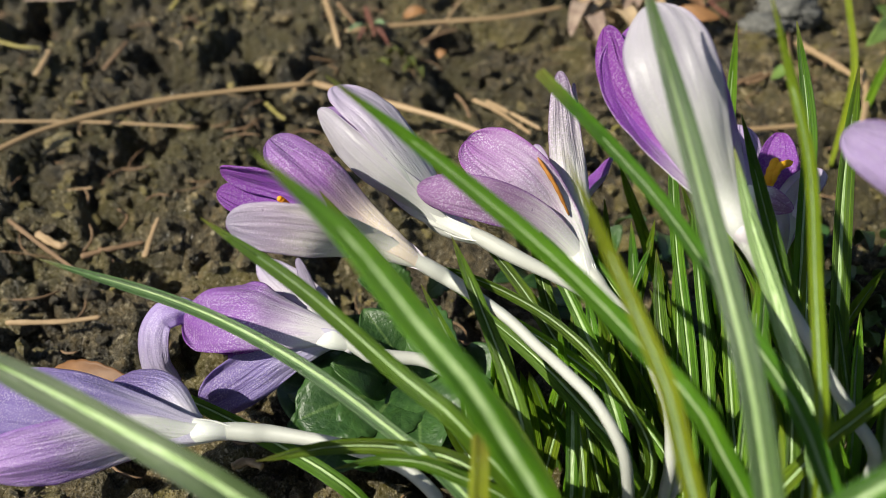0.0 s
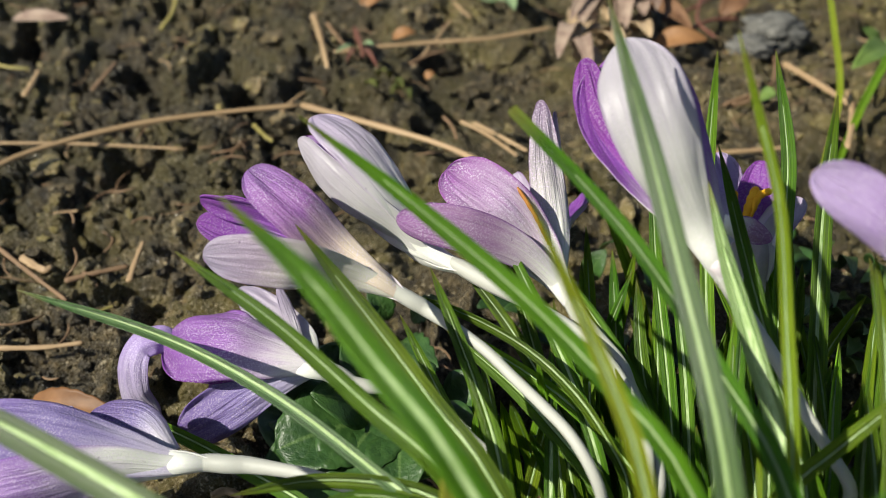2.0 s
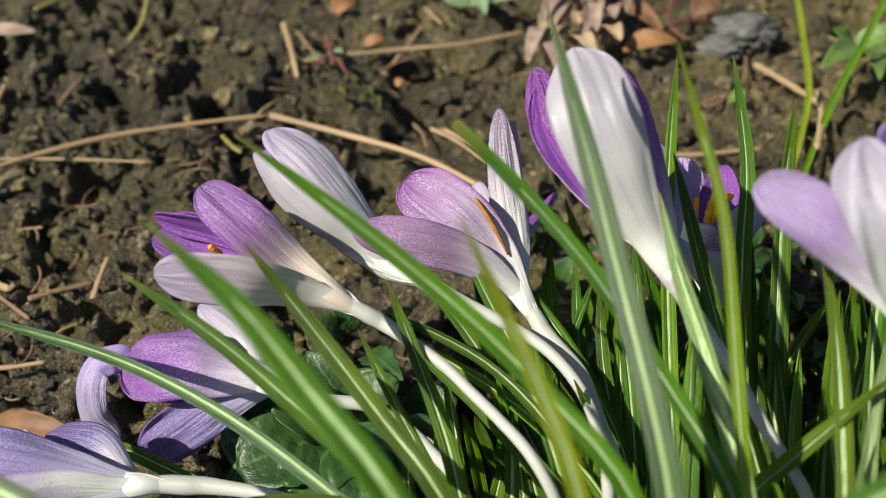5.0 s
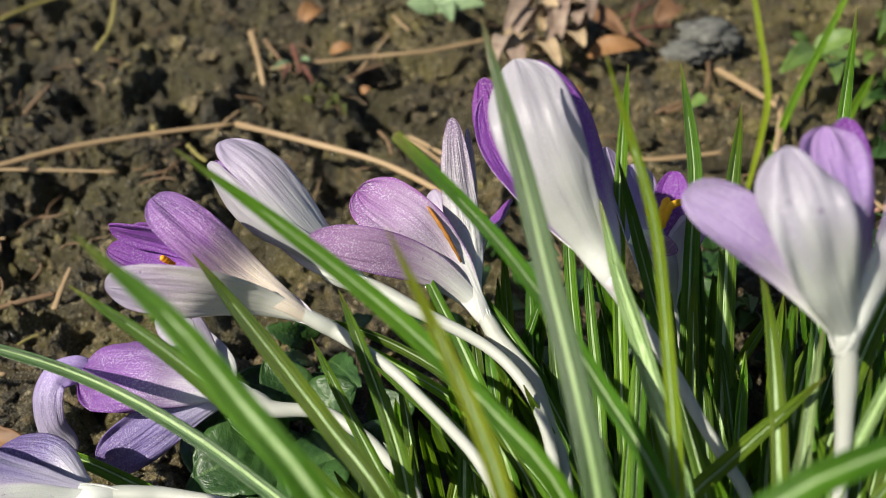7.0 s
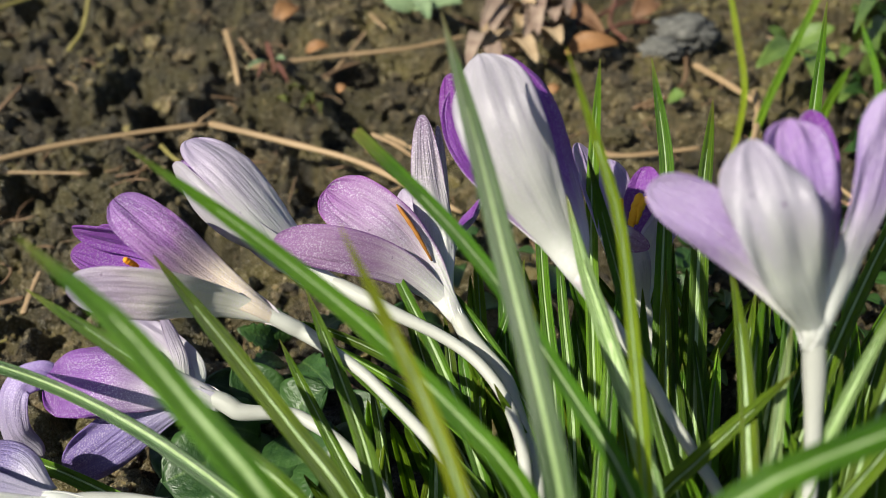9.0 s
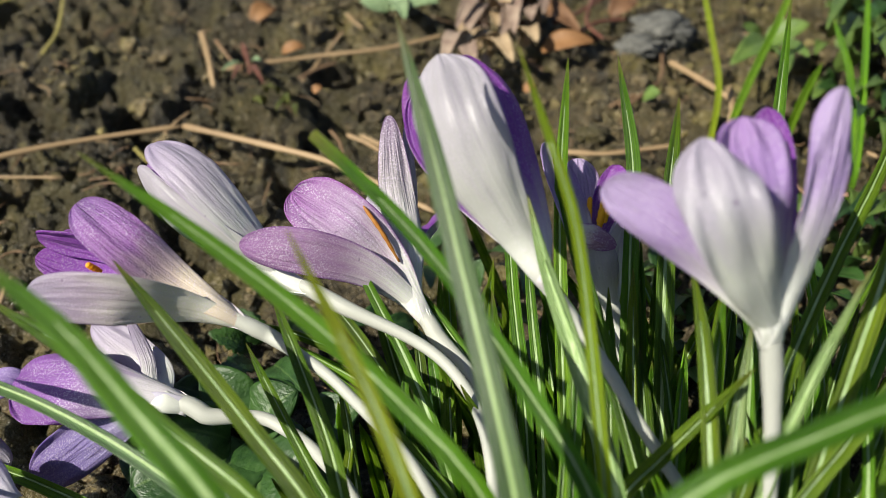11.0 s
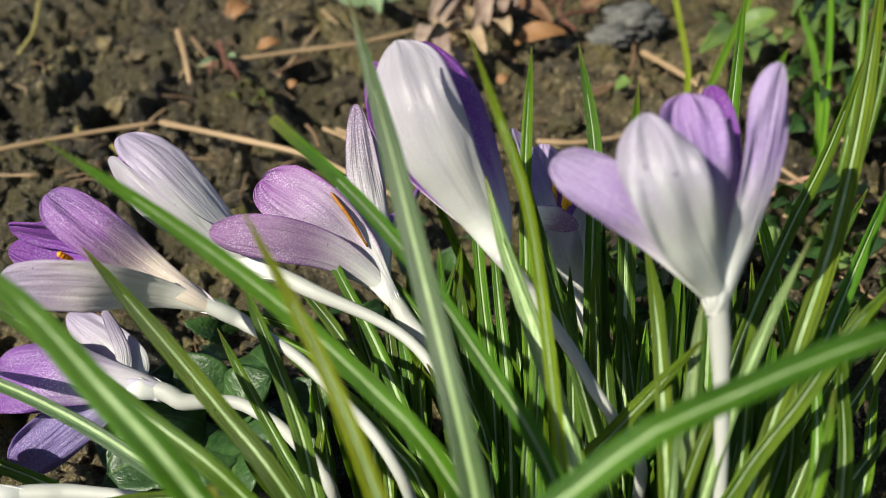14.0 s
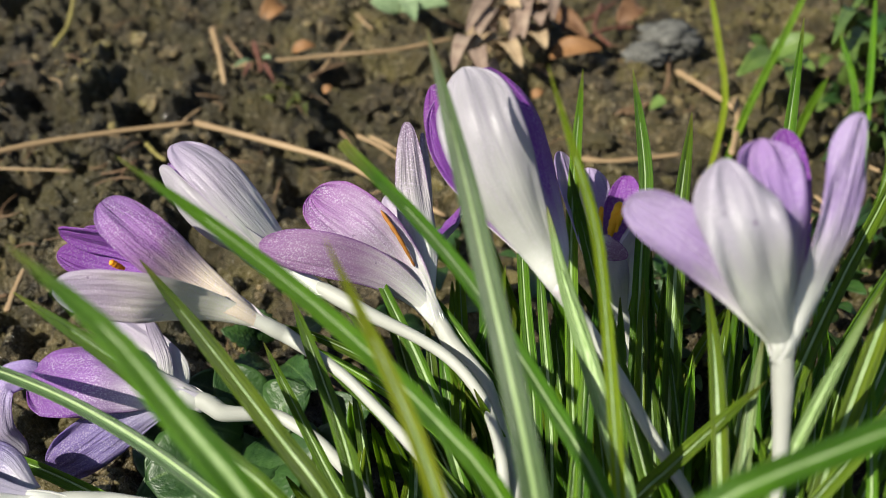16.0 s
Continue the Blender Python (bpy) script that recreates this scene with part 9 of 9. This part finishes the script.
leaf(plant, [(0.1889, 0.2841, 0.0360), (0.1864, 0.2856, 0.0216), (0.1848, 0.2860, 0.0060), (0.1848, 0.2860, -0.0030)], 0.0037, 0, 20, leaf_lime, 0.00)
settle(plant)
plant = thing("grass_tuft", (0.2060, 0.2640, 0.0), "tall yellow-green blades at the edge of the weeds", "grass", "grass tufts")
leaf(plant, [(0.2064, 0.3024, 0.0603), (0.2006, 0.2782, 0.0378), (0.1906, 0.2484, 0.0159), (0.1906, 0.2484, -0.0030)], 0.0031, 0, 20, leaf_lime, 0.00)
leaf(plant, [(0.2075, 0.2825, 0.0677), (0.1997, 0.2575, 0.0440), (0.1877, 0.2317, 0.0268), (0.1877, 0.2317, -0.0030)], 0.0033, 0, 20, leaf_lime, 0.20)
leaf(plant, [(0.1985, 0.3026, 0.0439), (0.2007, 0.2849, 0.0302), (0.1974, 0.2643, 0.0123), (0.1974, 0.2643, -0.0030)], 0.0032, 0, 20, leaf_lime, 0.00)
leaf(plant, [(0.2109, 0.2677, 0.0658), (0.1987, 0.2413, 0.0446), (0.1862, 0.2212, 0.0296), (0.1862, 0.2212, -0.0030)], 0.0028, 0, 20, leaf_green, 0.20)
settle(plant)
lump("lichen_clump", (0.1612, 0.3749, 0.0040), 0.012, lichen_grey, "grey crusty clump of dead moss", "moss", 3)
lump("lichen_clump", (0.1473, 0.3612, 0.0040), 0.008, lichen_grey, "small grey crusty clump of dead moss", "moss", 4)
lump("pebble", (-0.1689, 0.3615, 0.0060), 0.004, pebble_pale, "small pale pebble on the soil", "pebble", 5)
lump("soil_lump", (0.1056, 0.4347, 0.0030), 0.0060, clod, "rounded brown lump of soil", "soil lump", 7)
lump("soil_lump", (0.1784, 0.3013, 0.0030), 0.0070, clod, "rounded brown lump of soil", "soil lump", 8)
lump("soil_lump", (0.1786, 0.3485, 0.0030), 0.0060, clod, "rounded brown lump of soil", "soil lump", 9)
lump("soil_lump", (0.1139, 0.2994, 0.0030), 0.0050, clod, "rounded brown lump of soil", "soil lump", 10)
lump("soil_lump", (0.1185, 0.4098, 0.0030), 0.0070, clod, "rounded brown lump of soil", "soil lump", 11)
